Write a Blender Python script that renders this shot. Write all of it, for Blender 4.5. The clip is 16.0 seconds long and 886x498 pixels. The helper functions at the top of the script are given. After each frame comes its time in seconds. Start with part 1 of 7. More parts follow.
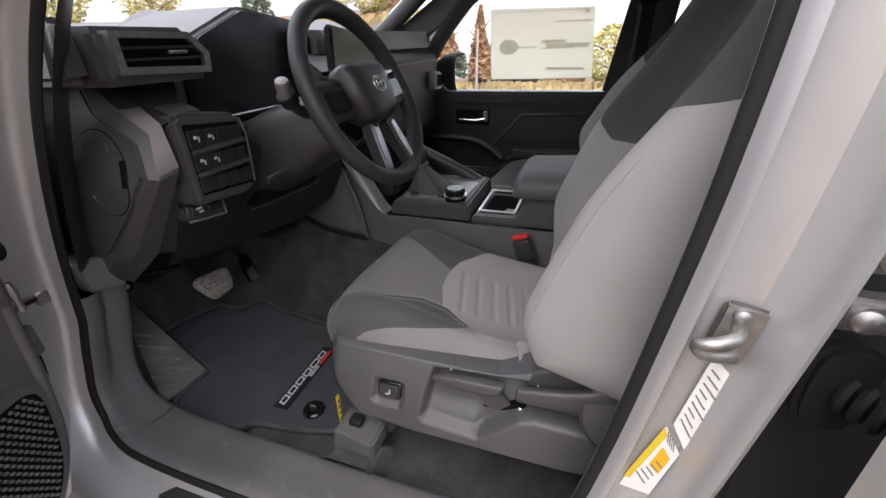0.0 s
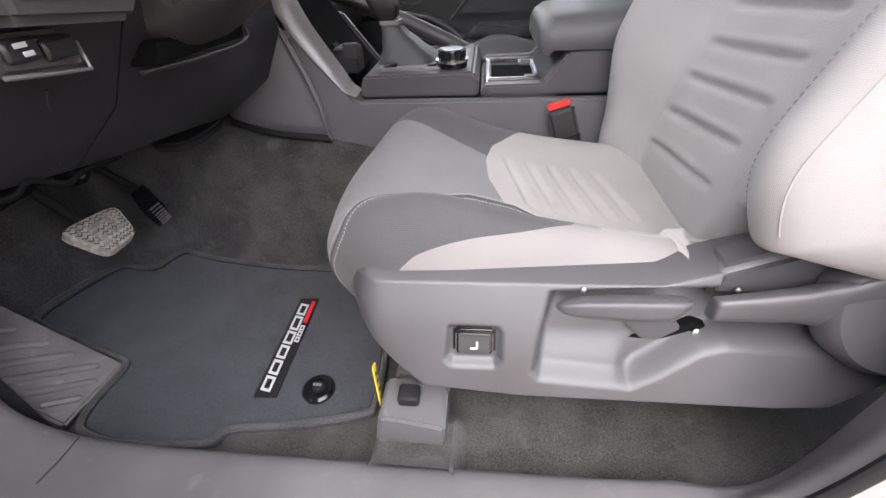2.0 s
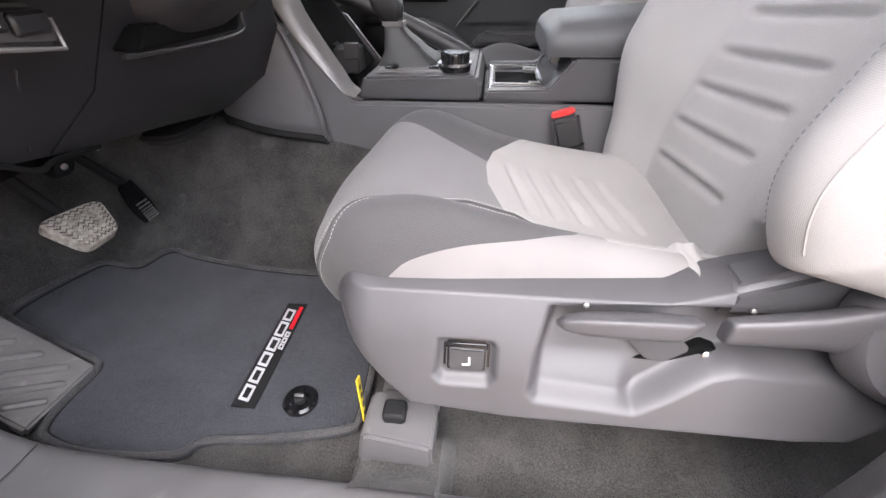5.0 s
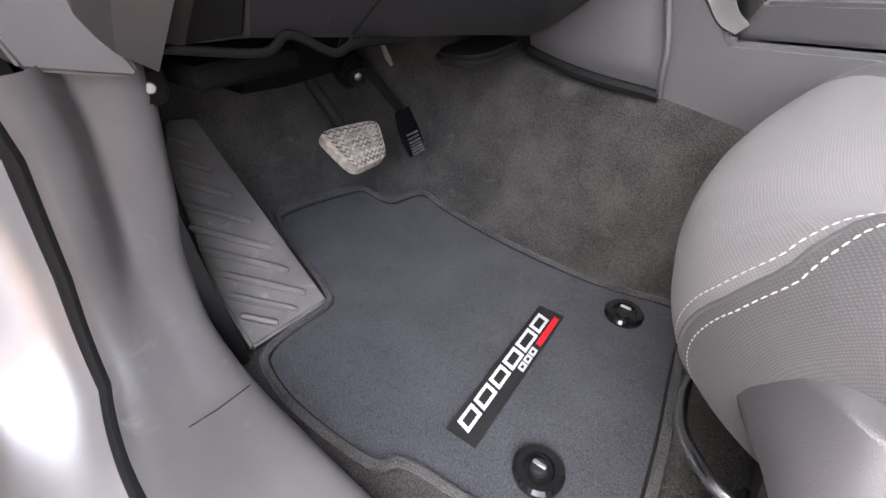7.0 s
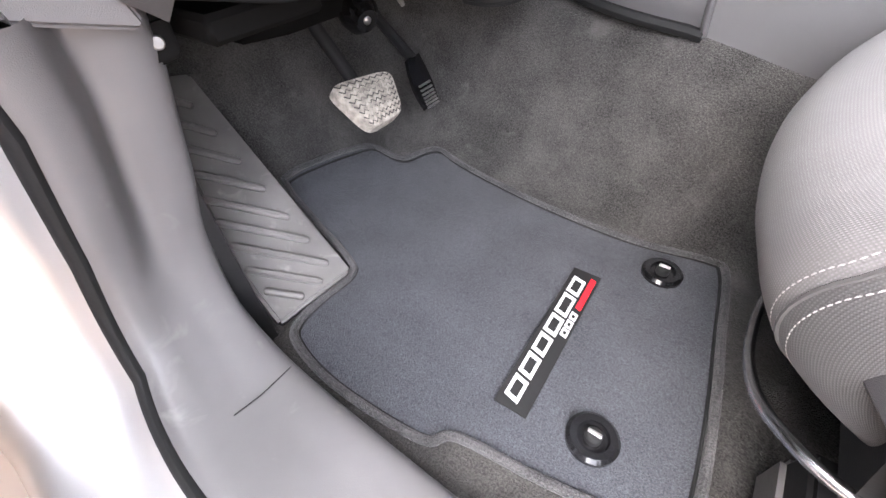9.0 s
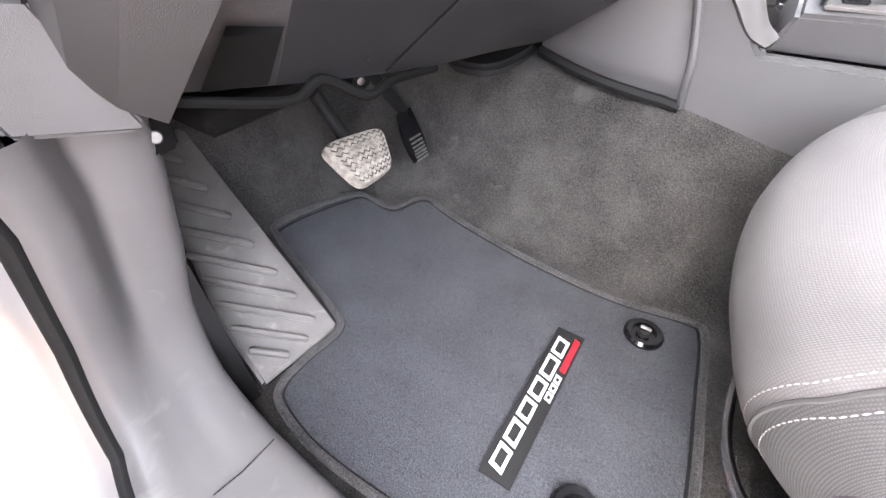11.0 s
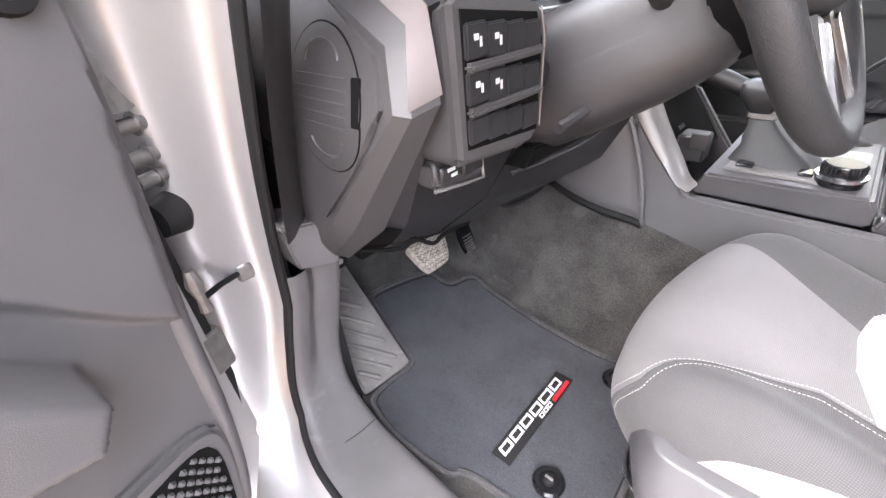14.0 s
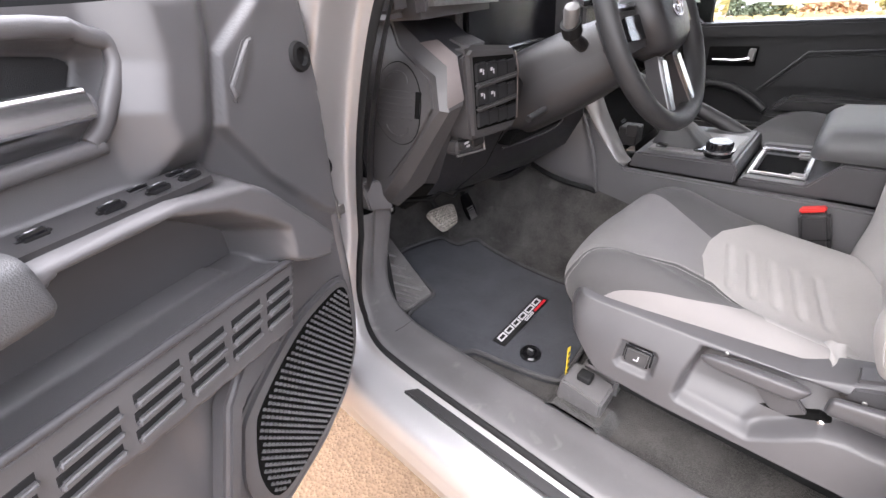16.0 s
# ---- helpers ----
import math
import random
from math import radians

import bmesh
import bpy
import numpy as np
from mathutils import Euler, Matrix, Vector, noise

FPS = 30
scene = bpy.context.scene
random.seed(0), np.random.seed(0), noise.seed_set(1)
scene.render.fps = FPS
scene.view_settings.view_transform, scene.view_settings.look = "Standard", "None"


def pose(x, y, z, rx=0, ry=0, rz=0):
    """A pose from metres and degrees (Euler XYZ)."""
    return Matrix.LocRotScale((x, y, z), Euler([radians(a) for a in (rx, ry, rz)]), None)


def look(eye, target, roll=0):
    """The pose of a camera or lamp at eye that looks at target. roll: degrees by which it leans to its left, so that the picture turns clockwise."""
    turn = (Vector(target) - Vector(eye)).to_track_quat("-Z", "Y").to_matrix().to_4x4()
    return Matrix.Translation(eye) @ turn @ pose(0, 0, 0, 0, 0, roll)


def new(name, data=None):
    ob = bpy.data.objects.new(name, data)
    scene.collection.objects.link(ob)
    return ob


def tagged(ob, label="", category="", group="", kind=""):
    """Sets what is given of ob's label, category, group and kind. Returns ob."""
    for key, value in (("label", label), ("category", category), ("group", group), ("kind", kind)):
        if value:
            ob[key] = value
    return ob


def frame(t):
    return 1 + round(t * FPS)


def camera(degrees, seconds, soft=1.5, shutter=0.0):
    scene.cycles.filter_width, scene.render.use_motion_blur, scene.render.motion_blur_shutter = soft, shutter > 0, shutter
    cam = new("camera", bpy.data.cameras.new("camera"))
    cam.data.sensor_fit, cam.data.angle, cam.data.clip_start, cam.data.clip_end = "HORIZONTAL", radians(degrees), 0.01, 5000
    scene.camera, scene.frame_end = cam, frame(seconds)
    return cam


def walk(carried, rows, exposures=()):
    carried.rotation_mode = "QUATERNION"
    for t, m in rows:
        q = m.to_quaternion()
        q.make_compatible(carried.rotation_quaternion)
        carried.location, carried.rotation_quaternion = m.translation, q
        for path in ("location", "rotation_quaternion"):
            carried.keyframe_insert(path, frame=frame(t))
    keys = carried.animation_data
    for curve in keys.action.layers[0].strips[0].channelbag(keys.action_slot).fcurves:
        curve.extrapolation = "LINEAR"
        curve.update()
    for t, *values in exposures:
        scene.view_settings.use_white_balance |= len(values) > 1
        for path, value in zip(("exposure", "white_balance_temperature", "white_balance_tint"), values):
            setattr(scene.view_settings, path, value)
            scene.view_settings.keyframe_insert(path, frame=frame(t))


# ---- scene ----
cam = camera(94.1, 16.0)
PATH = [
    (0, (0.231, -1.164, 1.341), (-0.368, 0.516, 0.437), -1.8),
    (0.5, (0.129, -1.176, 1.314), (-0.352, 0.495, 0.325), -2.8),
    (1, (0.041, -1.072, 1.233), (-0.349, 0.591, 0.191), -4.0),
    (1.5, (-0.025, -0.987, 1.151), (-0.288, 0.638, 0.016), -3.4),
    (2, (-0.038, -0.985, 1.134), (-0.234, 0.61, -0.057), -3.1),
    (2.5, (-0.035, -0.951, 1.121), (-0.194, 0.628, -0.095), -2.6),
    (3, (-0.034, -0.94, 1.111), (-0.195, 0.631, -0.117), -2.6),
    (3.5, (-0.031, -0.93, 1.103), (-0.188, 0.638, -0.129), -2.4),
    (3.7, (-0.03, -0.929, 1.099), (-0.174, 0.641, -0.131), -2.0),
    (5.8, (-0.056, -0.98, 1.153), (-0.392, 0.648, 0.041), 2.6),
    (6, (-0.091, -0.98, 1.165), (-0.56, 0.614, 0.053), 2.1),
    (6.5, (-0.186, -0.883, 1.115), (-1.014, 0.524, -0.04), 0.3),
    (7, (-0.23, -0.82, 1.005), (-1.242, 0.399, -0.216), -2.3),
    (7.5, (-0.259, -0.801, 1.0), (-1.325, 0.292, -0.292), -4.3),
    (8, (-0.252, -0.833, 0.984), (-1.286, 0.211, -0.373), -5.5),
    (8.5, (-0.275, -0.846, 1.001), (-1.211, 0.238, -0.395), -4.5),
    (8.7, (-0.286, -0.833, 1.001), (-1.182, 0.274, -0.402), -4.0),
    (10.8, (-0.303, -0.806, 1.016), (-1.184, 0.398, -0.316), -1.1),
    (11, (-0.306, -0.802, 1.04), (-1.183, 0.414, -0.284), -0.7),
    (11.5, (-0.302, -0.81, 1.048), (-1.224, 0.42, -0.233), -1.2),
    (12, (-0.311, -0.815, 1.036), (-1.263, 0.427, -0.21), -1.7),
    (12.5, (-0.317, -0.818, 1.047), (-1.338, 0.444, -0.121), -3.1),
    (13, (-0.311, -0.78, 1.123), (-1.4, 0.495, 0.034), -4.5),
    (13.5, (-0.227, -0.85, 1.189), (-1.398, 0.388, 0.143), -5.4),
    (14, (-0.126, -0.949, 1.249), (-1.352, 0.21, 0.175), -5.8),
    (14.5, (0.008, -1.061, 1.235), (-1.249, 0.049, 0.144), -6.8),
    (15, (0.053, -1.136, 1.271), (-1.195, -0.005, 0.194), -7.0),
    (15.5, (0.063, -1.191, 1.324), (-1.168, -0.017, 0.272), -6.7),
    (16, (0.079, -1.224, 1.324), (-1.141, -0.038, 0.273), -6.4),
]
EXPOSURES = [(0, 1.05), (0.5, 1.5), (1.0, 1.85), (1.5, 2.2), (2.5, 2.7), (3.5, 2.85), (6, 2.65), (6.5, 2.7), (7, 3.15), (8.5, 3.85), (11, 4.1), (12.5, 4.0), (13.5, 4.05), (14.0, 3.5), (14.5, 3.3), (15, 3.1), (16, 2.55)]
CAB_LEAN = 4.5
TURNED = Matrix.Translation((0, -0.9, 0.65)) @ Matrix.Rotation(radians(CAB_LEAN), 4, "X") @ Matrix.Translation((0, 0.9, -0.65))
walk(cam, [(t, TURNED @ look(eye, target, roll)) for t, eye, target, roll in PATH], EXPOSURES)

# ---------------------------------------------------------------- light
SUN_EL, SUN_AZ = 52.0, 182.0
world = bpy.data.worlds.new("sky")
scene.world = world
world.use_nodes = True
wn = world.node_tree.nodes
sky = wn.new("ShaderNodeTexSky")
sky.sky_type = "NISHITA"
sky.sun_disc = False
sky.sun_elevation = radians(SUN_EL)
sky.sun_rotation = radians(SUN_AZ)
sky.dust_density, sky.air_density = 3.0, 1.0
# bright cloud cover, three times brighter overhead than at the horizon
up = wn.new("ShaderNodeSeparateXYZ")
world.node_tree.links.new(wn.new("ShaderNodeTexCoord").outputs["Generated"], up.inputs[0])
rise = wn.new("ShaderNodeMapRange")
rise.inputs[3].default_value, rise.inputs[4].default_value = 4.8, 14.4
world.node_tree.links.new(up.outputs["Z"], rise.inputs[0])
cloud = wn.new("ShaderNodeVectorMath")
cloud.operation = "MULTIPLY"
cloud.inputs[0].default_value = (1.012, 0.988, 1.078)
world.node_tree.links.new(rise.outputs[0], cloud.inputs[1])
soften = wn.new("ShaderNodeMixRGB")
soften.inputs[0].default_value = 0.65
world.node_tree.links.new(sky.outputs[0], soften.inputs[1])
world.node_tree.links.new(cloud.outputs[0], soften.inputs[2])
world.node_tree.links.new(soften.outputs[0], wn["Background"].inputs[0])
wn["Background"].inputs[1].default_value = 0.15
sun = new("sun", bpy.data.lights.new("sun", "SUN"))
sun.data.energy, sun.data.angle, sun.data.color = 1.0, radians(80), (1.0, 0.96, 0.955)
az = radians(SUN_AZ)
sun.matrix_basis = look((0, 0, 8), (-3 * math.sin(az), -3 * math.cos(az), 8 - 3 * math.tan(radians(SUN_EL))))


# ---------------------------------------------------------------- materials
def material(name, color, rough=0.5, metal=0.0, var=0.0, vscale=20.0, bump=0.0, bscale=400.0, kind="noise", coat=0.0, spec=0.5, rvar=0.0, sheen=0.0):
    m = bpy.data.materials.new(name)
    m.use_nodes = True
    nt, bs = m.node_tree, m.node_tree.nodes["Principled BSDF"]
    bs.inputs["Base Color"].default_value = (*color, 1)
    bs.inputs["Roughness"].default_value = rough
    bs.inputs["Metallic"].default_value = metal
    bs.inputs["Coat Weight"].default_value = coat
    bs.inputs["Coat Roughness"].default_value = 0.06
    bs.inputs["Specular IOR Level"].default_value = spec
    bs.inputs["Sheen Weight"].default_value = sheen
    tc = nt.nodes.new("ShaderNodeTexCoord")
    geo = nt.nodes.new("ShaderNodeNewGeometry")
    if var or rvar:
        n1 = nt.nodes.new("ShaderNodeTexNoise")
        n1.inputs["Scale"].default_value, n1.inputs["Detail"].default_value = vscale, 6
        nt.links.new(geo.outputs["Position"], n1.inputs["Vector"])
        if var:
            ramp = nt.nodes.new("ShaderNodeMapRange")
            ramp.inputs[1].default_value, ramp.inputs[2].default_value = 0.3, 0.7
            ramp.inputs[3].default_value, ramp.inputs[4].default_value = 1 - var, 1 + var
            mix = nt.nodes.new("ShaderNodeVectorMath")
            mix.operation = "MULTIPLY"
            mix.inputs[0].default_value = color
            nt.links.new(n1.outputs[0], ramp.inputs[0])
            nt.links.new(ramp.outputs[0], mix.inputs[1])
            nt.links.new(mix.outputs[0], bs.inputs["Base Color"])
        if rvar:
            r2 = nt.nodes.new("ShaderNodeMapRange")
            r2.inputs[3].default_value, r2.inputs[4].default_value = rough - rvar, rough + rvar
            nt.links.new(n1.outputs[0], r2.inputs[0])
            nt.links.new(r2.outputs[0], bs.inputs["Roughness"])
    if bump:
        b = nt.nodes.new("ShaderNodeBump")
        b.inputs["Strength"].default_value, b.inputs["Distance"].default_value = bump, 0.001
        if kind == "voronoi":
            x = nt.nodes.new("ShaderNodeTexVoronoi")
            out = x.outputs["Distance"]
        else:
            x = nt.nodes.new("ShaderNodeTexNoise")
            x.inputs["Detail"].default_value = 3
            out = x.outputs[0]
        x.inputs["Scale"].default_value = bscale
        nt.links.new(geo.outputs["Position"], x.inputs["Vector"])
        nt.links.new(out, b.inputs["Height"])
        nt.links.new(b.outputs[0], bs.inputs["Normal"])
    return m


def weave(name, color, color2, pitch, bump=0.5, rough=0.9, angle=0.0):
    """Woven upholstery: two crossed waves in world metres."""
    m = material(name, color, rough, sheen=0.08)
    nt, bs = m.node_tree, m.node_tree.nodes["Principled BSDF"]
    geo = nt.nodes.new("ShaderNodeNewGeometry")
    rot = nt.nodes.new("ShaderNodeVectorRotate")
    rot.rotation_type = "EULER_XYZ"
    rot.inputs["Rotation"].default_value = (0.0, 0.0, angle)
    flat = nt.nodes.new("ShaderNodeTexCoord")
    nt.links.new(flat.outputs["UV"], rot.inputs["Vector"])
    waves = []
    for d in ("X", "Y"):
        w = nt.nodes.new("ShaderNodeTexWave")
        w.bands_direction = d
        w.inputs["Scale"].default_value = 0.314 / pitch
        w.inputs["Distortion"].default_value = 0.4
        nt.links.new(rot.outputs[0], w.inputs["Vector"])
        waves.append(w)
    mul = nt.nodes.new("ShaderNodeMath")
    mul.operation = "MULTIPLY"
    nt.links.new(waves[0].outputs["Fac"], mul.inputs[0])
    nt.links.new(waves[1].outputs["Fac"], mul.inputs[1])
    big = nt.nodes.new("ShaderNodeTexNoise")
    big.inputs["Scale"].default_value, big.inputs["Detail"].default_value = 9, 5
    nt.links.new(geo.outputs["Position"], big.inputs["Vector"])
    mix = nt.nodes.new("ShaderNodeMixRGB")
    mix.inputs[1].default_value, mix.inputs[2].default_value = (*color2, 1), (*color, 1)
    nt.links.new(mul.outputs[0], mix.inputs[0])
    rng = nt.nodes.new("ShaderNodeMapRange")
    rng.inputs[1].default_value, rng.inputs[2].default_value = 0.3, 0.7
    rng.inputs[3].default_value, rng.inputs[4].default_value = 0.93, 1.05
    nt.links.new(big.outputs[0], rng.inputs[0])
    vm = nt.nodes.new("ShaderNodeVectorMath")
    vm.operation = "MULTIPLY"
    nt.links.new(mix.outputs[0], vm.inputs[0])
    nt.links.new(rng.outputs[0], vm.inputs[1])
    nt.links.new(vm.outputs[0], bs.inputs["Base Color"])
    b = nt.nodes.new("ShaderNodeBump")
    b.inputs["Strength"].default_value, b.inputs["Distance"].default_value = bump, 0.0006
    nt.links.new(mul.outputs[0], b.inputs["Height"])
    nt.links.new(b.outputs[0], bs.inputs["Normal"])
    return m


def pile(name, dark, light, scale=900.0, rough=1.0, depth=0.003, blotch=0.55):
    """Carpet: fibres at a small scale, tread marks at a larger one."""
    m = material(name, dark, rough, sheen=0.15, spec=0.1)
    nt, bs = m.node_tree, m.node_tree.nodes["Principled BSDF"]
    geo = nt.nodes.new("ShaderNodeNewGeometry")
    fine = nt.nodes.new("ShaderNodeTexNoise")
    fine.inputs["Scale"].default_value, fine.inputs["Detail"].default_value = scale, 2
    big = nt.nodes.new("ShaderNodeTexNoise")
    big.inputs["Scale"].default_value, big.inputs["Detail"].default_value = 14, 8
    for n in (fine, big):
        nt.links.new(geo.outputs["Position"], n.inputs["Vector"])
    add = nt.nodes.new("ShaderNodeMath")
    add.operation = "MULTIPLY_ADD"
    add.inputs[1].default_value, add.inputs[2].default_value = blotch, 0.30 - blotch / 2
    nt.links.new(big.outputs[0], add.inputs[0])
    add2 = nt.nodes.new("ShaderNodeMath")
    add2.operation = "MULTIPLY_ADD"
    add2.inputs[1].default_value = 0.8
    nt.links.new(fine.outputs[0], add2.inputs[0])
    nt.links.new(add.outputs[0], add2.inputs[2])
    ramp = nt.nodes.new("ShaderNodeValToRGB")
    ramp.color_ramp.elements[0].position, ramp.color_ramp.elements[1].position = 0.5, 1.0
    ramp.color_ramp.elements[0].color, ramp.color_ramp.elements[1].color = (*dark, 1), (*light, 1)
    nt.links.new(add2.outputs[0], ramp.inputs[0])
    nt.links.new(ramp.outputs[0], bs.inputs["Base Color"])
    b = nt.nodes.new("ShaderNodeBump")
    b.inputs["Strength"].default_value, b.inputs["Distance"].default_value = 0.9, depth
    nt.links.new(fine.outputs[0], b.inputs["Height"])
    nt.links.new(b.outputs[0], bs.inputs["Normal"])
    return m


DASH = material("black_grained_plastic", (0.026, 0.025, 0.026), 0.36, spec=0.5, bump=0.25, bscale=1500, kind="voronoi", var=0.12, vscale=7, rvar=0.08)
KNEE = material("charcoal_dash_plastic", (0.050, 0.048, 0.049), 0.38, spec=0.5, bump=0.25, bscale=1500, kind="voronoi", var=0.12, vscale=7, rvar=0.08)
FLANK = material("smooth_grey_console_plastic", (0.105, 0.102, 0.105), 0.42, spec=0.5, bump=0.15, bscale=1500, kind="voronoi", var=0.08, vscale=8, rvar=0.06)
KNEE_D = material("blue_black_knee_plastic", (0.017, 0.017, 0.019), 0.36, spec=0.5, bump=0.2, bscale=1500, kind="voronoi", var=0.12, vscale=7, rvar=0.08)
# door plastic blackened to carry the shade on the far side and in recesses
BLACKP = material("shade_blackened_plastic", (0.014, 0.014, 0.015), 0.42, spec=0.4, bump=0.3, bscale=1400, kind="voronoi", var=0.1, vscale=8)
GREY = material("charcoal_grained_plastic", (0.064, 0.062, 0.065), 0.34, spec=0.4, bump=0.16, bscale=1300, kind="voronoi", var=0.10, vscale=8, rvar=0.08)
TRIM = material("dark_grey_sill_plastic", (0.108, 0.104, 0.105), 0.34, spec=0.4, bump=0.2, bscale=1600, kind="voronoi", var=0.14, vscale=10, rvar=0.1)
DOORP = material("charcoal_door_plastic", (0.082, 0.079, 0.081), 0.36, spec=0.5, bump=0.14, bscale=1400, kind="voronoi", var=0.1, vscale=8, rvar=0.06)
SWITCH = material("matt_black_switch", (0.016, 0.016, 0.017), 0.42)
SATIN = material("satin_grey_trim", (0.19, 0.183, 0.18), 0.30, metal=0.35, var=0.06, vscale=12)
FACET = material("satin_bronze_facet", (0.22, 0.192, 0.185), 0.48, metal=0.7, bump=0.08, bscale=1500, kind="voronoi", var=0.08, vscale=12)
PLATE = material("grey_ribbed_plastic", (0.135, 0.129, 0.124), 0.42, bump=0.25, bscale=900, var=0.22, vscale=16, rvar=0.08)
GLOSS = material("gloss_black", (0.008, 0.008, 0.009), 0.12)
SCREEN = material("unlit_display", (0.004, 0.004, 0.006), 0.22)
RUBBER = material("black_rubber", (0.0115, 0.0115, 0.012), 0.7, spec=0.25, bump=0.2, bscale=500, var=0.1)
CHROME = material("satin_chrome", (0.62, 0.62, 0.64), 0.24, metal=1.0, var=0.05, vscale=60)
ZINC = material("zinc_steel", (0.36, 0.355, 0.345), 0.48, metal=1.0, var=0.15, vscale=90)
PAINT = material("silver_metallic_paint", (0.52, 0.512, 0.512), 0.38, metal=0.6, coat=0.5, var=0.04, vscale=5)
CARPET = pile("charcoal_carpet", (0.018, 0.0175, 0.017), (0.108, 0.103, 0.098), 520)
MATPILE = pile("blue_black_mat_pile", (0.020, 0.0215, 0.026), (0.082, 0.086, 0.097), 620, depth=0.002, blotch=0.28)
BINDING = pile("grey_edge_binding", (0.022, 0.022, 0.024), (0.115, 0.112, 0.112), 600)
FAB_D = weave("dark_grey_weave", (0.072, 0.070, 0.071), (0.046, 0.045, 0.046), 0.0018, bump=0.4)
FAB_M = weave("mid_grey_weave", (0.168, 0.162, 0.164), (0.122, 0.117, 0.118), 0.0018, bump=0.4)
# the pale weave again, darkened to offset strong light on the cushion side
FAB_S = weave("pale_weave_toned_down", (0.205, 0.194, 0.191), (0.170, 0.161, 0.158), 0.0012, bump=0.3)
FAB_L = weave("pale_grey_weave", (0.318, 0.303, 0.297), (0.262, 0.250, 0.244), 0.0014, bump=0.4)
LEATHER = material("black_leather", (0.028, 0.028, 0.029), 0.45, spec=0.35, bump=0.35, bscale=700, kind="voronoi", rvar=0.06, vscale=20)
ARM = material("charcoal_armrest_vinyl", (0.075, 0.075, 0.077), 0.5, bump=0.3, bscale=900, kind="voronoi")
HEADLINER = material("pale_headliner", (0.42, 0.42, 0.42), 0.95, bump=0.3, bscale=900)
THREAD = material("white_thread", (0.36, 0.35, 0.345), 0.8)
WHITE = material("white_print", (0.50, 0.50, 0.51), 0.6)
PAPER = material("white_label", (0.72, 0.71, 0.69), 0.5, var=0.04, vscale=30)
INK = material("grey_ink", (0.16, 0.16, 0.17), 0.7)
YELLOW = material("yellow_print", (0.62, 0.46, 0.03), 0.5)
AMBER = material("amber_print", (0.75, 0.38, 0.02), 0.5)
RED = material("red_plastic", (0.62, 0.035, 0.03), 0.4)
REDINK = material("red_print", (0.55, 0.01, 0.02), 0.5)
# near-black that puts the shade of openings and deep places into the colour
SHADE_BLACK = material("shade_black", (0.006, 0.006, 0.006), 0.9, spec=0.05)


def scuffed(m, light, scale, lo, hi):
    """Pale rubbed marks over a material's own colour."""
    nt, bs = m.node_tree, m.node_tree.nodes["Principled BSDF"]
    geo = nt.nodes.new("ShaderNodeNewGeometry")
    n = nt.nodes.new("ShaderNodeTexNoise")
    n.inputs["Scale"].default_value, n.inputs["Detail"].default_value, n.inputs["Distortion"].default_value = scale, 9, 0.6
    r = nt.nodes.new("ShaderNodeMapRange")
    r.inputs[1].default_value, r.inputs[2].default_value, r.inputs[4].default_value = lo, hi, 0.75
    mix = nt.nodes.new("ShaderNodeMixRGB")
    mix.inputs[2].default_value = (*light, 1)
    nt.links.new(geo.outputs["Position"], n.inputs["Vector"])
    nt.links.new(n.outputs[0], r.inputs[0])
    nt.links.new(r.outputs[0], mix.inputs[0])
    nt.links.new(bs.inputs["Base Color"].links[0].from_socket, mix.inputs[1])
    nt.links.new(mix.outputs[0], bs.inputs["Base Color"])


scuffed(TRIM, (0.17, 0.165, 0.16), 34, 0.62, 0.80)
scuffed(PLATE, (0.24, 0.23, 0.22), 40, 0.60, 0.74)
scuffed(CARPET, (0.10, 0.097, 0.092), 26, 0.60, 0.78)


SHEET = material("cream_window_sheet", (0.62, 0.60, 0.52), 0.8, var=0.05, vscale=8)
through_light = SHEET.node_tree.nodes.new("ShaderNodeBsdfTranslucent")
through_light.inputs[0].default_value = (0.95, 0.93, 0.84, 1)
both = SHEET.node_tree.nodes.new("ShaderNodeMixShader")
both.inputs[0].default_value = 0.85
SHEET.node_tree.links.new(SHEET.node_tree.nodes["Principled BSDF"].outputs[0], both.inputs[1])
SHEET.node_tree.links.new(through_light.outputs[0], both.inputs[2])
SHEET.node_tree.links.new(both.outputs[0], SHEET.node_tree.nodes["Material Output"].inputs[0])


def pedal_pad():
    m = material("worn_pedal_rubber", (0.35, 0.32, 0.28), 0.75, bump=0.3, bscale=300, var=0.45, vscale=120)
    return m


PEDAL = pedal_pad()
PADBASE = material("dark_pedal_rubber", (0.050, 0.046, 0.043), 0.7, bump=0.3, bscale=300, var=0.4, vscale=90)
GLASS = bpy.data.materials.new("window_glass")
GLASS.use_nodes = True
gb = GLASS.node_tree.nodes["Principled BSDF"]
gb.inputs["Base Color"].default_value = (0.93, 0.96, 0.95, 1)
gb.inputs["Transmission Weight"].default_value = 1.0
gb.inputs["Roughness"].default_value = 0.0
gb.inputs["IOR"].default_value = 1.05


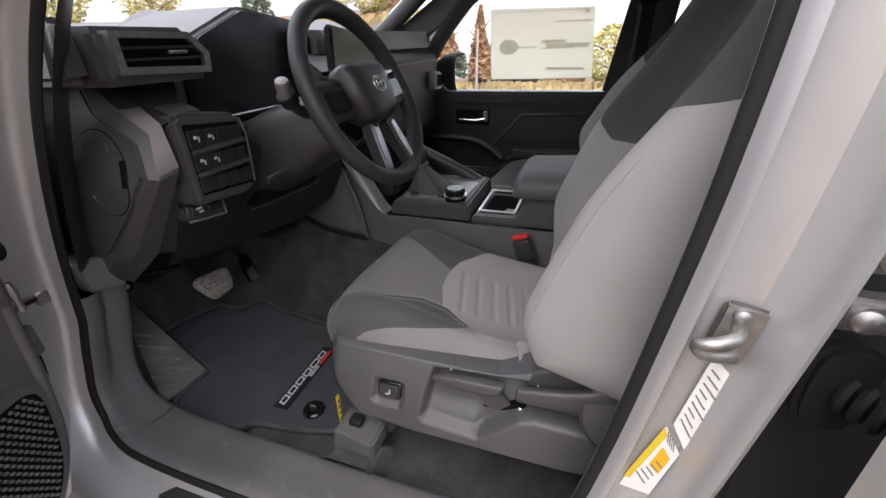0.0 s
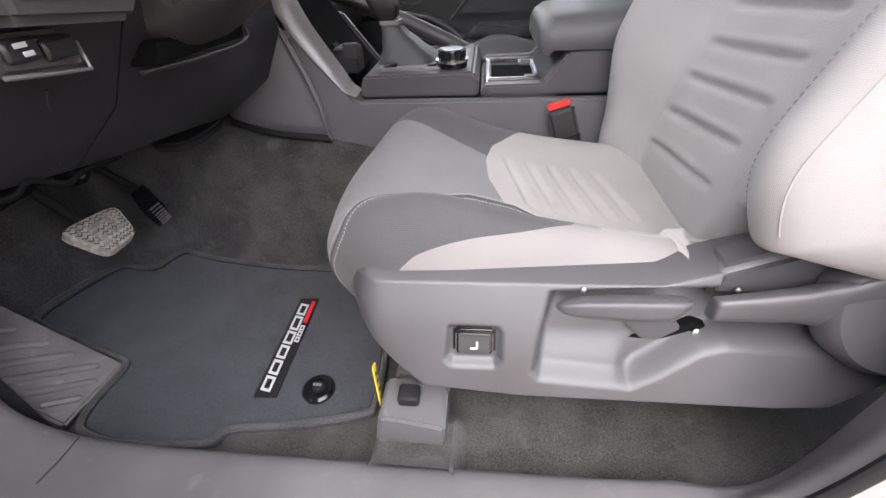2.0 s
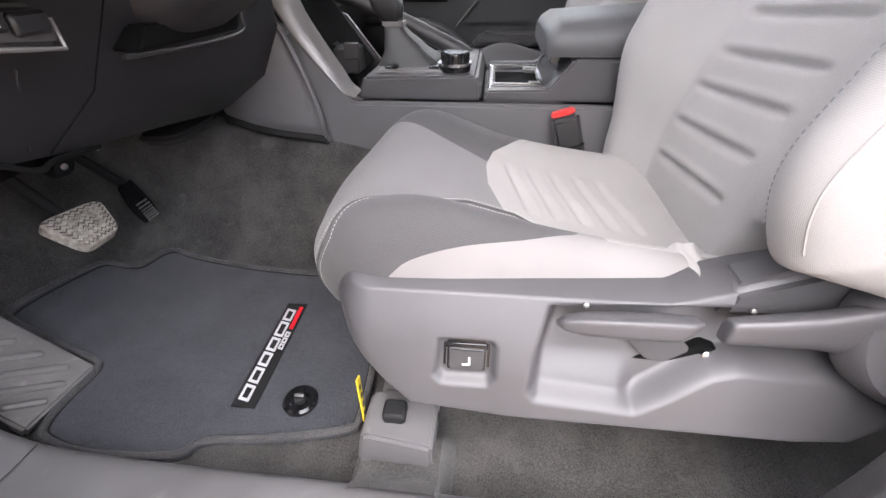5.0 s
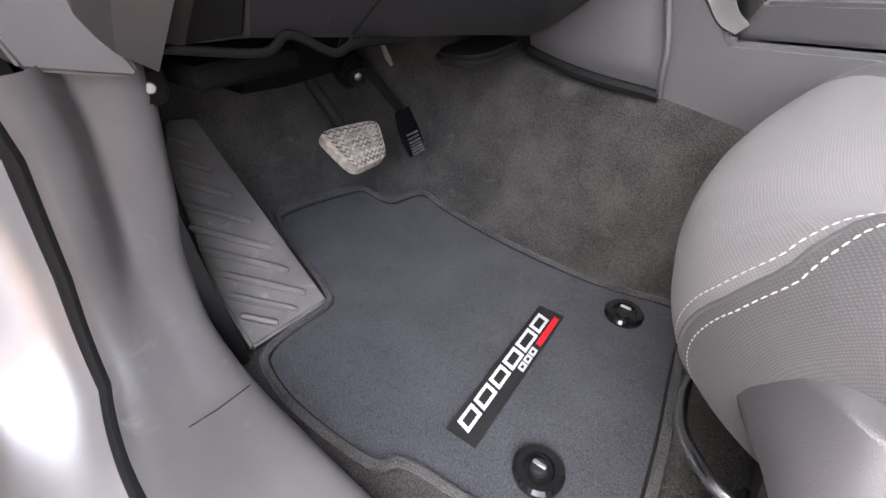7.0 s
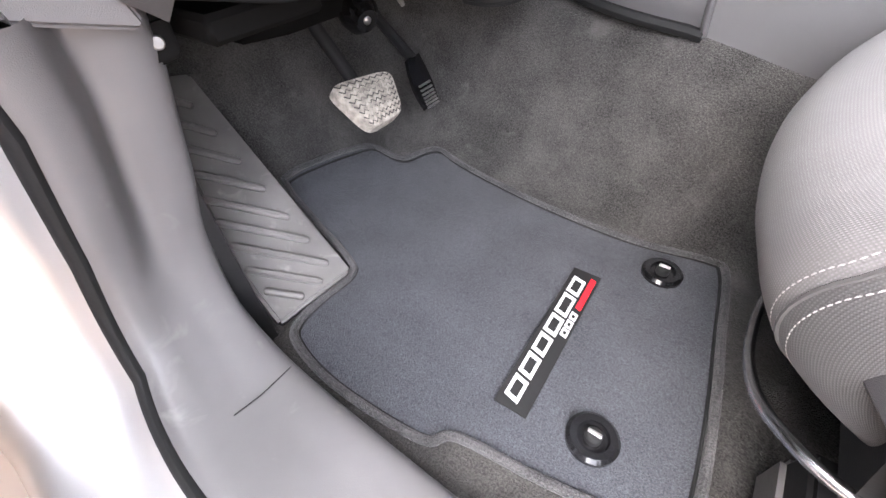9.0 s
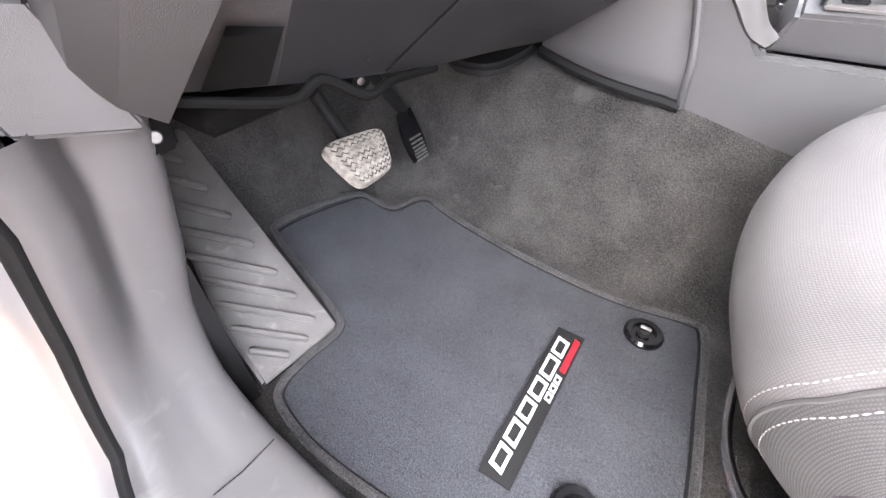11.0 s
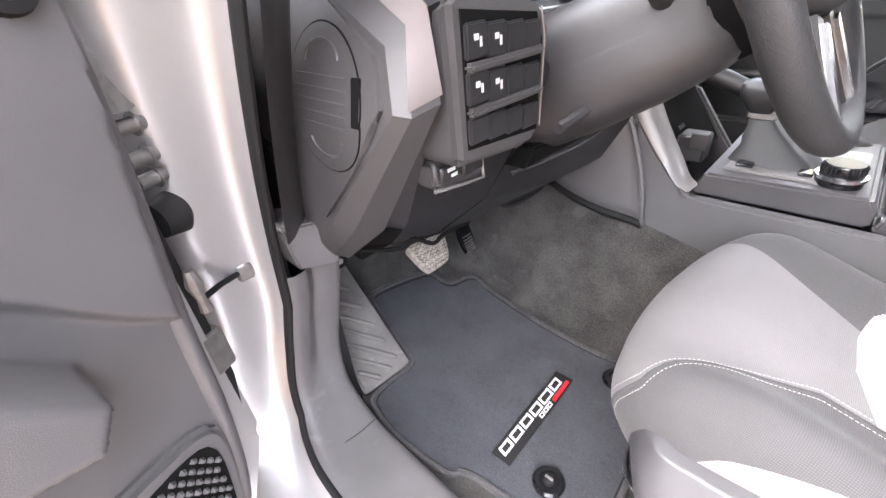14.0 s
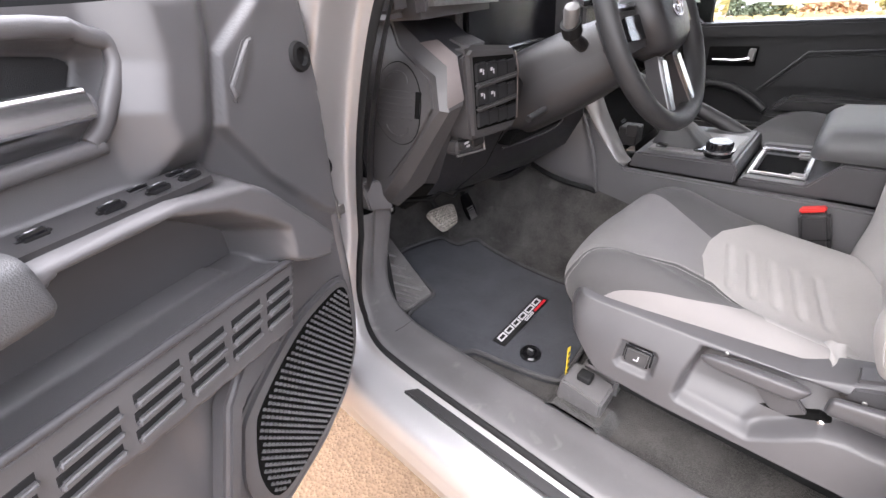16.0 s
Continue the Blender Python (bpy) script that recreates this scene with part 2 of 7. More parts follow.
def ground_material():
    m = material("tan_gravelly_tarmac", (0.36, 0.25, 0.16), 0.9)
    nt, bs = m.node_tree, m.node_tree.nodes["Principled BSDF"]
    geo = nt.nodes.new("ShaderNodeNewGeometry")
    v = nt.nodes.new("ShaderNodeTexVoronoi")
    v.inputs["Scale"].default_value = 90
    big = nt.nodes.new("ShaderNodeTexNoise")
    big.inputs["Scale"].default_value, big.inputs["Detail"].default_value = 1.3, 8
    for n in (v, big):
        nt.links.new(geo.outputs["Position"], n.inputs["Vector"])
    r1 = nt.nodes.new("ShaderNodeValToRGB")
    r1.color_ramp.elements[0].color = (0.105, 0.064, 0.036, 1)
    r1.color_ramp.elements[1].color = (0.215, 0.140, 0.084, 1)
    sep = nt.nodes.new("ShaderNodeSeparateColor")
    nt.links.new(v.outputs["Color"], sep.inputs[0])
    add = nt.nodes.new("ShaderNodeMath")
    add.operation = "MULTIPLY_ADD"
    add.inputs[1].default_value = 0.5
    nt.links.new(sep.outputs[0], add.inputs[0])
    h = nt.nodes.new("ShaderNodeMath")
    h.operation = "MULTIPLY"
    h.inputs[1].default_value = 0.6
    nt.links.new(big.outputs[0], h.inputs[0])
    nt.links.new(h.outputs[0], add.inputs[2])
    nt.links.new(add.outputs[0], r1.inputs[0])
    nt.links.new(r1.outputs[0], bs.inputs["Base Color"])
    b = nt.nodes.new("ShaderNodeBump")
    b.inputs["Strength"].default_value, b.inputs["Distance"].default_value = 0.7, 0.006
    nt.links.new(v.outputs["Distance"], b.inputs["Height"])
    nt.links.new(b.outputs[0], bs.inputs["Normal"])
    return m


GROUND = ground_material()


# ---------------------------------------------------------------- mesh helpers
def finish(bm, sharp=38.0):
    bmesh.ops.recalc_face_normals(bm, faces=bm.faces)
    for f in bm.faces:
        f.smooth = True
    for e in bm.edges:
        if len(e.link_faces) == 2 and e.calc_face_angle(0) > radians(sharp):
            e.smooth = False
    return bm


# the cab leans a little to the driver's side
PLACED = [TURNED]


def part(name, bm, mat, parent=None, label="", sharp=38.0, fix=True):
    """Links a bmesh as one mesh object under a thing or a part."""
    if fix:
        finish(bm, sharp)
    bmesh.ops.transform(bm, matrix=PLACED[-1], verts=bm.verts)
    me = bpy.data.meshes.new(name)
    bm.to_mesh(me)
    bm.free()
    me.materials.append(mat)
    ob = new(name, me)
    if len(me.polygons) < 2500:
        ob.modifiers.new("weighted", "WEIGHTED_NORMAL").keep_sharp = True
    ob.parent = parent
    if label:
        ob["label"] = label
    return ob


def thing(name, label, category, group="", kind=""):
    return tagged(new(name), label, category, group, kind)


def spline(pts, n=8, closed=False):
    """Points along a smooth curve through pts, n to each stretch."""
    p = [np.array(q, float) for q in pts]
    out, m = [], len(p)
    for i in range(m if closed else m - 1):
        a = p[(i - 1) % m] if closed or i else 2 * p[0] - p[1]
        b, c = p[i], p[(i + 1) % m]
        d = p[(i + 2) % m] if closed or i + 2 < m else 2 * c - b
        for k in range(n):
            t = k / n
            out.append(0.5 * (2 * b + (c - a) * t + (2 * a - 5 * b + 4 * c - d) * t * t + (3 * b - a - 3 * c + d) * t ** 3))
    if not closed:
        out.append(p[-1])
    return out


def curve1(xs, ys):
    return lambda x: float(np.interp(x, xs, ys))


def step(x, a, b):
    t = min(max((x - a) / (b - a), 0.0), 1.0)
    return t * t * (3 - 2 * t)


def grid(fn, nu, nv):
    bm = bmesh.new()
    vs = [[bm.verts.new(fn(i / (nu - 1), j / (nv - 1))) for j in range(nv)] for i in range(nu)]
    for i in range(nu - 1):
        for j in range(nv - 1):
            bm.faces.new((vs[i][j], vs[i + 1][j], vs[i + 1][j + 1], vs[i][j + 1]))
    return bm


def loft(rings, caps=True, closed=True, bm=None):
    bm = bm or bmesh.new()
    vs = [[bm.verts.new(tuple(p)) for p in r] for r in rings]
    n = len(rings[0])
    for a, b in zip(vs, vs[1:]):
        for j in range(n if closed else n - 1):
            bm.faces.new((a[j], a[(j + 1) % n], b[(j + 1) % n], b[j]))
    if caps and closed:
        bm.faces.new(vs[0][::-1])
        bm.faces.new(vs[-1])
    return bm


def place(axis, u, v, w):
    return {"x": (w, u, v), "y": (u, w, v), "z": (u, v, w)}[axis]


def prism(poly, axis, lo, hi, bevel=0.0, seg=2, bm=None, taper=1.0):
    """A plate of outline poly across axis ('x': (y, z), 'y': (x, z), 'z': (x, y)) from lo to hi, its edges rounded."""
    b2 = bmesh.new()
    cu, cv = (sum(p[k] for p in poly) / len(poly) for k in (0, 1))
    a = [b2.verts.new(place(axis, u, v, lo)) for u, v in poly]
    b = [b2.verts.new(place(axis, cu + (u - cu) * taper, cv + (v - cv) * taper, hi)) for u, v in poly]
    n = len(poly)
    for j in range(n):
        b2.faces.new((a[j], a[(j + 1) % n], b[(j + 1) % n], b[j]))
    b2.faces.new(a[::-1])
    b2.faces.new(b)
    bmesh.ops.recalc_face_normals(b2, faces=b2.faces)
    if bevel:
        es = [e for e in b2.edges if e.calc_face_angle(0) > radians(25)]
        bmesh.ops.bevel(b2, geom=es, offset=bevel, segments=seg, affect="EDGES", clamp_overlap=True)
    return merge(bm, b2)


def merge(bm, b2):
    if bm is None:
        return b2
    me = bpy.data.meshes.new("joined")
    b2.to_mesh(me)
    b2.free()
    bm.from_mesh(me)
    bpy.data.meshes.remove(me)
    return bm


def block(c, size, bevel=0.004, seg=2, bm=None, turn=None):
    x, y, z = (s / 2 for s in size)
    b2 = prism([(-x, -y), (x, -y), (x, y), (-x, y)], "z", -z, z, bevel, seg)
    m = Matrix.Translation(c) @ (turn.to_4x4() if turn else Matrix())
    bmesh.ops.transform(b2, matrix=m, verts=b2.verts)
    return merge(bm, b2)


def tube(pts, r, n=10, closed=False, bm=None, flat=1.0):
    """A round bar along pts; r a number or one for each point."""
    pts = [Vector(p) for p in pts]
    m = len(pts)
    rs = r if isinstance(r, (list, tuple)) else [r] * m
    rings, side = [], None
    for i, p in enumerate(pts):
        d = (pts[(i + 1) % m] - pts[i - 1]) if closed or 0 < i < m - 1 else (pts[min(i + 1, m - 1)] - pts[max(i - 1, 0)])
        d.normalize()
        if side is None:
            side = d.orthogonal().normalized()
        side = (side - d * side.dot(d)).normalized()
        up = d.cross(side)
        rings.append([p + rs[i] * (math.cos(a) * side + flat * math.sin(a) * up) for a in (2 * math.pi * k / n for k in range(n))])
    if closed:
        rings.append(rings[0])
    b2 = loft(rings, caps=not closed)
    if closed:
        bmesh.ops.remove_doubles(b2, verts=b2.verts, dist=1e-6)
    return merge(bm, b2)


def lathe(profile, c, axis=(0, 0, 1), n=28, bm=None):
    """Turned body: profile of (radius, height) about axis through c."""
    turn = Vector((0, 0, 1)).rotation_difference(Vector(axis)).to_matrix()
    rings = [[Vector(c) + turn @ Vector((r * math.cos(2 * math.pi * k / n), r * math.sin(2 * math.pi * k / n), h)) for k in range(n)] for r, h in profile]
    return merge(bm, loft(rings))


def ellipse(cu, cv, a, b, n=24, power=2.0, turn=0.0):
    out = []
    for k in range(n):
        t = 2 * math.pi * k / n
        u = a * math.copysign(abs(math.cos(t)) ** (2 / power), math.cos(t))
        v = b * math.copysign(abs(math.sin(t)) ** (2 / power), math.sin(t))
        out.append((cu + u * math.cos(turn) - v * math.sin(turn), cv + u * math.sin(turn) + v * math.cos(turn)))
    return out


def cut(bm, f):
    """Splits faces along f(vert.co) = 0."""
    val = {v: f(v) for v in bm.verts}
    fresh = []
    for e in list(bm.edges):
        a, b = e.verts
        if val[a] * val[b] < 0:
            t = val[a] / (val[a] - val[b])
            if t < 0.06:
                val[a] = 0.0
                fresh.append(a)
            elif t > 0.94:
                val[b] = 0.0
                fresh.append(b)
            else:
                _, v = bmesh.utils.edge_split(e, a, t)
                val[v] = 0.0
                fresh.append(v)
    fresh = list(set(fresh))
    bmesh.ops.connect_verts(bm, verts=fresh)
    return bm


def inside(poly, x, y):
    c, n = False, len(poly)
    for i in range(n):
        (x1, y1), (x2, y2) = poly[i], poly[i - 1]
        if (y1 > y) != (y2 > y) and x < (x2 - x1) * (y - y1) / (y2 - y1) + x1:
            c = not c
    return c


def sdf(poly, x, y):
    """Signed distance to an outline, positive inside."""
    best, n = 9.0, len(poly)
    for i in range(n):
        (x1, y1), (x2, y2) = poly[i], poly[i - 1]
        dx, dy = x2 - x1, y2 - y1
        t = min(max(((x - x1) * dx + (y - y1) * dy) / (dx * dx + dy * dy + 1e-12), 0), 1)
        best = min(best, math.hypot(x - x1 - t * dx, y - y1 - t * dy))
    return best if inside(poly, x, y) else -best


# ---------------------------------------------------------------- ground and cabin shell
def ground():
    PLACED.append(Matrix())
    bm = grid(lambda u, v: ((u - 0.5) * 900, (v - 0.5) * 900, 0.0), 3, 3)
    tagged(part("ground", bm, GROUND), "tan gravelly open ground beside the truck", "ground", kind="structure")
    PLACED.pop()


ground()

# the driver's door opening, from the top of the windscreen post round to the top of the rear post
OPENING = spline([(-0.30, 1.47), (-0.40, 1.36), (-0.475, 1.25), (-0.545, 1.10), (-0.592, 0.95), (-0.622, 0.80), (-0.612, 0.72),
                  (-0.56, 0.672), (-0.46, 0.655), (-0.2, 0.652), (0.10, 0.652), (0.215, 0.672), (0.262, 0.74), (0.295, 0.90),
                  (0.322, 1.10), (0.338, 1.25), (0.345, 1.40), (0.335, 1.55)], 6)
ROOF = spline([(0.335, 1.55), (0.29, 1.63), (0.15, 1.66), (0.0, 1.64), (-0.15, 1.57), (-0.30, 1.47)], 6)


def drop_out(x, z):
    """How far the seal line swings out of the upright plane low down."""
    return float(np.interp(z, [0.65, 0.66, 0.70, 0.80, 0.90], [-0.072, -0.066, -0.042, -0.018, 0.0])) * (1 - step(x, 0.05, 0.25))


def drop_in(x, z):
    return float(np.interp(z, [0.65, 0.70, 0.82, 0.90], [-0.048, -0.042, -0.012, 0.0])) * (1 - step(x, 0.19, 0.30))


def sweep(path, section, side=-1, closed=False, rear=None, sill=None):
    """Carries section, of (away from the opening, y, share of the outer swing), round the opening; rear, sill: its other shapes at the rear post and low down."""
    n, rings = len(path), []
    for i, p in enumerate(path):
        a, b = (path[i - 1], path[(i + 1) % n]) if closed else (path[max(i - 1, 0)], path[min(i + 1, n - 1)])
        d = np.array(b) - np.array(a)
        d /= np.linalg.norm(d)
        o = np.array((d[1], -d[0]))
        w = step(p[0], 0.17, 0.27) if rear else 0.0
        low = (1 - step(p[1], 0.70, 0.86)) if sill else 0.0
        ring = []
        for k, q in enumerate(section):
            s, y = q[0], q[1]
            if low:
                s, y = s + (sill[k][0] - s) * low, y + (sill[k][1] - y) * low
            if w:
                s, y = s + (rear[k][0] - s) * w, y + (rear[k][1] - y) * w
            share = q[2] if len(q) > 2 else 1.0
            y += drop_out(*p) * share + drop_in(*p) * (1 - share)
            ring.append((p[0] + o[0] * s, -side * y, p[1] + o[1] * s))
        rings.append(ring)
    return rings


LOOP = OPENING[:-1] + ROOF[:-1]


def swept(name, section, mat, path=None, side=-1, closed=True, parent=None, label="", rear=None, sill=None):
    path = path or LOOP
    rings = sweep(path, section, side, closed, rear, sill)
    if closed:
        rings.append(rings[0])
    bm = loft(rings, caps=False, closed=False)
    bmesh.ops.remove_doubles(bm, verts=bm.verts, dist=1e-6)
    return part(name, bm, mat, parent, label)


frame_d = thing("door_frame", "silver painted door frame of the truck cab", "door frame", kind="structure")
JAMB = spline([(0.000, -0.800), (0.006, -0.806), (0.016, -0.816), (0.020, -0.832), (0.020, -0.858), (0.022, -0.880), (0.034, -0.892), (0.060, -0.900), (0.10, -0.905)], 3)
JAMB_R = spline([(0.000, -0.800), (0.006, -0.808), (0.016, -0.818), (0.026, -0.806), (0.062, -0.803), (0.076, -0.838), (0.088, -0.848), (0.102, -0.806), (0.200, -0.730)], 3)
swept("painted_jamb", JAMB, PAINT, parent=frame_d, rear=JAMB_R)
swept("rubber_seal", ellipse(-0.001, -0.800, 0.008, 0.006, 12) + [(0.007, -0.800)], RUBBER, parent=frame_d)
TR = spline([(-0.006, -0.796, 1.0), (-0.010, -0.786, 0.97), (-0.008, -0.770, 0.85), (0.004, -0.7585, 0.66), (0.010, -0.752, 0.52), (0.0065, -0.742, 0.38), (0.002, -0.726, 0.18), (0.003, -0.712, 0.04), (0.012, -0.704, 0.0), (0.03, -0.702, 0.0), (0.06, -0.70, 0.0)], 4)
TR_R = spline([(-0.006, -0.796, 1.0), (-0.005, -0.784, 0.95), (0.004, -0.772, 0.8), (0.010, -0.765, 0.5), (0.016, -0.758, 0.25), (0.022, -0.750, 0.05), (0.028, -0.742, 0.0), (0.033, -0.738, 0.0), (0.038, -0.736, 0.0), (0.048, -0.733, 0.0), (0.06, -0.73, 0.0)], 4)
TR_S = spline([(-0.006, -0.796), (-0.010, -0.786), (-0.0095, -0.774), (-0.007, -0.762), (-0.005, -0.752), (-0.003, -0.742), (-0.001, -0.726), (0.003, -0.712), (0.012, -0.704), (0.03, -0.702), (0.06, -0.70)], 4)
swept("inner_trim", TR, TRIM, path=[(-0.592, 0.950)] + [p for p in OPENING if p[1] < 0.935 or p[0] > 0], closed=False, parent=frame_d, rear=TR_R, sill=TR_S, label="scuffed dark grey moulded trim")
swept("post_trim", [(-0.006, -0.785), (0.0, -0.772), (0.012, -0.758), (0.022, -0.745), (0.035, -0.735)], DASH, path=[p for p in LOOP if p[1] > 0.94 and (p[0] < 0.05 or p[1] > 1.5)][-12:] + [p for p in OPENING if p[1] > 0.985 and p[0] < 0], closed=False, parent=frame_d)
part("joint_line", tube([(-0.530, -0.815, 0.6695), (-0.527, -0.79, 0.6685), (-0.530, -0.757, 0.6645)], 0.0006, 6), RUBBER, frame_d)

frame_p = thing("passenger_door_frame", "dark trimmed door frame on the passenger side", "door frame", kind="structure")
swept("inner_trim", spline([(-0.006, -0.785), (0.0, -0.772), (0.012, -0.758), (0.022, -0.745), (0.045, -0.735)], 2), DASH, side=1, parent=frame_p)
swept("painted_jamb", [(0.0, -0.80), (0.026, -0.86), (0.045, -0.905), (0.12, -0.918)], PAINT, side=1, parent=frame_p)


def cabin():
    # floor, toe board and tunnel side in one carpet sheet
    xs = [-1.05, -0.98, -0.90, -0.80, -0.74, -0.69, -0.62, -0.4, -0.1, 0.2, 0.5, 0.9, 1.3]
    base = curve1([-1.05, -0.98, -0.89, -0.845, -0.80, -0.74, -0.66, 1.3], [1.05, 0.93, 0.755, 0.655, 0.600, 0.588, 0.584, 0.582])

    def f(u, v):
        x = -1.05 + 2.35 * u
        y = -0.765 + 0.665 * v
        z = base(x)
        rise = curve1([-0.95, -0.6, -0.36, -0.1, 0.3], [0.90, 0.825, 0.815, 0.76, 0.72])(x) if x > -0.95 else z
        z = max(z, z + (max(rise, z) - z) * step(y, -0.325, -0.14) ** 1.1)
        z += 0.052 * step(x, -0.185, -0.160) * (1 - step(x, -0.075, -0.050)) * (1 - step(y, -0.70, -0.64))
        z += 0.03 * (1 - step(y, -0.765, -0.735)) * step(x, -0.62, -0.55)
        return (x, y, z + 0.002 * noise.noise((x * 9, y * 9, 0)))
    tagged(part("floor", grid(f, 150, 60), CARPET), "charcoal pile carpet over the cab floor and toe board", "floor", kind="structure")
    tagged(part("floor", grid(lambda u, v: (-1.05 + 2.35 * u, 0.10 + 0.7 * v, base(-1.05 + 2.35 * u)), 40, 3), CARPET),
           "charcoal pile carpet in the passenger footwell", "floor", kind="structure")
    tagged(part("tunnel", grid(lambda u, v: (-1.05 + 2.35 * u, -0.11 + 0.22 * v, 0.70), 3, 3), CARPET), "carpeted transmission tunnel under the console", "floor", kind="structure")
    # roof, back wall, floor pan
    tagged(part("ceiling", prism([(-0.35, -0.72), (1.2, -0.72), (1.2, 0.72), (-0.35, 0.72)], "z", 1.66, 1.70, 0.01), HEADLINER), "pale woven headliner under the cab roof", "ceiling", kind="structure")
    tagged(part("roof", prism([(-0.40, -0.78), (1.35, -0.78), (1.35, 0.78), (-0.40, 0.78)], "z", 1.705, 1.75, 0.02), PAINT), "silver painted cab roof", "roof", kind="structure")
    bm = prism([(-0.78, 0.58), (0.78, 0.58), (0.78, 1.22), (-0.78, 1.22)], "x", 1.28, 1.34)
    prism([(-0.78, 1.22), (-0.60, 1.22), (-0.52, 1.60), (0.52, 1.60), (0.60, 1.22), (0.78, 1.22), (0.78, 1.72), (-0.78, 1.72)], "x", 1.281, 1.339, bm=bm)
    tagged(part("wall_back", bm, DASH), "dark trimmed back wall of the cab with the rear window opening", "wall", kind="structure")
    bm = prism([(-1.0, -0.78), (1.3, -0.78), (1.3, 0.78), (-1.0, 0.78)], "z", 0.50, 0.56)
    tagged(part("floor_pan", bm, RUBBER), "black underside of the cab floor", "floor", kind="structure")
    # bulkhead coloured near black, deep footwell shade put into it
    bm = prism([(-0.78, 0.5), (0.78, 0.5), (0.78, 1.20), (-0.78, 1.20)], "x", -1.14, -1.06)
    tagged(part("wall_firewall", bm, SHADE_BLACK), "bulkhead ahead of the footwells, blackened for deep shade", "wall", kind="structure")
    for s in (-1, 1):
        bm = prism([(-1.12, 0.50), (-0.640, 0.50), (-0.640, 0.90), (-0.600, 1.10), (-0.52, 1.28), (-1.12, 1.30)], "y", s * 0.792, s * 0.772)
        tagged(part("wall_cowl_side", bm, RUBBER), "dark side wall of the footwell", "wall", kind="structure")
    # added panel that closes the gap and shades the toe board carpet
    bm = prism([(-1.06, 0.56), (-0.634, 0.58), (-0.628, 0.80), (-0.615, 0.945), (-0.640, 1.10), (-1.06, 1.20)], "y", -0.745, -0.7225)
    tagged(part("wall_kick_side", bm, RUBBER), "black panel added beside the driver's footwell to keep light out", "wall", kind="structure")
    # rear doors close the cab behind both front doors
    for s, nm in ((-1, "rear_door"), (1, "rear_door")):
        d = thing(nm, "closed silver rear door with a dark inner panel", "door", "rear doors")
        part("skin", prism([(0.430, 0.52), (1.25, 0.62), (1.27, 1.20), (0.430, 1.20)], "y", s * 0.895, s * 0.945, 0.014, 3), PAINT, d)
        part("inner_panel", prism([(0.42, 0.60), (1.25, 0.60), (1.25, 1.20), (0.42, 1.20)], "y", s * 0.745, s * 0.79, 0.008), DASH, d)
        part("window_frame", prism([(0.40, 1.2), (0.47, 1.2), (0.50, 1.58), (1.1, 1.58), (1.2, 1.2), (1.27, 1.2), (1.16, 1.70), (0.38, 1.70)], "y", s * 0.76, s * 0.80, 0.006), DASH, d)
        g = part("pane", prism([(0.47, 1.19), (1.2, 1.19), (1.1, 1.59), (0.5, 1.59)], "y", s * 0.778, s * 0.782), GLASS, d)
        g.visible_shadow = False
    # windscreen and rear window
    bm = grid(lambda u, v: (-1.02 + 0.70 * v - 0.05 * (1 - (2 * u - 1) ** 2), (2 * u - 1) * (0.78 - 0.10 * v), 1.20 + 0.49 * v), 12, 4)
    g = tagged(part("windscreen", bm, GLASS), "clear raked windscreen", "windscreen", kind="structure")
    g.visible_shadow = False
    g = tagged(part("rear_window", prism([(-0.60, 1.215), (0.60, 1.215), (0.52, 1.605), (-0.52, 1.605)], "x", 1.308, 1.312), GLASS), "clear rear window of the cab", "window", kind="structure")
    g.visible_shadow = False
    # windscreen posts
    for s in (-1, 1):
        pts = [(-1.02, s * 0.775, 1.20), (-0.72, s * 0.755, 1.37), (-0.45, s * 0.72, 1.56), (-0.28, s * 0.68, 1.68)]
        bm = tube(spline(pts, 6), 0.036, 10)
        tagged(part("windscreen_post", bm, DASH), "dark trimmed windscreen post", "pillar", kind="structure")


cabin()


# ---------------------------------------------------------------- outside body round the opening
def outer_body():
    sill = thing("sill", "silver painted rocker sill with a black scuff strip", "sill", kind="structure")
    prof = [(-0.900, 0.628), (-0.955, 0.622), (-0.972, 0.59), (-0.968, 0.50), (-0.92, 0.44), (-0.80, 0.44)]
    part("rocker", loft([[(x, y, z) for y, z in prof] for x in (-0.70, -0.3, 0.1, 0.45, 1.3)], caps=False, closed=False), PAINT, sill)
    part("scuff_strip", prism([(-0.415, -0.905), (-0.385, -0.868), (0.30, -0.868), (0.30, -0.905)], "z", 0.626, 0.640, 0.004), DASH, sill, "black rubbery scuff strip")
    bm = bmesh.new()
    for k in range(4):
        tube([(-0.36, -0.836 + 0.016 * k, 0.6505), (0.16, -0.836 + 0.016 * k, 0.6505)], 0.0016, 6, bm=bm)
    part("tread_ribs", bm, TRIM, sill)
    fender = thing("front_fender", "silver painted front fender", "fender", kind="structure")
    part("fender_skin", prism([(-1.9, 0.55), (-0.74, 0.50), (-0.73, 0.80), (-0.70, 1.10), (-0.72, 1.16), (-1.9, 1.10)], "y", -0.975, -0.945, 0.01), PAINT, fender)
    part("fender_inner", prism([(-1.2, 0.55), (-0.72, 0.50), (-0.70, 1.10), (-1.2, 1.10)], "y", -0.90, -0.86), RUBBER, fender)
    part("hood", prism([(-2.0, -0.95), (-1.0, -0.95), (-1.0, 0.95), (-2.0, 0.95)], "z", 1.13, 1.17, 0.02), PAINT, fender)


outer_body()


# ---------------------------------------------------------------- dashboard
dash = thing("dashboard", "black and charcoal truck dashboard with squared vents and a dark display", "dashboard")


def end_y(z):
    """The end of the dash leans inboard above its middle."""
    return -0.735 + 0.27 * max(0.0, z - 1.15)


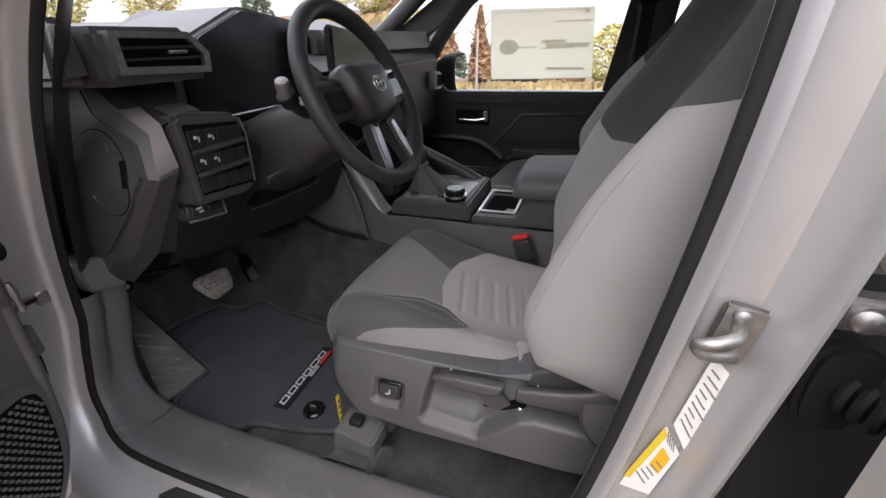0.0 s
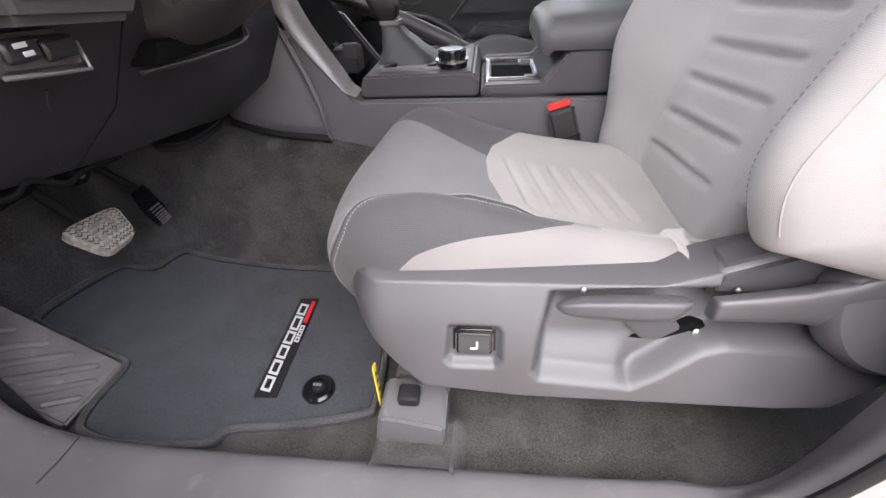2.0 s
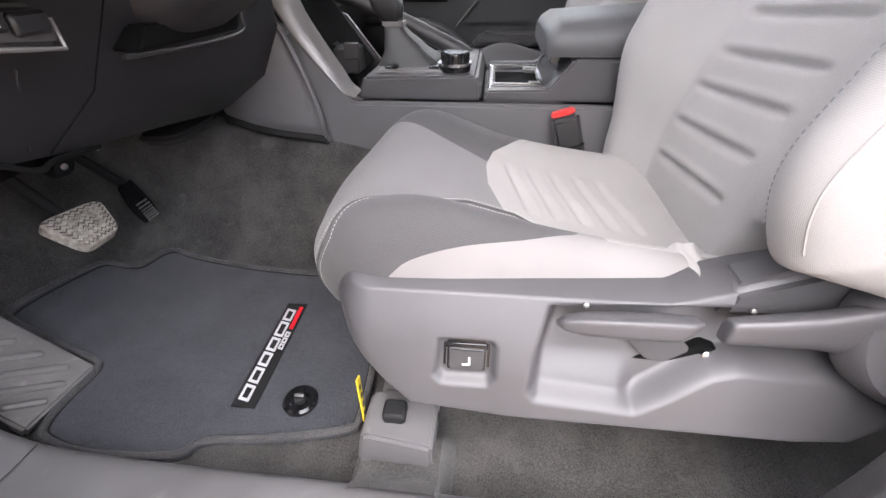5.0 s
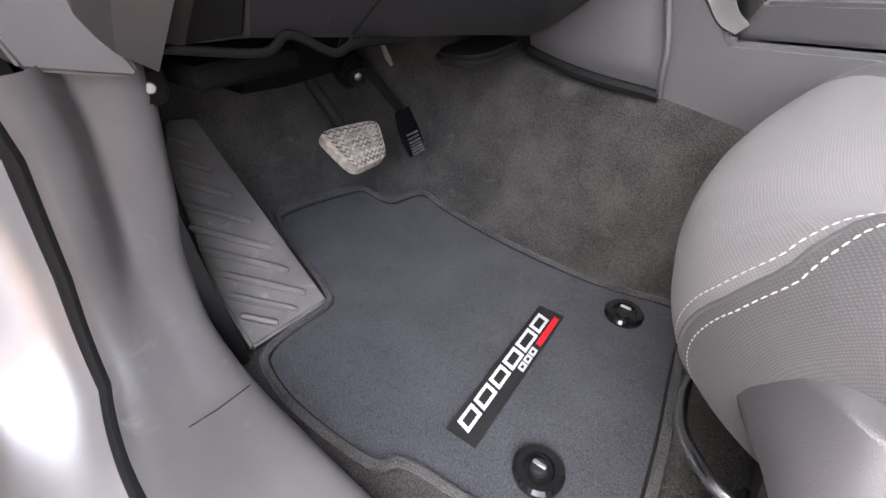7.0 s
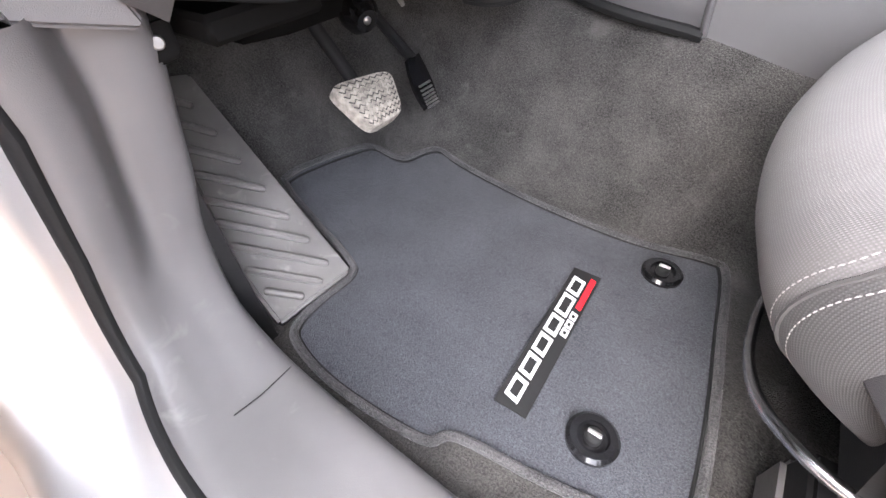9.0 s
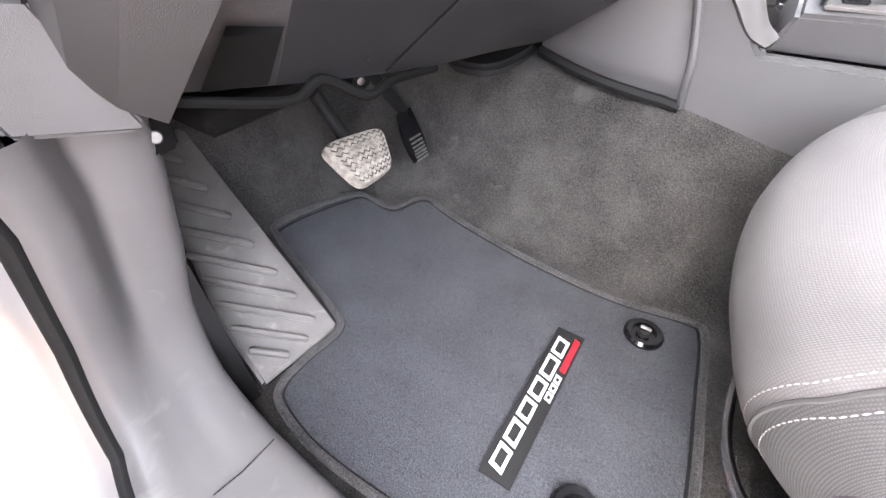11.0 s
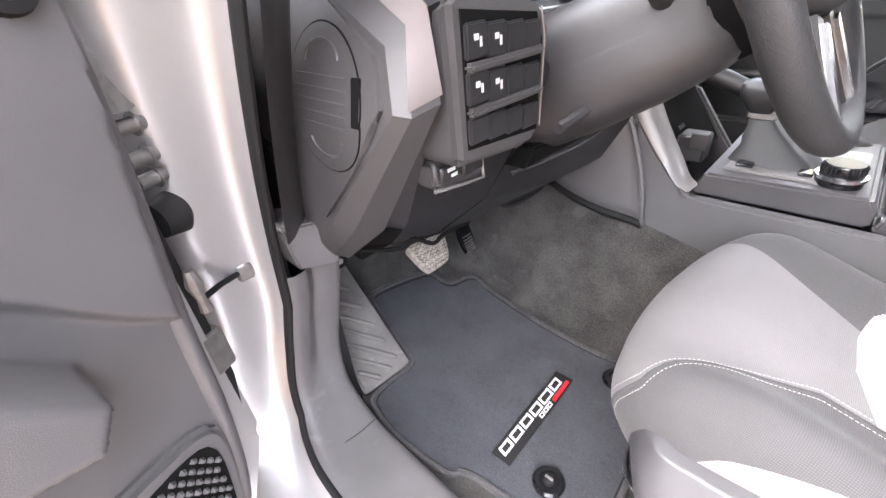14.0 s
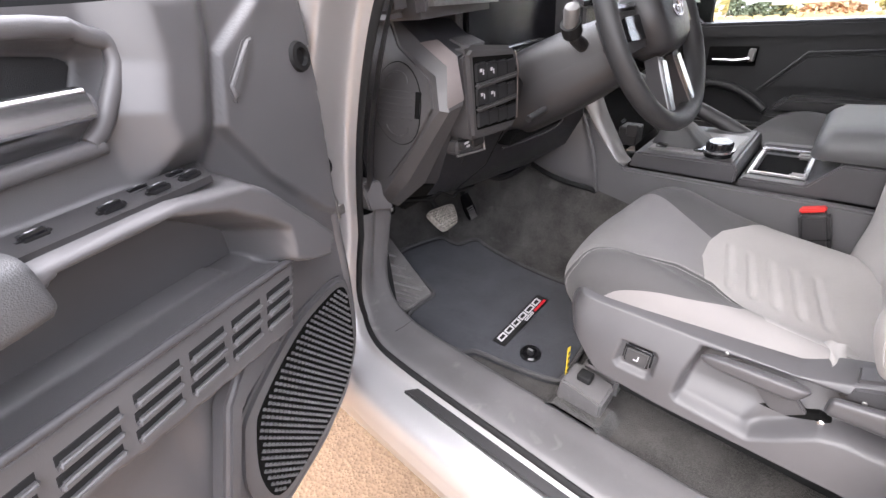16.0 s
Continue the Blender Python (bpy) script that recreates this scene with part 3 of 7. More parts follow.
# stations across the car; each runs from the ledge under the vent, over the switch face, to the knee edge
DASH_STATIONS = [
    [(-0.524, None, 1.292), (-0.500, None, 1.254), (-0.414, None, 1.212), (-0.400, None, 1.162), (-0.545, None, 1.014), (-0.592, None, 0.968)],
    [(-0.520, -0.685, 1.291), (-0.472, -0.692, 1.262), (-0.398, -0.706, 1.226), (-0.389, -0.721, 1.158), (-0.514, -0.724, 1.010), (-0.584, -0.724, 0.948)],
    [(-0.500, -0.668, 1.290), (-0.455, -0.672, 1.262), (-0.393, -0.690, 1.236), (-0.384, -0.690, 1.164), (-0.494, -0.696, 1.004), (-0.582, -0.704, 0.932)],
    [(-0.498, -0.662, 1.290), (-0.453, -0.666, 1.262), (-0.394, -0.684, 1.236), (-0.405, -0.686, 1.150), (-0.524, -0.690, 1.010), (-0.588, -0.694, 0.946)],
    [(-0.490, -0.640, 1.289), (-0.448, -0.645, 1.262), (-0.392, -0.668, 1.240), (-0.440, -0.664, 1.100), (-0.482, -0.668, 1.005), (-0.535, -0.655, 0.950)],
    [(-0.480, -0.600, 1.285), (-0.440, -0.600, 1.258), (-0.392, -0.600, 1.236), (-0.442, -0.600, 1.088), (-0.484, -0.600, 0.990), (-0.518, -0.600, 0.943)],
    [(-0.480, -0.530, 1.200), (-0.440, -0.530, 1.200), (-0.396, -0.530, 1.195), (-0.440, -0.530, 1.080), (-0.470, -0.530, 0.985), (-0.512, -0.530, 0.932)],
    [(-0.480, -0.400, 1.120), (-0.440, -0.400, 1.120), (-0.424, -0.400, 1.100), (-0.424, -0.400, 1.050), (-0.450, -0.400, 0.965), (-0.522, -0.400, 0.912)],
    [(-0.480, -0.246, 1.080), (-0.440, -0.246, 1.080), (-0.430, -0.246, 1.070), (-0.425, -0.246, 1.020), (-0.460, -0.246, 0.940), (-0.537, -0.246, 0.885)],
    [(-0.480, -0.190, 1.080), (-0.440, -0.190, 1.080), (-0.410, -0.190, 1.070), (-0.410, -0.190, 1.020), (-0.455, -0.190, 0.940), (-0.537, -0.190, 0.885)]]


def dashboard():
    rings = []
    for st in DASH_STATIONS:
        pts = [(x, end_y(z) if y is None else y, z) for x, y, z in st]
        yb = pts[-1][1]
        rings.append(pts + [(-0.68, yb, pts[-1][2] + 0.02), (-0.64, pts[0][1], pts[0][2])])
    bm = loft(rings)
    es = [e for e in bm.edges if e.calc_face_angle(0) > radians(17)]
    bmesh.ops.bevel(bm, geom=es, offset=0.010, segments=4, affect="EDGES", clamp_overlap=True)
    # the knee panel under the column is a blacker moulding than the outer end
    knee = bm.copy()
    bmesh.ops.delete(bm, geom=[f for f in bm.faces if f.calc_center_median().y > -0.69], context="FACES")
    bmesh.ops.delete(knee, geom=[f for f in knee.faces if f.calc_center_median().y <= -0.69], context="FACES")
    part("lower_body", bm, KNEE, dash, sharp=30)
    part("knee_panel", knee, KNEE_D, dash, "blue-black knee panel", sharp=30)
    # end cap with the round cover and its slot
    cap = [(-0.660, 1.290), (-0.528, 1.288), (-0.506, 1.254), (-0.428, 1.207), (-0.416, 1.164), (-0.470, 1.098), (-0.552, 1.022), (-0.592, 1.000), (-0.660, 1.000)]

    def onto_end(bm):
        for v in bm.verts:
            v.co.y += end_y(v.co.z) + 0.735
        return bm
    def bent(poly, y0, y1):
        """A plate split where the end of the dash begins to lean."""
        bm = None
        for sg in (-1, 1):
            keep = []
            for (x0, z0), (x1, z1) in zip(poly, poly[1:] + poly[:1]):
                d0, d1 = sg * (z0 - 1.15), sg * (z1 - 1.15)
                if d0 >= 0:
                    keep.append((x0, z0))
                if d0 * d1 < 0:
                    t = d0 / (d0 - d1)
                    keep.append((x0 + (x1 - x0) * t, 1.15))
            bm = prism(keep, "y", y0, y1, bm=bm)
        bmesh.ops.remove_doubles(bm, verts=bm.verts, dist=1e-5)
        return onto_end(bm)
    end = part("end_cap", bent(cap, -0.7375, -0.720), KNEE, dash)
    part("round_cover", bent(ellipse(-0.503, 1.163, 0.062, 0.068, 48), -0.7388, -0.7365), KNEE, end)
    part("cover_gap", onto_end(tube([(-0.503 + 0.0625 * math.cos(a), -0.7376, 1.163 + 0.0685 * math.sin(a)) for a in np.linspace(0, 2 * math.pi, 49)[:-1]], 0.0011, 6, closed=True)), SHADE_BLACK, end)
    for k in range(5):
        part("cover_rib", onto_end(tube([(-0.548, -0.7388, 1.188 - 0.011 * k), (-0.462, -0.7388, 1.186 - 0.011 * k)], 0.0013, 6)), KNEE, end)
    for zc, sg in ((1.128, -1), (1.200, 1)):
        part("cover_rib", onto_end(tube([(-0.503 + 0.028 * math.cos(a), -0.7388, zc + sg * 0.018 * math.sin(a)) for a in np.linspace(0, math.pi, 14)], 0.0016, 6)), KNEE, end)
    part("cover_slot", onto_end(prism([(-0.454, 1.146), (-0.441, 1.146), (-0.441, 1.188), (-0.454, 1.188)], "y", -0.7398, -0.7365, 0.0008, 2)), SHADE_BLACK, end, "black plate in place of the shade in a grip slot")
    # satin facet between the end and the switch face, a hair proud of the body
    def between(k, t, i=0, j=2):
        a, b = ([(x, end_y(z) if y is None else y, z) for x, y, z in DASH_STATIONS[q]][k] for q in (i, j))
        return Vector(a).lerp(Vector(b), t)
    rows = []
    for t in (-0.12, 1.08):
        rows.append([between(k, t, 1, 2).lerp(between(k + 1, t, 1, 2), f) + Vector((0.0014, -0.0005, 0.0008)) for k, f in ((1, 0.12), (2, 0.0), (2, 0.92))])
    bm = loft(rows, caps=False, closed=False)
    part("satin_facet", bm, FACET, dash, "satin bronze facet trim", sharp=80)
    # vent pod
    pod = [(-0.722, 1.292), (-0.722, 1.372), (-0.560, 1.372), (-0.525, 1.345), (-0.530, 1.292)]
    vent = part("side_vent", prism(pod, "x", -0.60, -0.428, 0.010, 4), GREY, dash)
    ring = [(-0.704, 1.308), (-0.704, 1.366), (-0.570, 1.364), (-0.537, 1.334), (-0.542, 1.302)]
    inn = [(-0.692, 1.318), (-0.692, 1.357), (-0.575, 1.355), (-0.549, 1.331), (-0.553, 1.313)]
    bm = loft([[(-0.436, y, z) for y, z in ring], [(-0.420, y, z) for y, z in ring], [(-0.416, y * 0.997 - 0.0018, z * 0.9985 + 0.002) for y, z in ring], [(-0.416, y, z) for y, z in inn], [(-0.436, y, z) for y, z in inn]], caps=False)
    part("vent_surround", bm, ZINC, vent, "satin grey vent surround", sharp=20)
    # black plate paints the shade inside the vent
    part("vent_cavity", prism(inn, "x", -0.426, -0.4245), SHADE_BLACK, vent)
    for z in (1.327, 1.343):
        part("vent_slat", block((-0.423, -0.622, z), (0.012, 0.138, 0.004), 0.0015, 1), DASH, vent)
    part("vent_tab", block((-0.416, -0.600, 1.336), (0.010, 0.030, 0.005), 0.001, 1), SATIN, vent)
    part("corner_pad", prism([(-0.775, 1.298), (-0.762, 1.384), (-0.727, 1.380), (-0.724, 1.298)], "x", -0.66, -0.442, 0.012, 3), GREY, dash)
    # top deck to the windscreen, in a paler grey for the light it reflects
    bm = prism([(-1.06, -0.78), (-0.60, -0.785), (-0.50, -0.73), (-0.50, -0.545), (-0.60, -0.54), (-0.60, -0.13), (-0.49, -0.12), (-0.47, 0.74), (-0.6, 0.78), (-1.06, 0.78)], "z", 1.296, 1.375, 0.02)
    part("top_deck", bm, GREY, dash)
    part("deck_core", prism([(-1.06, -0.72), (-0.66, -0.72), (-0.66, 0.74), (-1.06, 0.74)], "z", 1.05, 1.30, 0.01), RUBBER, dash)
    # instrument hood and display; hood colour lightened for reflected windscreen light
    bm = prism([(-0.540, 1.20), (-0.525, 1.325), (-0.468, 1.366), (-0.334, 1.420), (-0.10, 1.392), (-0.09, 1.20)], "x", -0.80, -0.518, 0.010, 3)
    part("instrument_hood", bm, FLANK, dash)
    part("display", prism([(-0.530, 1.185), (-0.515, 1.322), (-0.462, 1.360), (-0.334, 1.410), (-0.11, 1.384), (-0.10, 1.185)], "x", -0.522, -0.505, 0.003), SCREEN, dash, "dark unlit instrument display")
    part("display_ledge", prism([(-0.53, 1.180), (-0.15, 1.150), (-0.15, 1.170), (-0.53, 1.200)], "x", -0.52, -0.44, 0.003), DASH, dash)
    part("display_trim", block((-0.500, -0.345, 1.208), (0.006, 0.19, 0.004), 0.001, 1), CHROME, dash)
    # passenger side of the fascia
    part("passenger_fascia", prism([(-0.50, 1.32), (-0.45, 1.27), (-0.47, 1.15), (-0.45, 1.02), (-0.52, 0.90), (-0.70, 0.88), (-0.70, 1.32)], "y", 0.12, 0.765, 0.01), DASH, dash)
    part("fascia_tower", prism([(-0.50, 1.32), (-0.43, 1.27), (-0.43, 1.05), (-0.47, 0.98), (-0.70, 0.98), (-0.70, 1.32)], "y", -0.185, 0.12, 0.01), DASH, dash)
    part("centre_screen", prism([(-0.150, 1.265), (0.165, 1.235), (0.165, 1.345), (-0.140, 1.385)], "x", -0.440, -0.415, 0.006), GLOSS, dash, "glossy dark centre screen")
    part("climate_knob", lathe([(0.024, 0.0), (0.024, 0.02), (0.020, 0.024), (0.0005, 0.024)], (-0.432, -0.05, 1.10), (1, 0, 0.1), 24), CHROME, dash)
    part("climate_knob", lathe([(0.024, 0.0), (0.024, 0.02), (0.020, 0.024), (0.0005, 0.024)], (-0.432, 0.06, 1.09), (1, 0, 0.1), 24), CHROME, dash)
    part("tower_shelf", prism([(-0.44, 1.020), (-0.405, 1.018), (-0.405, 1.004), (-0.44, 1.0)], "y", -0.17, 0.12, 0.003), SATIN, dash)
    v = part("passenger_vent", prism([(0.655, 1.148), (0.655, 1.222), (0.735, 1.215), (0.735, 1.142)], "x", -0.47, -0.425, 0.006), SATIN, dash, "satin framed vent")
    part("vent_cavity", prism([(0.668, 1.160), (0.668, 1.208), (0.722, 1.204), (0.722, 1.156)], "x", -0.43, -0.422, 0.001), SHADE_BLACK, v)
    # switch panel
    pan = [(-0.676, 1.098), (-0.680, 1.240), (-0.664, 1.250), (-0.545, 1.234), (-0.522, 1.205), (-0.528, 1.108), (-0.552, 1.086)]
    panel = part("switch_panel", prism(pan, "x", -0.45, -0.381, 0.008, 4), KNEE, dash)
    outl = [(-0.662, 1.114), (-0.664, 1.232), (-0.552, 1.220), (-0.541, 1.195), (-0.546, 1.104)]
    part("switch_bed", prism(outl, "x", -0.384, -0.3795), SHADE_BLACK, panel)
    for r in range(3):
        for c in range(4):
            y = -0.648 + 0.0285 * c
            z = 1.207 - 0.038 * r - 0.0025 * c
            b = part("switch", block((-0.3815, y, z), (0.012, 0.0280, 0.029 if r < 2 else 0.025), 0.0016, 2), SWITCH, panel)
            if r < 2 and c < 2:
                bm = block((-0.3752, y - 0.002, z + 0.003), (0.0006, 0.006, 0.005), 0.0002, 1)
                block((-0.3752, y + 0.004, z - 0.001), (0.0006, 0.003, 0.008), 0.0002, 1, bm=bm)
                part("switch_mark", bm, WHITE, b, "white pictogram")
    for z in (1.187, 1.149):
        part("switch_divider", block((-0.376, -0.605, z), (0.012, 0.116, 0.008), 0.003, 2), KNEE, panel)
    # bright line that draws the highlight along the panel's right edge
    part("panel_edge", tube([(-0.379, -0.545, 1.224), (-0.379, -0.537, 1.196), (-0.379, -0.541, 1.106)], 0.0009, 6), FACET, panel)
    part("panel_lid", block((-0.418, -0.630, 1.2510), (0.036, 0.056, 0.004), 0.0015, 2, turn=Euler((0, radians(21), 0)).to_matrix()), KNEE, panel)
    # lever shelf below the switches
    shelf = part("release_shelf", prism([(-0.668, 1.060), (-0.586, 1.050), (-0.582, 1.074), (-0.592, 1.086), (-0.666, 1.092)], "x", -0.47, -0.426, 0.006, 3), KNEE, dash)
    part("release_key", block((-0.424, -0.646, 1.078), (0.010, 0.032, 0.018), 0.003, 1), SWITCH, shelf)
    part("release_key", block((-0.424, -0.610, 1.073), (0.010, 0.034, 0.018), 0.003, 1), SWITCH, shelf)
    bm = block((-0.4185, -0.648, 1.082), (0.001, 0.012, 0.004), 0.0003, 1)
    block((-0.4185, -0.644, 1.075), (0.001, 0.010, 0.004), 0.0003, 1, bm=bm)
    part("release_mark", bm, WHITE, shelf, "white pictogram")
    part("shelf_rim", tube([(-0.426, -0.669, 1.061), (-0.424, -0.625, 1.055), (-0.425, -0.587, 1.050), (-0.430, -0.584, 1.074)], 0.0022, 6), SATIN, shelf)
    # open slot under the column, its shade a near-black block
    part("knee_slot", prism([(-0.512, 1.034), (-0.302, 1.030), (-0.292, 1.052), (-0.490, 1.058)], "x", -0.47, -0.416, 0.003), SHADE_BLACK, dash, "black block in place of the shade in an open slot")
    part("slot_rim", tube(spline([(-0.430, -0.520, 1.030), (-0.418, -0.42, 1.026), (-0.416, -0.302, 1.026), (-0.416, -0.288, 1.050)], 5), 0.0030, 8), DASH, dash)
    part("knee_crease", tube([(-0.463, -0.608, 1.036), (-0.492, -0.606, 0.990), (-0.512, -0.602, 0.956)], [0.0015, 0.0035, 0.0035], 10), KNEE_D, dash)
    part("panel_joint", tube([(-0.404, -0.545, 1.086), (-0.445, -0.560, 1.005), (-0.514, -0.580, 0.942)], 0.0008, 6), SHADE_BLACK, dash)
    hole = [between(4, t, 3, 4).lerp(between(5, t, 3, 4), f) for t, f in ((0.30, 0.95), (0.42, 0.36), (0.97, 0.30), (0.93, 0.90))]
    away = (hole[1] - hole[0]).cross(hole[2] - hole[0]).normalized()
    away = away if away.x > 0 else -away
    # the notch is a raised black plate, its shade painted on
    part("knee_notch", loft([[p - away * 0.012 for p in hole], [p + away * 0.0045 for p in hole]]), SHADE_BLACK, dash, "black raised plate in place of a shaded notch")
    # lip blackened to carry the shade under the dash
    part("underside_lip", tube(spline([(-0.585, -0.715, 0.950), (-0.558, -0.690, 0.946), (-0.530, -0.650, 0.940), (-0.520, -0.632, 0.950), (-0.508, -0.606, 0.934), (-0.510, -0.58, 0.936), (-0.515, -0.52, 0.928)], 5), 0.0034, 8), SHADE_BLACK, dash)
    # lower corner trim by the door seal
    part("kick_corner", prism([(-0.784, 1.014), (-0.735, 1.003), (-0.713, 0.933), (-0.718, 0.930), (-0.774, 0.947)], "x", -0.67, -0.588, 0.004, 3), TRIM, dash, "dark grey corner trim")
    # tab and relay parts hold the under-dash shade in their near-black colour
    part("bracket_tab", prism([(-0.722, 0.932), (-0.692, 0.932), (-0.694, 0.905), (-0.718, 0.903)], "x", -0.640, -0.606, 0.003), SHADE_BLACK, dash)
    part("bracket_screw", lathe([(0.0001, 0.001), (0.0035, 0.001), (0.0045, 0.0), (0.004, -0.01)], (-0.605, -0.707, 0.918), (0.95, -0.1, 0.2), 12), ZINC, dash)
    part("relay_bracket", block((-0.63, -0.63, 0.918), (0.08, 0.10, 0.02), 0.004, 1), SHADE_BLACK, dash)
    part("relay_box", block((-0.68, -0.56, 0.92), (0.06, 0.06, 0.05), 0.006, 1), SHADE_BLACK, dash)
    part("column_joint", tube([(-0.76, -0.42, 0.95), (-0.70, -0.43, 0.905), (-0.66, -0.44, 0.95)], 0.022, 10), GLOSS, dash)
    part("joint_pin", lathe([(0.006, 0.0), (0.006, 0.02), (0.0005, 0.022)], (-0.70, -0.415, 0.90), (0.8, 0.2, -0.2), 10), ZINC, dash)
    # pedal and fuse brackets are black parts, darkened further for shade
    part("pedal_bracket", prism([(-0.56, 0.845), (-0.545, 0.95), (-0.345, 0.95), (-0.355, 0.850), (-0.40, 0.838), (-0.49, 0.838)], "x", -0.87, -0.775, 0.006, 2), SHADE_BLACK, dash, "black pedal bracket")
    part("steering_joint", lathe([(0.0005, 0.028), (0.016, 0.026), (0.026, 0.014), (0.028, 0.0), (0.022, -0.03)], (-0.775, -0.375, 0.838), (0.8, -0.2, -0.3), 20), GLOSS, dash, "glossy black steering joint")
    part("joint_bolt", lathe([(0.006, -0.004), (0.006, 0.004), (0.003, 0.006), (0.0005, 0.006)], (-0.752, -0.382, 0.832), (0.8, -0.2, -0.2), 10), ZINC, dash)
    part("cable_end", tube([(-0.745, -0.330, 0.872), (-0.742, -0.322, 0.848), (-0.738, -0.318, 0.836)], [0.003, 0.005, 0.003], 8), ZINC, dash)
    part("fuse_bracket", prism([(-0.655, 0.905), (-0.655, 0.935), (-0.545, 0.928), (-0.550, 0.900), (-0.60, 0.893)], "x", -0.655, -0.625, 0.003), SHADE_BLACK, dash, "black fuse bracket")
    part("bracket_bolt", lathe([(0.005, 0.0), (0.005, 0.003), (0.0005, 0.004)], (-0.624, -0.636, 0.915), (1, 0, 0.1), 10), ZINC, dash)
    # padded flap under the dash by the tunnel
    part("footwell_flap", prism(ellipse(-0.60, -0.27, 0.045, 0.075, 24, 3), "z", 0.856, 0.872, 0.006, 3), RUBBER, dash)


dashboard()


# ---------------------------------------------------------------- steering column and wheel
WC = Vector((-0.203, -0.380, 1.245))
WN = Vector((0.909, 0.0, 0.416))
WU = Vector((-0.416, 0.0, 0.909))
WR = Vector((0.0, 1.0, 0.0))


def wpt(a, r, h=0.0, k=1.0):
    return WC + WR * (r * math.cos(a)) + WU * (r * k * math.sin(a)) + WN * h


def steering():
    col = thing("steering_column", "charcoal plastic steering column shroud with a stalk", "steering column")
    rings = []
    for lower in (False, True):
        rings = []
        for t, hw, hh in ((0.0, 0.052, 0.050), (0.02, 0.068, 0.060), (0.08, 0.084, 0.072), (0.16, 0.098, 0.080), (0.27, 0.106, 0.086)):
            c = WC - WN * (0.055 + t) - WU * 0.012
            g = 1.035 if lower else 1.0
            ring = [(u * g, v * g) for u, v in ellipse(0, 0, hw, hh, 40, 3.2)]
            ring = [(u, min(v, 0.004 + 0.02 * t) if lower else max(v, -0.02)) for u, v in ring]
            rings.append([c + WR * u + WU * v for u, v in ring])
        part("lower_shroud" if lower else "upper_shroud", loft(rings), DASH, col, sharp=30)
    # black collar painted as the shade between wheel and shroud
    part("column_joint", lathe([(0.060, -0.016), (0.062, 0.0), (0.058, 0.030), (0.040, 0.034)], WC - WN * 0.062 - WU * 0.008, WN, 32), SHADE_BLACK, col, "black collar in place of the shaded gap behind the wheel")
    stalk = part("stalk", tube([(-0.30, -0.44, 1.215), (-0.297, -0.485, 1.235), (-0.292, -0.515, 1.262)], [0.012, 0.011, 0.010], 12), DASH, col)
    part("stalk_collar", tube([(-0.296, -0.497, 1.245), (-0.293, -0.512, 1.262)], 0.017, 14), RUBBER, stalk)
    part("stalk_knob", lathe([(0.0001, 0.034), (0.011, 0.033), (0.013, 0.028), (0.012, 0.0), (0.009, -0.002)], (-0.293, -0.511, 1.258), (0.25, -0.45, 0.85), 16), SATIN, stalk)
    part("adjust_lever", tube([(-0.364, -0.525, 1.100), (-0.358, -0.462, 1.109), (-0.356, -0.454, 1.110)], [0.007, 0.006, 0.003], 8), DASH, col)

    wheel = thing("steering_wheel", "black leather three-spoke steering wheel with satin spoke inserts", "steering wheel")
    R = 0.172
    rim = tube([wpt(a, R) for a in np.linspace(0, 2 * math.pi, 73)[:-1]], 0.0185, 14, closed=True, flat=0.85)
    part("rim", rim, LEATHER, wheel)
    # hub with the padded cover
    rings = []
    for h, s in ((-0.035, 0.80), (-0.02, 0.96), (0.01, 1.0), (0.028, 0.90), (0.036, 0.70), (0.038, 0.3)):
        rings.append([WC + WN * h + WR * (u * s) + WU * (v * s + 0.004) for u, v in
                      [(-0.075, 0.045), (-0.055, 0.058), (0.055, 0.058), (0.075, 0.045), (0.078, 0.0), (0.062, -0.045), (0.035, -0.060), (-0.035, -0.060), (-0.062, -0.045), (-0.078, 0.0)]])
    hub = part("hub", loft(rings), DASH, wheel, sharp=50)
    c = WC + WN * 0.039 + WU * 0.008
    ring = [c + WR * (0.021 * math.cos(a)) + WU * (0.0145 * math.sin(a)) for a in np.linspace(0, 2 * math.pi, 33)[:-1]]
    part("emblem", tube(ring, 0.0022, 8, closed=True), CHROME, hub, "chrome oval emblem")
    bm = tube([c + WR * (0.008 * math.cos(a)) + WU * (0.014 * math.sin(a)) for a in np.linspace(0, 2 * math.pi, 25)[:-1]], 0.0018, 8, closed=True)
    tube([c + WR * (0.014 * math.cos(a)) + WU * (0.005 + 0.005 * math.sin(a)) for a in np.linspace(0, 2 * math.pi, 25)[:-1]], 0.0018, 8, closed=True, bm=bm)
    part("emblem_ring", bm, CHROME, hub)
    for s in (-1, 1):
        prof = [(0.070, 0.028), (0.165, 0.030), (0.168, -0.012), (0.150, -0.034), (0.072, -0.030)]
        poly = [(s * u, v) for u, v in prof]
        bm = loft([[WC + WN * h + WR * u + WU * v for u, v in poly] for h in (-0.022, 0.004)])
        spoke = part("spoke", bm, DASH, wheel)
        poly = [(s * u, v) for u, v in [(0.088, 0.018), (0.142, 0.018), (0.142, -0.016), (0.088, -0.020)]]
        part("thumb_pad", loft([[WC + WN * h + WR * u + WU * v for u, v in poly] for h in (0.0, 0.012)]), GLOSS, spoke)
        poly = [(s * u, v) for u, v in [(0.072, 0.032), (0.150, 0.034), (0.150, 0.040), (0.072, 0.038)]]
        part("spoke_trim", loft([[WC + WN * h + WR * u + WU * v for u, v in poly] for h in (-0.01, 0.008)]), CHROME, spoke)
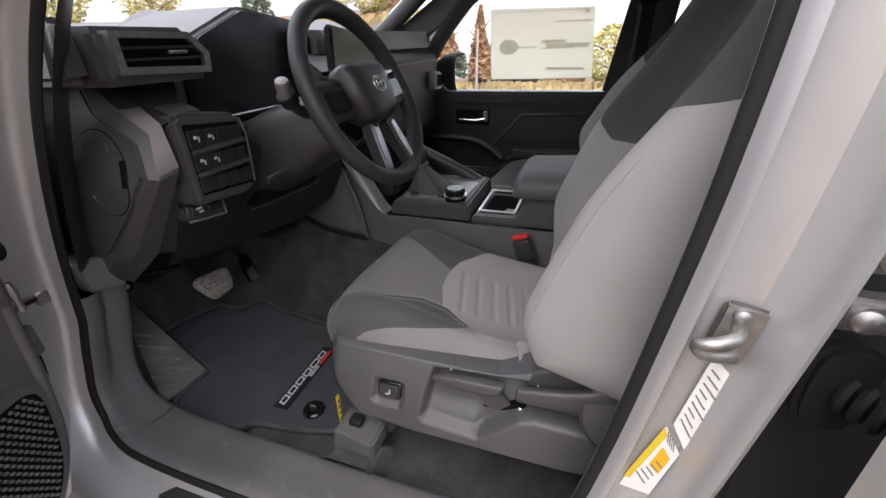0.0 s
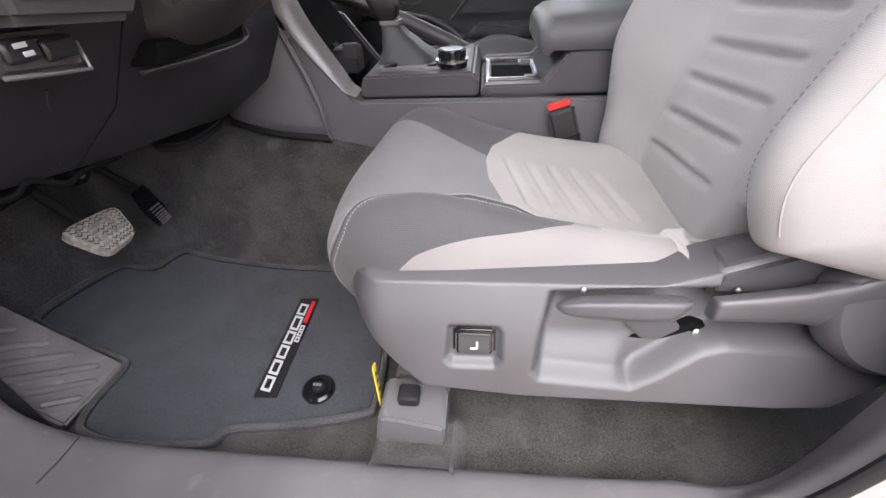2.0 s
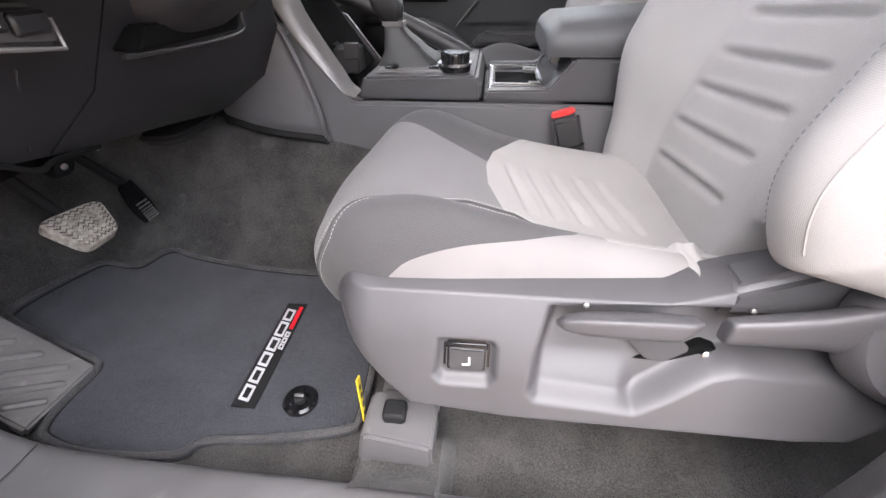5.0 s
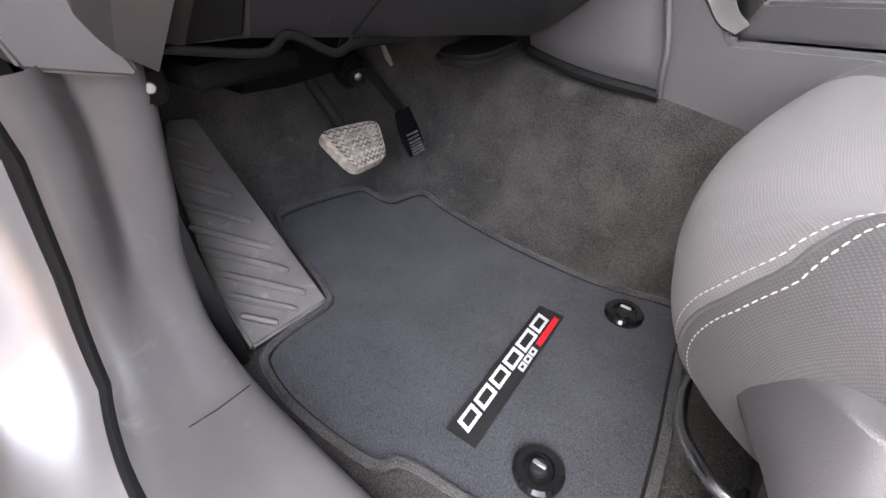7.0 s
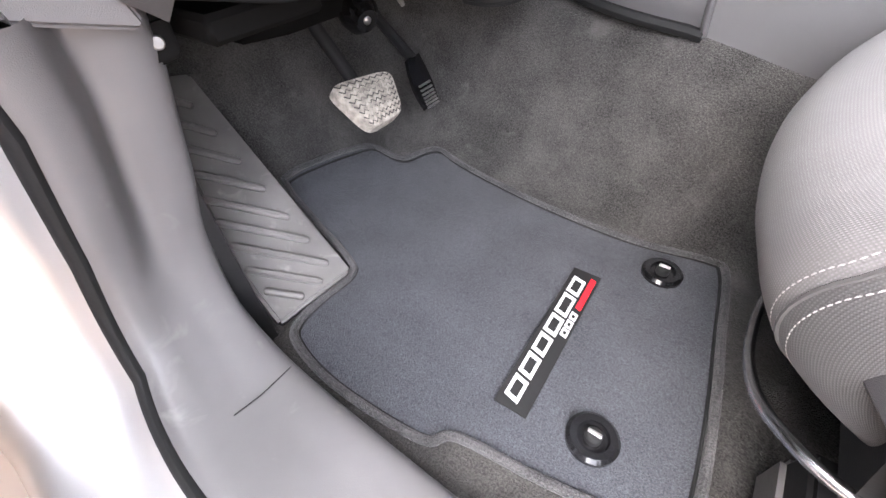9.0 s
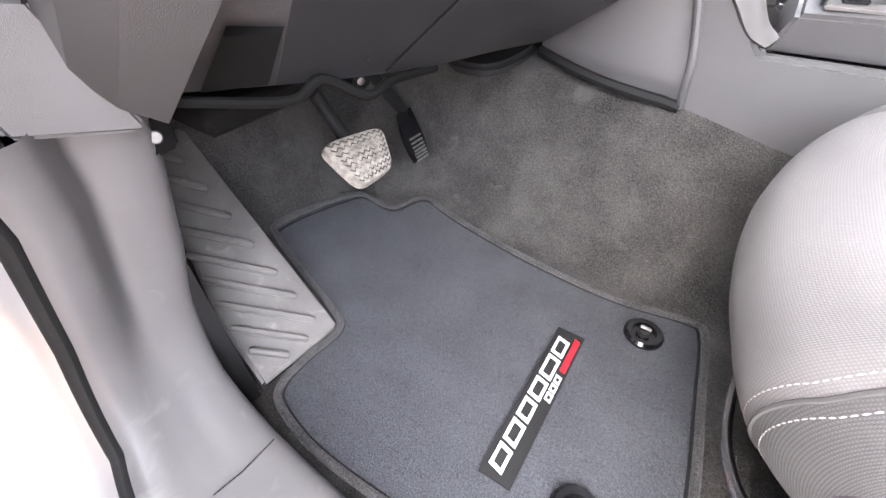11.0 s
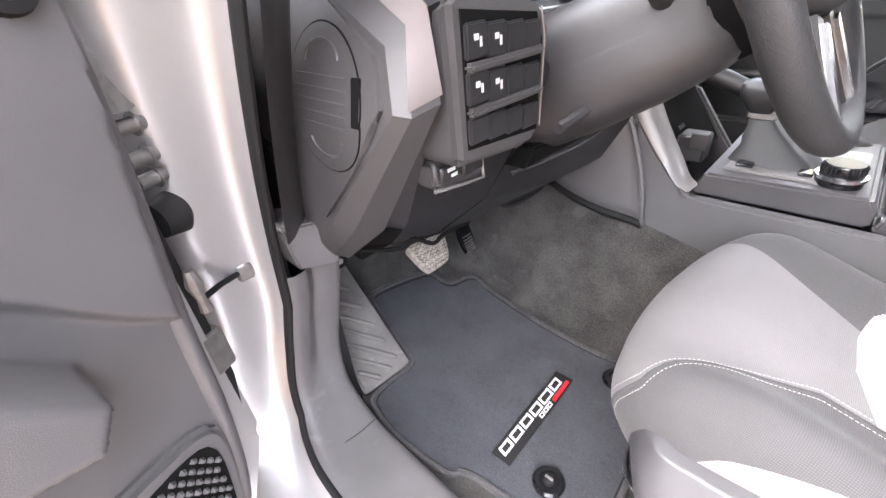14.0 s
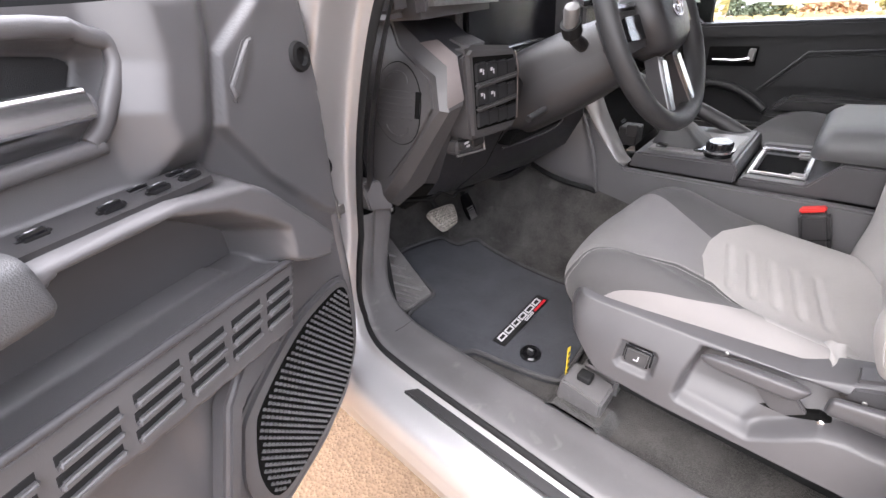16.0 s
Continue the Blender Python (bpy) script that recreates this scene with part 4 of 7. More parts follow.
        # lower legs, open in the middle
        poly = [(s * u, v) for u, v in [(0.020, -0.060), (0.046, -0.052), (0.056, -0.085), (0.066, -0.156), (0.044, -0.164), (0.026, -0.100)]]
        leg = part("lower_spoke", loft([[WC + WN * h + WR * u + WU * v for u, v in poly] for h in (-0.016, 0.006)]), DASH, wheel)
        poly = [(s * u, v) for u, v in [(0.028, -0.066), (0.044, -0.062), (0.054, -0.100), (0.061, -0.146), (0.046, -0.150), (0.034, -0.100)]]
        part("spoke_insert", loft([[WC + WN * h + WR * u + WU * v for u, v in poly] for h in (0.0, 0.011)]), CHROME, leg, "satin chrome spoke insert")


steering()


# ---------------------------------------------------------------- centre console
def console():
    con = thing("centre_console", "charcoal plastic centre console with satin trims and a padded armrest", "console")
    # side wall
    side = [(-0.372, 0.790), (-0.415, 1.010), (-0.395, 1.010), (-0.300, 0.884), (0.60, 0.884), (0.60, 0.70), (-0.30, 0.70)]
    part("side_panel", prism(side, "y", -0.160, -0.138, 0.005), FLANK, con)
    side2 = [(x, z) for x, z in side]
    part("side_panel", prism(side2, "y", 0.138, 0.160, 0.005), GREY, con)
    # front stack flank: curved leaf between the dash and the console
    def leaf(u, v):
        x0 = curve1([0, 0.3, 0.7, 1], [-0.58, -0.57, -0.52, -0.47])(v)
        x1 = curve1([0, 0.25, 0.5, 0.75, 1], [-0.362, -0.366, -0.382, -0.405, -0.435])(v)
        x = x0 + (x1 - x0) * u
        zlow = 0.845 - 0.035 * u
        y = -0.178 - 0.018 * math.sin(math.pi * min(u * 1.1, 1)) + 0.03 * (1 - u) * 0.6 - 0.004 * (1 - v)
        return (x, y - 0.012 * (1 - step(v, 0.0, 0.12)) * -1, zlow + (1.06 - zlow) * v)
    bm = grid(leaf, 24, 24)
    part("footwell_flank", bm, FLANK, con, "smooth grey leaf-shaped side panel")
    part("flank_edge", tube([leaf(1, v) for v in np.linspace(0, 1, 14)], 0.005, 8), FLANK, con)
    part("flank_foot", tube([leaf(u, 0) for u in np.linspace(0, 1, 14)], 0.009, 8), RUBBER, con)
    # bezel of the tray ahead of the lever
    edge = spline([(-0.432, 1.060), (-0.405, 1.008), (-0.372, 0.962), (-0.345, 0.930), (-0.322, 0.903), (-0.300, 0.893)], 5)
    rows = []
    for d, y in ((-0.002, -0.150), (0.0, -0.1615), (0.005, -0.1635), (0.022, -0.158), (0.040, -0.146), (0.044, -0.132)):
        rows.append([(x + 0.79 * d * g, y, z + 0.61 * d * g) for (x, z), g in zip(edge, np.linspace(1.0, 0.30, len(edge)))])
    part("tray_bezel", loft(rows, caps=False, closed=False), SATIN, con, "broad satin silver bezel", sharp=60)
    # tray floor coloured near black for the shade inside
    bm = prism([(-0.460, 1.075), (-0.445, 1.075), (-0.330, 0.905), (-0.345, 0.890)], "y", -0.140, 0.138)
    part("tray_floor", bm, SHADE_BLACK, con, "phone tray blackened in place of shade")
    for k in range(3):
        part("tray_rib", block((-0.400 + 0.026 * k, -0.045 + 0.03 * k, 0.995 - 0.034 * k), (0.012, 0.036, 0.014), 0.003, 2), SWITCH, con)
    # raised plate round the lever
    top = [(-0.300, 0.886), (-0.283, 0.927), (-0.064, 0.932), (-0.054, 0.918), (-0.054, 0.886)]
    plate = part("selector_deck", prism(top, "y", -0.140, 0.14, 0.005), GREY, con)
    part("deck_inlay", prism([(-0.262, -0.115), (-0.085, -0.115), (-0.075, 0.07), (-0.255, 0.07)], "z", 0.929, 0.9345, 0.002), SATIN, plate)
    part("deck_button", block((-0.235, -0.085, 0.937), (0.026, 0.034, 0.006), 0.002, 1), GLOSS, plate)
    part("deck_button", block((-0.150, -0.085, 0.937), (0.020, 0.030, 0.006), 0.002, 1), GLOSS, plate)
    dial = part("mode_dial", lathe([(0.030, 0.0), (0.031, 0.010), (0.027, 0.012), (0.027, 0.030), (0.024, 0.034), (0.001, 0.034)], (-0.108, -0.095, 0.932), n=32), GLOSS, con, "knurled dial")
    part("dial_ring", lathe([(0.0275, 0.010), (0.033, 0.011), (0.033, 0.016), (0.0275, 0.017)], (-0.108, -0.095, 0.932), n=32), CHROME, dial)
    bm = bmesh.new()
    for k in range(24):
        a = 2 * math.pi * k / 24
        block((-0.108 + 0.027 * math.cos(a), -0.095 + 0.027 * math.sin(a), 0.957), (0.0025, 0.0025, 0.014), 0.0006, 1, bm=bm)
    part("dial_grip", bm, GLOSS, dial)
    # shift lever, leaning forward
    rings = []
    for h, cx, cy, a, b in ((0.0, -0.200, -0.030, 0.070, 0.058), (0.012, -0.203, -0.030, 0.062, 0.050), (0.026, -0.212, -0.028, 0.046, 0.040), (0.038, -0.220, -0.026, 0.040, 0.034), (0.052, -0.230, -0.023, 0.028, 0.026), (0.066, -0.238, -0.020, 0.022, 0.020)):
        rings.append([(cx + u * (1 + 0.10 * math.sin(5 * k)), cy + v, 0.934 + h) for k, (u, v) in enumerate(ellipse(0, 0, a, b, 22, 3))])
    boot = part("lever_boot", loft(rings), LEATHER, con, "creased black leather lever boot")
    part("lever_collar", block((-0.240, -0.020, 1.006), (0.044, 0.038, 0.018), 0.005, 2), SATIN, boot)
    rings = []
    for h, a, b in ((0.0, 0.015, 0.014), (0.012, 0.022, 0.020), (0.030, 0.030, 0.025), (0.046, 0.031, 0.026), (0.058, 0.026, 0.021), (0.064, 0.014, 0.012)):
        rings.append([(-0.243 - 0.25 * h + u, -0.02 + v, 1.006 + 0.9 * h) for u, v in ellipse(0, 0, a, b, 22, 4.2)])
    part("lever_knob", loft(rings), SWITCH, con)
    # tray electrics
    bm = block((-0.330, -0.06, 0.945), (0.05, 0.05, 0.05), 0.004, 1)
    block((-0.315, -0.09, 0.965), (0.03, 0.012, 0.03), 0.002, 1, bm=bm)
    part("socket_block", bm, DASH, con)
    # passenger-side grab rail
    part("grab_rail", tube(spline([(-0.42, 0.12, 1.06), (-0.33, 0.125, 1.025), (-0.20, 0.125, 0.970), (-0.09, 0.125, 0.916), (-0.06, 0.125, 0.88)], 6), 0.019, 14), DASH, con)
    # cup holder; a near-black plate paints the shade of the well
    rim = part("cup_holder", prism([(-0.050, -0.135), (0.105, -0.135), (0.105, 0.125), (-0.050, 0.125)], "z", 0.880, 0.892, 0.003), GREY, con)
    for pts in ([(-0.030, -0.105), (0.062, -0.100)], [(-0.030, 0.075), (0.052, 0.075)]):
        part("rim_bar", block(((pts[0][0] + pts[1][0]) / 2, pts[0][1], 0.906), (0.105, 0.012, 0.012), 0.003, 1), CHROME, rim, "satin chrome rim bar")
    for x in (-0.036, 0.064):
        part("rim_bar", block((x, -0.015, 0.903), (0.012, 0.19, 0.010), 0.003, 1), CHROME, rim, "satin chrome rim bar")
    part("cup_well", prism([(-0.028, -0.095), (0.062, -0.095), (0.062, 0.07), (-0.028, 0.07)], "z", 0.893, 0.8955), SHADE_BLACK, rim)
    part("cup_tab", block((0.050, -0.08, 0.903), (0.03, 0.022, 0.012), 0.004, 2), SATIN, rim)
    part("cup_tab", block((0.050, 0.06, 0.903), (0.03, 0.022, 0.012), 0.004, 2), SATIN, rim)
    # rear box and armrest
    box = [(-0.050, 0.888), (-0.044, 0.906), (0.070, 0.908), (0.112, 0.962), (0.60, 0.965), (0.60, 0.888)]
    part("console_box", prism(box, "y", -0.143, -0.112, 0.004), GREY, con)
    part("console_box", prism(box, "y", 0.112, 0.143, 0.004), GREY, con)
    part("box_front", prism([(0.066, 0.89), (0.112, 0.962), (0.60, 0.962), (0.60, 0.89)], "y", -0.114, 0.114, 0.003), DASH, con)
    part("box_latch", block((0.083, -0.07, 0.955), (0.018, 0.03, 0.022), 0.005, 2), SATIN, con)
    rings = []
    for x, g, zt in ((0.058, 0.80, 1.000), (0.066, 0.95, 1.010), (0.085, 1.0, 1.022), (0.30, 1.0, 1.036), (0.55, 1.0, 1.042), (0.60, 0.96, 1.03)):
        rings.append([(x, y * g, 0.962 + max(0, v) * (zt - 0.962)) for y, v in
                      [(-0.135, 0.04), (-0.142, 0.35), (-0.135, 0.72), (-0.11, 0.95), (-0.06, 1.0), (0.06, 1.0), (0.11, 0.95), (0.135, 0.72), (0.142, 0.35), (0.135, 0.04)]])
    part("armrest", loft(rings), ARM, con, "padded charcoal armrest lid", sharp=55)


console()


# ---------------------------------------------------------------- seat belt buckle
def buckle():
    b = thing("seat_belt_buckle", "black seat belt buckle with a red release button", "buckle")
    turn = Euler((0, radians(-18), 0)).to_matrix()
    part("housing", block((0.116, -0.190, 0.826), (0.050, 0.028, 0.105), 0.007, 3, turn=turn), DASH, b)
    part("housing_joint", block((0.117, -0.190, 0.822), (0.0512, 0.0292, 0.0016), 0.0003, 1, turn=turn), GLOSS, b)
    part("button", block((0.0965, -0.190, 0.882), (0.042, 0.020, 0.009), 0.003, 2, turn=turn), RED, b, "red release button")
    part("stem", tube([(0.118, -0.190, 0.80), (0.14, -0.185, 0.74)], 0.014, 8), RUBBER, b)


buckle()


# ---------------------------------------------------------------- front seats
def arc_param(pts):
    p = np.array(pts)
    d = np.r_[0, np.cumsum(np.linalg.norm(np.diff(p, axis=0), axis=1))]
    return p, d


CUSH = spline([(-0.150, 0.750), (-0.205, 0.751), (-0.243, 0.775), (-0.256, 0.812), (-0.240, 0.850), (-0.184, 0.877), (-0.090, 0.870), (0.020, 0.842), (0.130, 0.824), (0.240, 0.812), (0.33, 0.812)], 8)
BACK = spline([(0.225, 0.790), (0.228, 0.840), (0.240, 0.900), (0.268, 0.985), (0.304, 1.080), (0.343, 1.170), (0.385, 1.270), (0.420, 1.360), (0.450, 1.450), (0.475, 1.520), (0.505, 1.555), (0.545, 1.55)], 8)
CLAT = spline([(0.0, 0.0), (0.060, 0.000), (0.102, 0.006), (0.134, 0.022), (0.160, 0.036), (0.182, 0.036), (0.202, 0.020), (0.214, -0.010), (0.217, -0.045), (0.207, -0.088)], 6)
BLAT = spline([(0.0, 0.0), (0.080, 0.0), (0.125, 0.010), (0.165, 0.040), (0.205, 0.085), (0.235, 0.100), (0.262, 0.085), (0.277, 0.040), (0.280, -0.02), (0.275, -0.09)], 6)


class Skin:
    """A padded skin: a centre profile (x, z) carrying a cross line (q, lift), q positive to the door."""

    sweep_back, outer, inner, foot, hem = 0.0, 1.0, 0.0, 0.0, 0.1

    def __init__(self, profile, lateral, gain, width):
        self.p, self.a = arc_param(profile)
        self.l, self.b = arc_param(lateral)
        self.gain, self.width, self.extra = gain, width, []

    def at(self, a, b):
        a = min(max(a, 0), self.a[-1])
        tuck = 0.0
        if self.foot and b > 0.11:
            # the bolster ends above the base: its lowest rows fold under it
            w, hem, end = step(b, 0.11, 0.19), self.hem, self.a[-1]
            foot = self.foot + 0.62 * (0.10 - min(0.10, np.interp(b, self.b, self.l[:, 1]))) * step(b, 0.20, 0.28)
            if a < hem:
                tuck = -0.13 * (1 - a / hem) ** 0.9 - 0.018
                a += (foot - a) * w
            else:
                up = foot + (a - hem) * (end - foot) / (end - hem)
                tuck = -0.018 * max(0.0, 1 - (up - foot) / 0.06) ** 2
                a += (up - a) * w
            tuck *= w
        x, z = (np.interp(a, self.a, self.p[:, k]) for k in (0, 1))
        e = 0.012
        x1, z1 = (np.interp(min(a + e, self.a[-1]), self.a, self.p[:, k]) for k in (0, 1))
        x0, z0 = (np.interp(max(a - e, 0), self.a, self.p[:, k]) for k in (0, 1))
        n = np.array((-(z1 - z0), x1 - x0))
        n /= np.linalg.norm(n) + 1e-9
        q, h = (np.interp(abs(b), self.b, self.l[:, k]) for k in (0, 1))
        h *= self.gain(a) if h > 0 else 1
        h += tuck + sum(f(a, b) for f in self.extra)
        if b > 0 and h > 0:
            h *= self.outer
        elif h > 0:
            h *= 1 - self.inner * step(a, 0.22, 0.42)
        x += self.sweep_back * (abs(q) / 0.22) ** 2.6 * (1 - step(a, 0.10, 0.36))
        return x + n[0] * h, math.copysign(q, b) * self.width(a), z + n[1] * h

    def arc_of_x(self, x):
        i = np.argmin(self.p[:, 0])
        return float(np.interp(x, self.p[i:, 0], self.a[i:]))

    def arc_of_z(self, z):
        return float(np.interp(z, self.p[:, 1], self.a))


def crease(ac, w, q0, q1, depth, slope=0.0):
    def f(a, b):
        if not q0 - 0.01 < b < q1 + 0.01:
            return 0.0
        t = (a - ac - slope * b) / w
        if abs(t) > 4:
            return 0.0
        win = step(b, q0 - 0.008, q0 + 0.012) * (1 - step(b, q1 - 0.012, q1 + 0.008))
        return win * depth * (-math.exp(-t * t) + 0.35 * math.exp(-(t - 2.0) ** 2))
    return f


def front_seat(yc, s):
    """s: -1 where the door is towards -y."""
    seat = thing("front_seat", "driver's seat in pale and dark grey weave on charcoal base" if s < 0 else "passenger front seat in pale and dark grey weave", "seat", "front seats")

    def out(p):
        return (p[0], yc + s * p[1], p[2])

    def low(p):
        """The passenger's cushion is slid back and set lower."""
        return out(p) if s < 0 else (p[0] + 0.11, yc + s * p[1], p[2] - 0.045)

    # ------------- cushion
    cu = Skin(CUSH, CLAT, lambda a: 0.25 + 0.75 * step(a, 0.16, 0.34), lambda a: 0.93 + 0.07 * step(a, 0.05, 0.3))
    cu.sweep_back, cu.outer, cu.inner = 0.085, 1.30, 0.75
    ax = cu.arc_of_x
    for k, x in enumerate((0.015, 0.050, 0.085, 0.120, 0.155)):
        cu.extra.append(crease(ax(x), 0.0045, -0.085, 0.055, 0.006, 0.22))
    nu, nv = (170, 110) if s < 0 else (60, 50)
    L, W = cu.a[-1], cu.b[-1]
    bm = bmesh.new()
    la, lb = bm.verts.layers.float.new("a"), bm.verts.layers.float.new("b")
    vs = []
    for i in range(nu):
        row = []
        for j in range(nv):
            a, b = L * i / (nu - 1), W * (2 * j / (nv - 1) - 1)
            v = bm.verts.new(low(cu.at(a, b)))
            v[la], v[lb] = a, b
            row.append(v)
        vs.append(row)
    for i in range(nu - 1):
        for j in range(nv - 1):
            bm.faces.new((vs[i][j], vs[i + 1][j], vs[i + 1][j + 1], vs[i][j + 1]))
    # seams, as lines in the skin's own coordinates
    SA = [0.0, 0.06, 0.12, 0.175, 0.205, 0.225, ax(-0.125), ax(-0.058), ax(0.002), ax(0.052), ax(0.10), 0.70]
    SB = [0.150, 0.162, 0.178, 0.192, 0.190, 0.178, 0.110, 0.070, 0.068, 0.108, 0.22, 0.50]
    near = curve1(SA, SB)
    side = curve1([0.16, 0.178, 0.198, 0.215, 0.240, 0.290], [ax(0.060), ax(0.046), ax(-0.005), ax(-0.055), ax(-0.115), ax(-0.175)])
    insert = curve1([-0.34, -0.245, -0.215, -0.115, -0.06, 0.0, 0.06, 0.10, 0.18, 0.36], [ax(0.085), ax(0.045), ax(0.030), ax(-0.027), ax(-0.037), ax(-0.033), ax(-0.012), ax(-0.002), ax(0.0), ax(0.0)])
    far = curve1([0.0, 0.12, 0.19, ax(-0.185), ax(-0.104), ax(-0.03), 0.9], [-0.17, -0.175, -0.170, -0.150, -0.110, -0.070, 0.0])

    f_near = lambda v: v[lb] - near(v[la])
    f_ins = lambda v: v[la] - insert(v[lb])
    f_side = lambda v: v[la] - side(max(v[lb], 0.16))
    f_far = lambda v: far(v[la]) - v[lb]
    for f in (f_near, f_ins, f_side, f_far):
        val = f
        cut_with_layers(bm, val, (la, lb))
    regions = {"front_panel": [], "side_front_panel": [], "far_panel": [], "insert": [], "side_panel": []}
    for f in bm.faces:
        a = sum(v[la] for v in f.verts) / len(f.verts)
        b = sum(v[lb] for v in f.verts) / len(f.verts)
        if b > near(a):
            key = "side_front_panel" if a < side(max(b, 0.16)) else "side_panel"
            if s < 0 and b > 0.205 and a > ax(0.150):
                continue
        elif a > insert(b):
            key = "side_panel" if b > 0.175 else "insert"
        elif b < far(a):
            key = "far_panel"
        else:
            key = "front_panel"
        regions[key].append(f)
    cushion = part("cushion", region_mesh(bm, regions["front_panel"]), FAB_M if s < 0 else FAB_D, seat, "mid grey woven front panel" if s < 0 else "dark grey woven front panel", sharp=180)
    part("side_front_panel", region_mesh(bm, regions["side_front_panel"]), FAB_D, cushion, "dark grey woven bolster panel", sharp=180)
    part("far_panel", region_mesh(bm, regions["far_panel"]), FAB_D, cushion, "dark grey woven bolster panel", sharp=180)
    part("insert", region_mesh(bm, regions["insert"]), FAB_L, cushion, "pale grey ribbed insert", sharp=180)
    part("side_panel", region_mesh(bm, regions["side_panel"]), FAB_S, cushion, "pale grey bolster panel, darkened against the side light", sharp=180)
    bm.free()
    # double stitched seam
    def stitches(skin, line, pitch=0.0048, r=0.0006, lift=0.0012):
        sb = bmesh.new()
        pts = [np.array(out(np.array(skin.at(a, b)))) for a, b in line]
        d = np.r_[0, np.cumsum([np.linalg.norm(q - p) for p, q in zip(pts, pts[1:])])]
        P = np.array(pts)
        at = lambda t: Vector([np.interp(t, d, P[:, k]) for k in range(3)])
        k = 0.0
        while k < d[-1] - pitch:
            p, q = at(k), at(k + pitch * 0.68)
            tube([p, (p + q) / 2 + Vector((0, 0, 0.0003)), q], [r * 0.5, r, r * 0.5], 5, bm=sb)
            k += pitch
        return sb

    if s < 0:
        for off in (-0.008, 0.008):
            line = [(a, near(a) + off) for a in np.linspace(0.085, ax(0.050), 60)]
            part("seam_stitching", stitches(cu, line), THREAD, cushion, "white seam stitching")
        part("seam_fold", tube([out(cu.at(a, near(a))) for a in np.linspace(0.06, ax(0.052), 50)], 0.0016, 6), FAB_D, cushion)
        part("seam_stitching", stitches(cu, [(insert(b), b) for b in np.linspace(-0.24, -0.07, 20)], 0.006, 0.0006), THREAD, cushion)

    # ------------- backrest
    bk = Skin(BACK, BLAT, lambda a: 0.50 + 0.42 * step(a, 0.06, 0.20) - 0.40 * step(a, 0.34, 0.62), lambda a: 0.93 + 0.07 * step(a, 0.0, 0.10) - 0.22 * step(a, 0.45, 0.80))
    az_, bk.foot = bk.arc_of_z, 0.112
    for z in (0.872, 0.924, 0.972, 1.016, 1.062):
        bk.extra.append(crease(az_(z), 0.0050, -0.115, 0.070, 0.007, 0.10))
    bk.extra.append(lambda a, b: -0.004 * math.exp(-((abs(b) - 0.132) / 0.006) ** 2) * (1 - step(a, 0.40, 0.46)))
    L, W = bk.a[-1], bk.b[-1]
    nu, nv = (220, 110) if s < 0 else (70, 50)
    bk.hem = L * (26 if s < 0 else 8) / (nu - 1)
    bm = bmesh.new()
    la, lb = bm.verts.layers.float.new("a"), bm.verts.layers.float.new("b")
    vs = []
    for i in range(nu):
        row = []
        for j in range(nv):
            a, b = L * i / (nu - 1), W * (2 * j / (nv - 1) - 1)
            v = bm.verts.new(out(bk.at(a, b)))
            v[la], v[lb] = a, b
            row.append(v)
        vs.append(row)
    for i in range(nu - 1):
        for j in range(nv - 1):
            bm.faces.new((vs[i][j], vs[i + 1][j], vs[i + 1][j + 1], vs[i][j + 1]))
    ztop = curve1([-0.42, -0.30, -0.26, -0.20, -0.05, 0.06, 0.13, 0.20, 0.29, 0.42], [az_(1.21), az_(1.21), az_(1.145), az_(1.130), az_(1.175), az_(1.185), az_(1.195), az_(1.215), az_(1.245), az_(1.27)])
    cut_with_layers(bm, lambda v: v[la] - ztop(v[lb]), (la, lb))
    lo, hi = [], []
    for f in bm.faces:
        a = sum(v[la] for v in f.verts) / len(f.verts)
        b = sum(v[lb] for v in f.verts) / len(f.verts)
        (lo if a < ztop(b) else hi).append(f)
    back = part("backrest", region_mesh(bm, lo), FAB_L, seat, "pale grey ribbed backrest", sharp=180)
    part("shoulder_panel", region_mesh(bm, hi), FAB_D, back, "dark grey woven shoulder panel", sharp=180)
    bm.free()
    if s < 0:
        part("seam_stitching", stitches(bk, [(a, 0.246) for a in np.linspace(0.115, az_(1.19), 60)], 0.006, 0.0011), INK, back, "dark grey seam stitching")
        part("seam_fold", tube([out(bk.at(a, 0.298)) for a in np.linspace(0.115, az_(1.19), 60)], 0.0009, 6), FAB_L, back)
        part("seam_stitching", stitches(bk, [(a, 0.215) for a in np.linspace(az_(1.16), az_(1.4), 30)], 0.006, 0.0007), THREAD, back)
    # rear shell and headrest
    shell = [(0.34, 0.76), (0.34, 0.86), (0.42, 1.10), (0.50, 1.38), (0.54, 1.54), (0.57, 1.52), (0.55, 1.30), (0.48, 1.00), (0.44, 0.80)]
    y0, y1 = sorted((yc + s * 0.215, yc - s * 0.225))
    part("seat_shell", prism(shell, "y", y0, y1, 0.02, 3), GREY, seat)
    head = part("headrest", loft([[(0.515 + 0.01 * h + u, yc + v, 1.585 + 0.19 * h) for u, v in ellipse(0, 0, 0.055 * g, 0.125 * g, 28, 3)] for h, g in ((0, 0.80), (0.08, 0.96), (0.3, 1.0), (0.7, 0.98), (0.92, 0.85), (1.0, 0.6))]), RUBBER, seat, "black headrest", sharp=60)
    for v in (-0.06, 0.06):
        part("headrest_post", tube([(0.51, yc + v, 1.50), (0.515, yc + v, 1.60)], 0.006, 8), CHROME, seat)
    if s > 0:
        part("base", prism([(-0.03, 0.62), (-0.06, 0.74), (0.40, 0.78), (0.42, 0.64)], "y", yc - 0.21, yc + 0.21, 0.02), RUBBER, seat)
        return
    base(seat, yc)


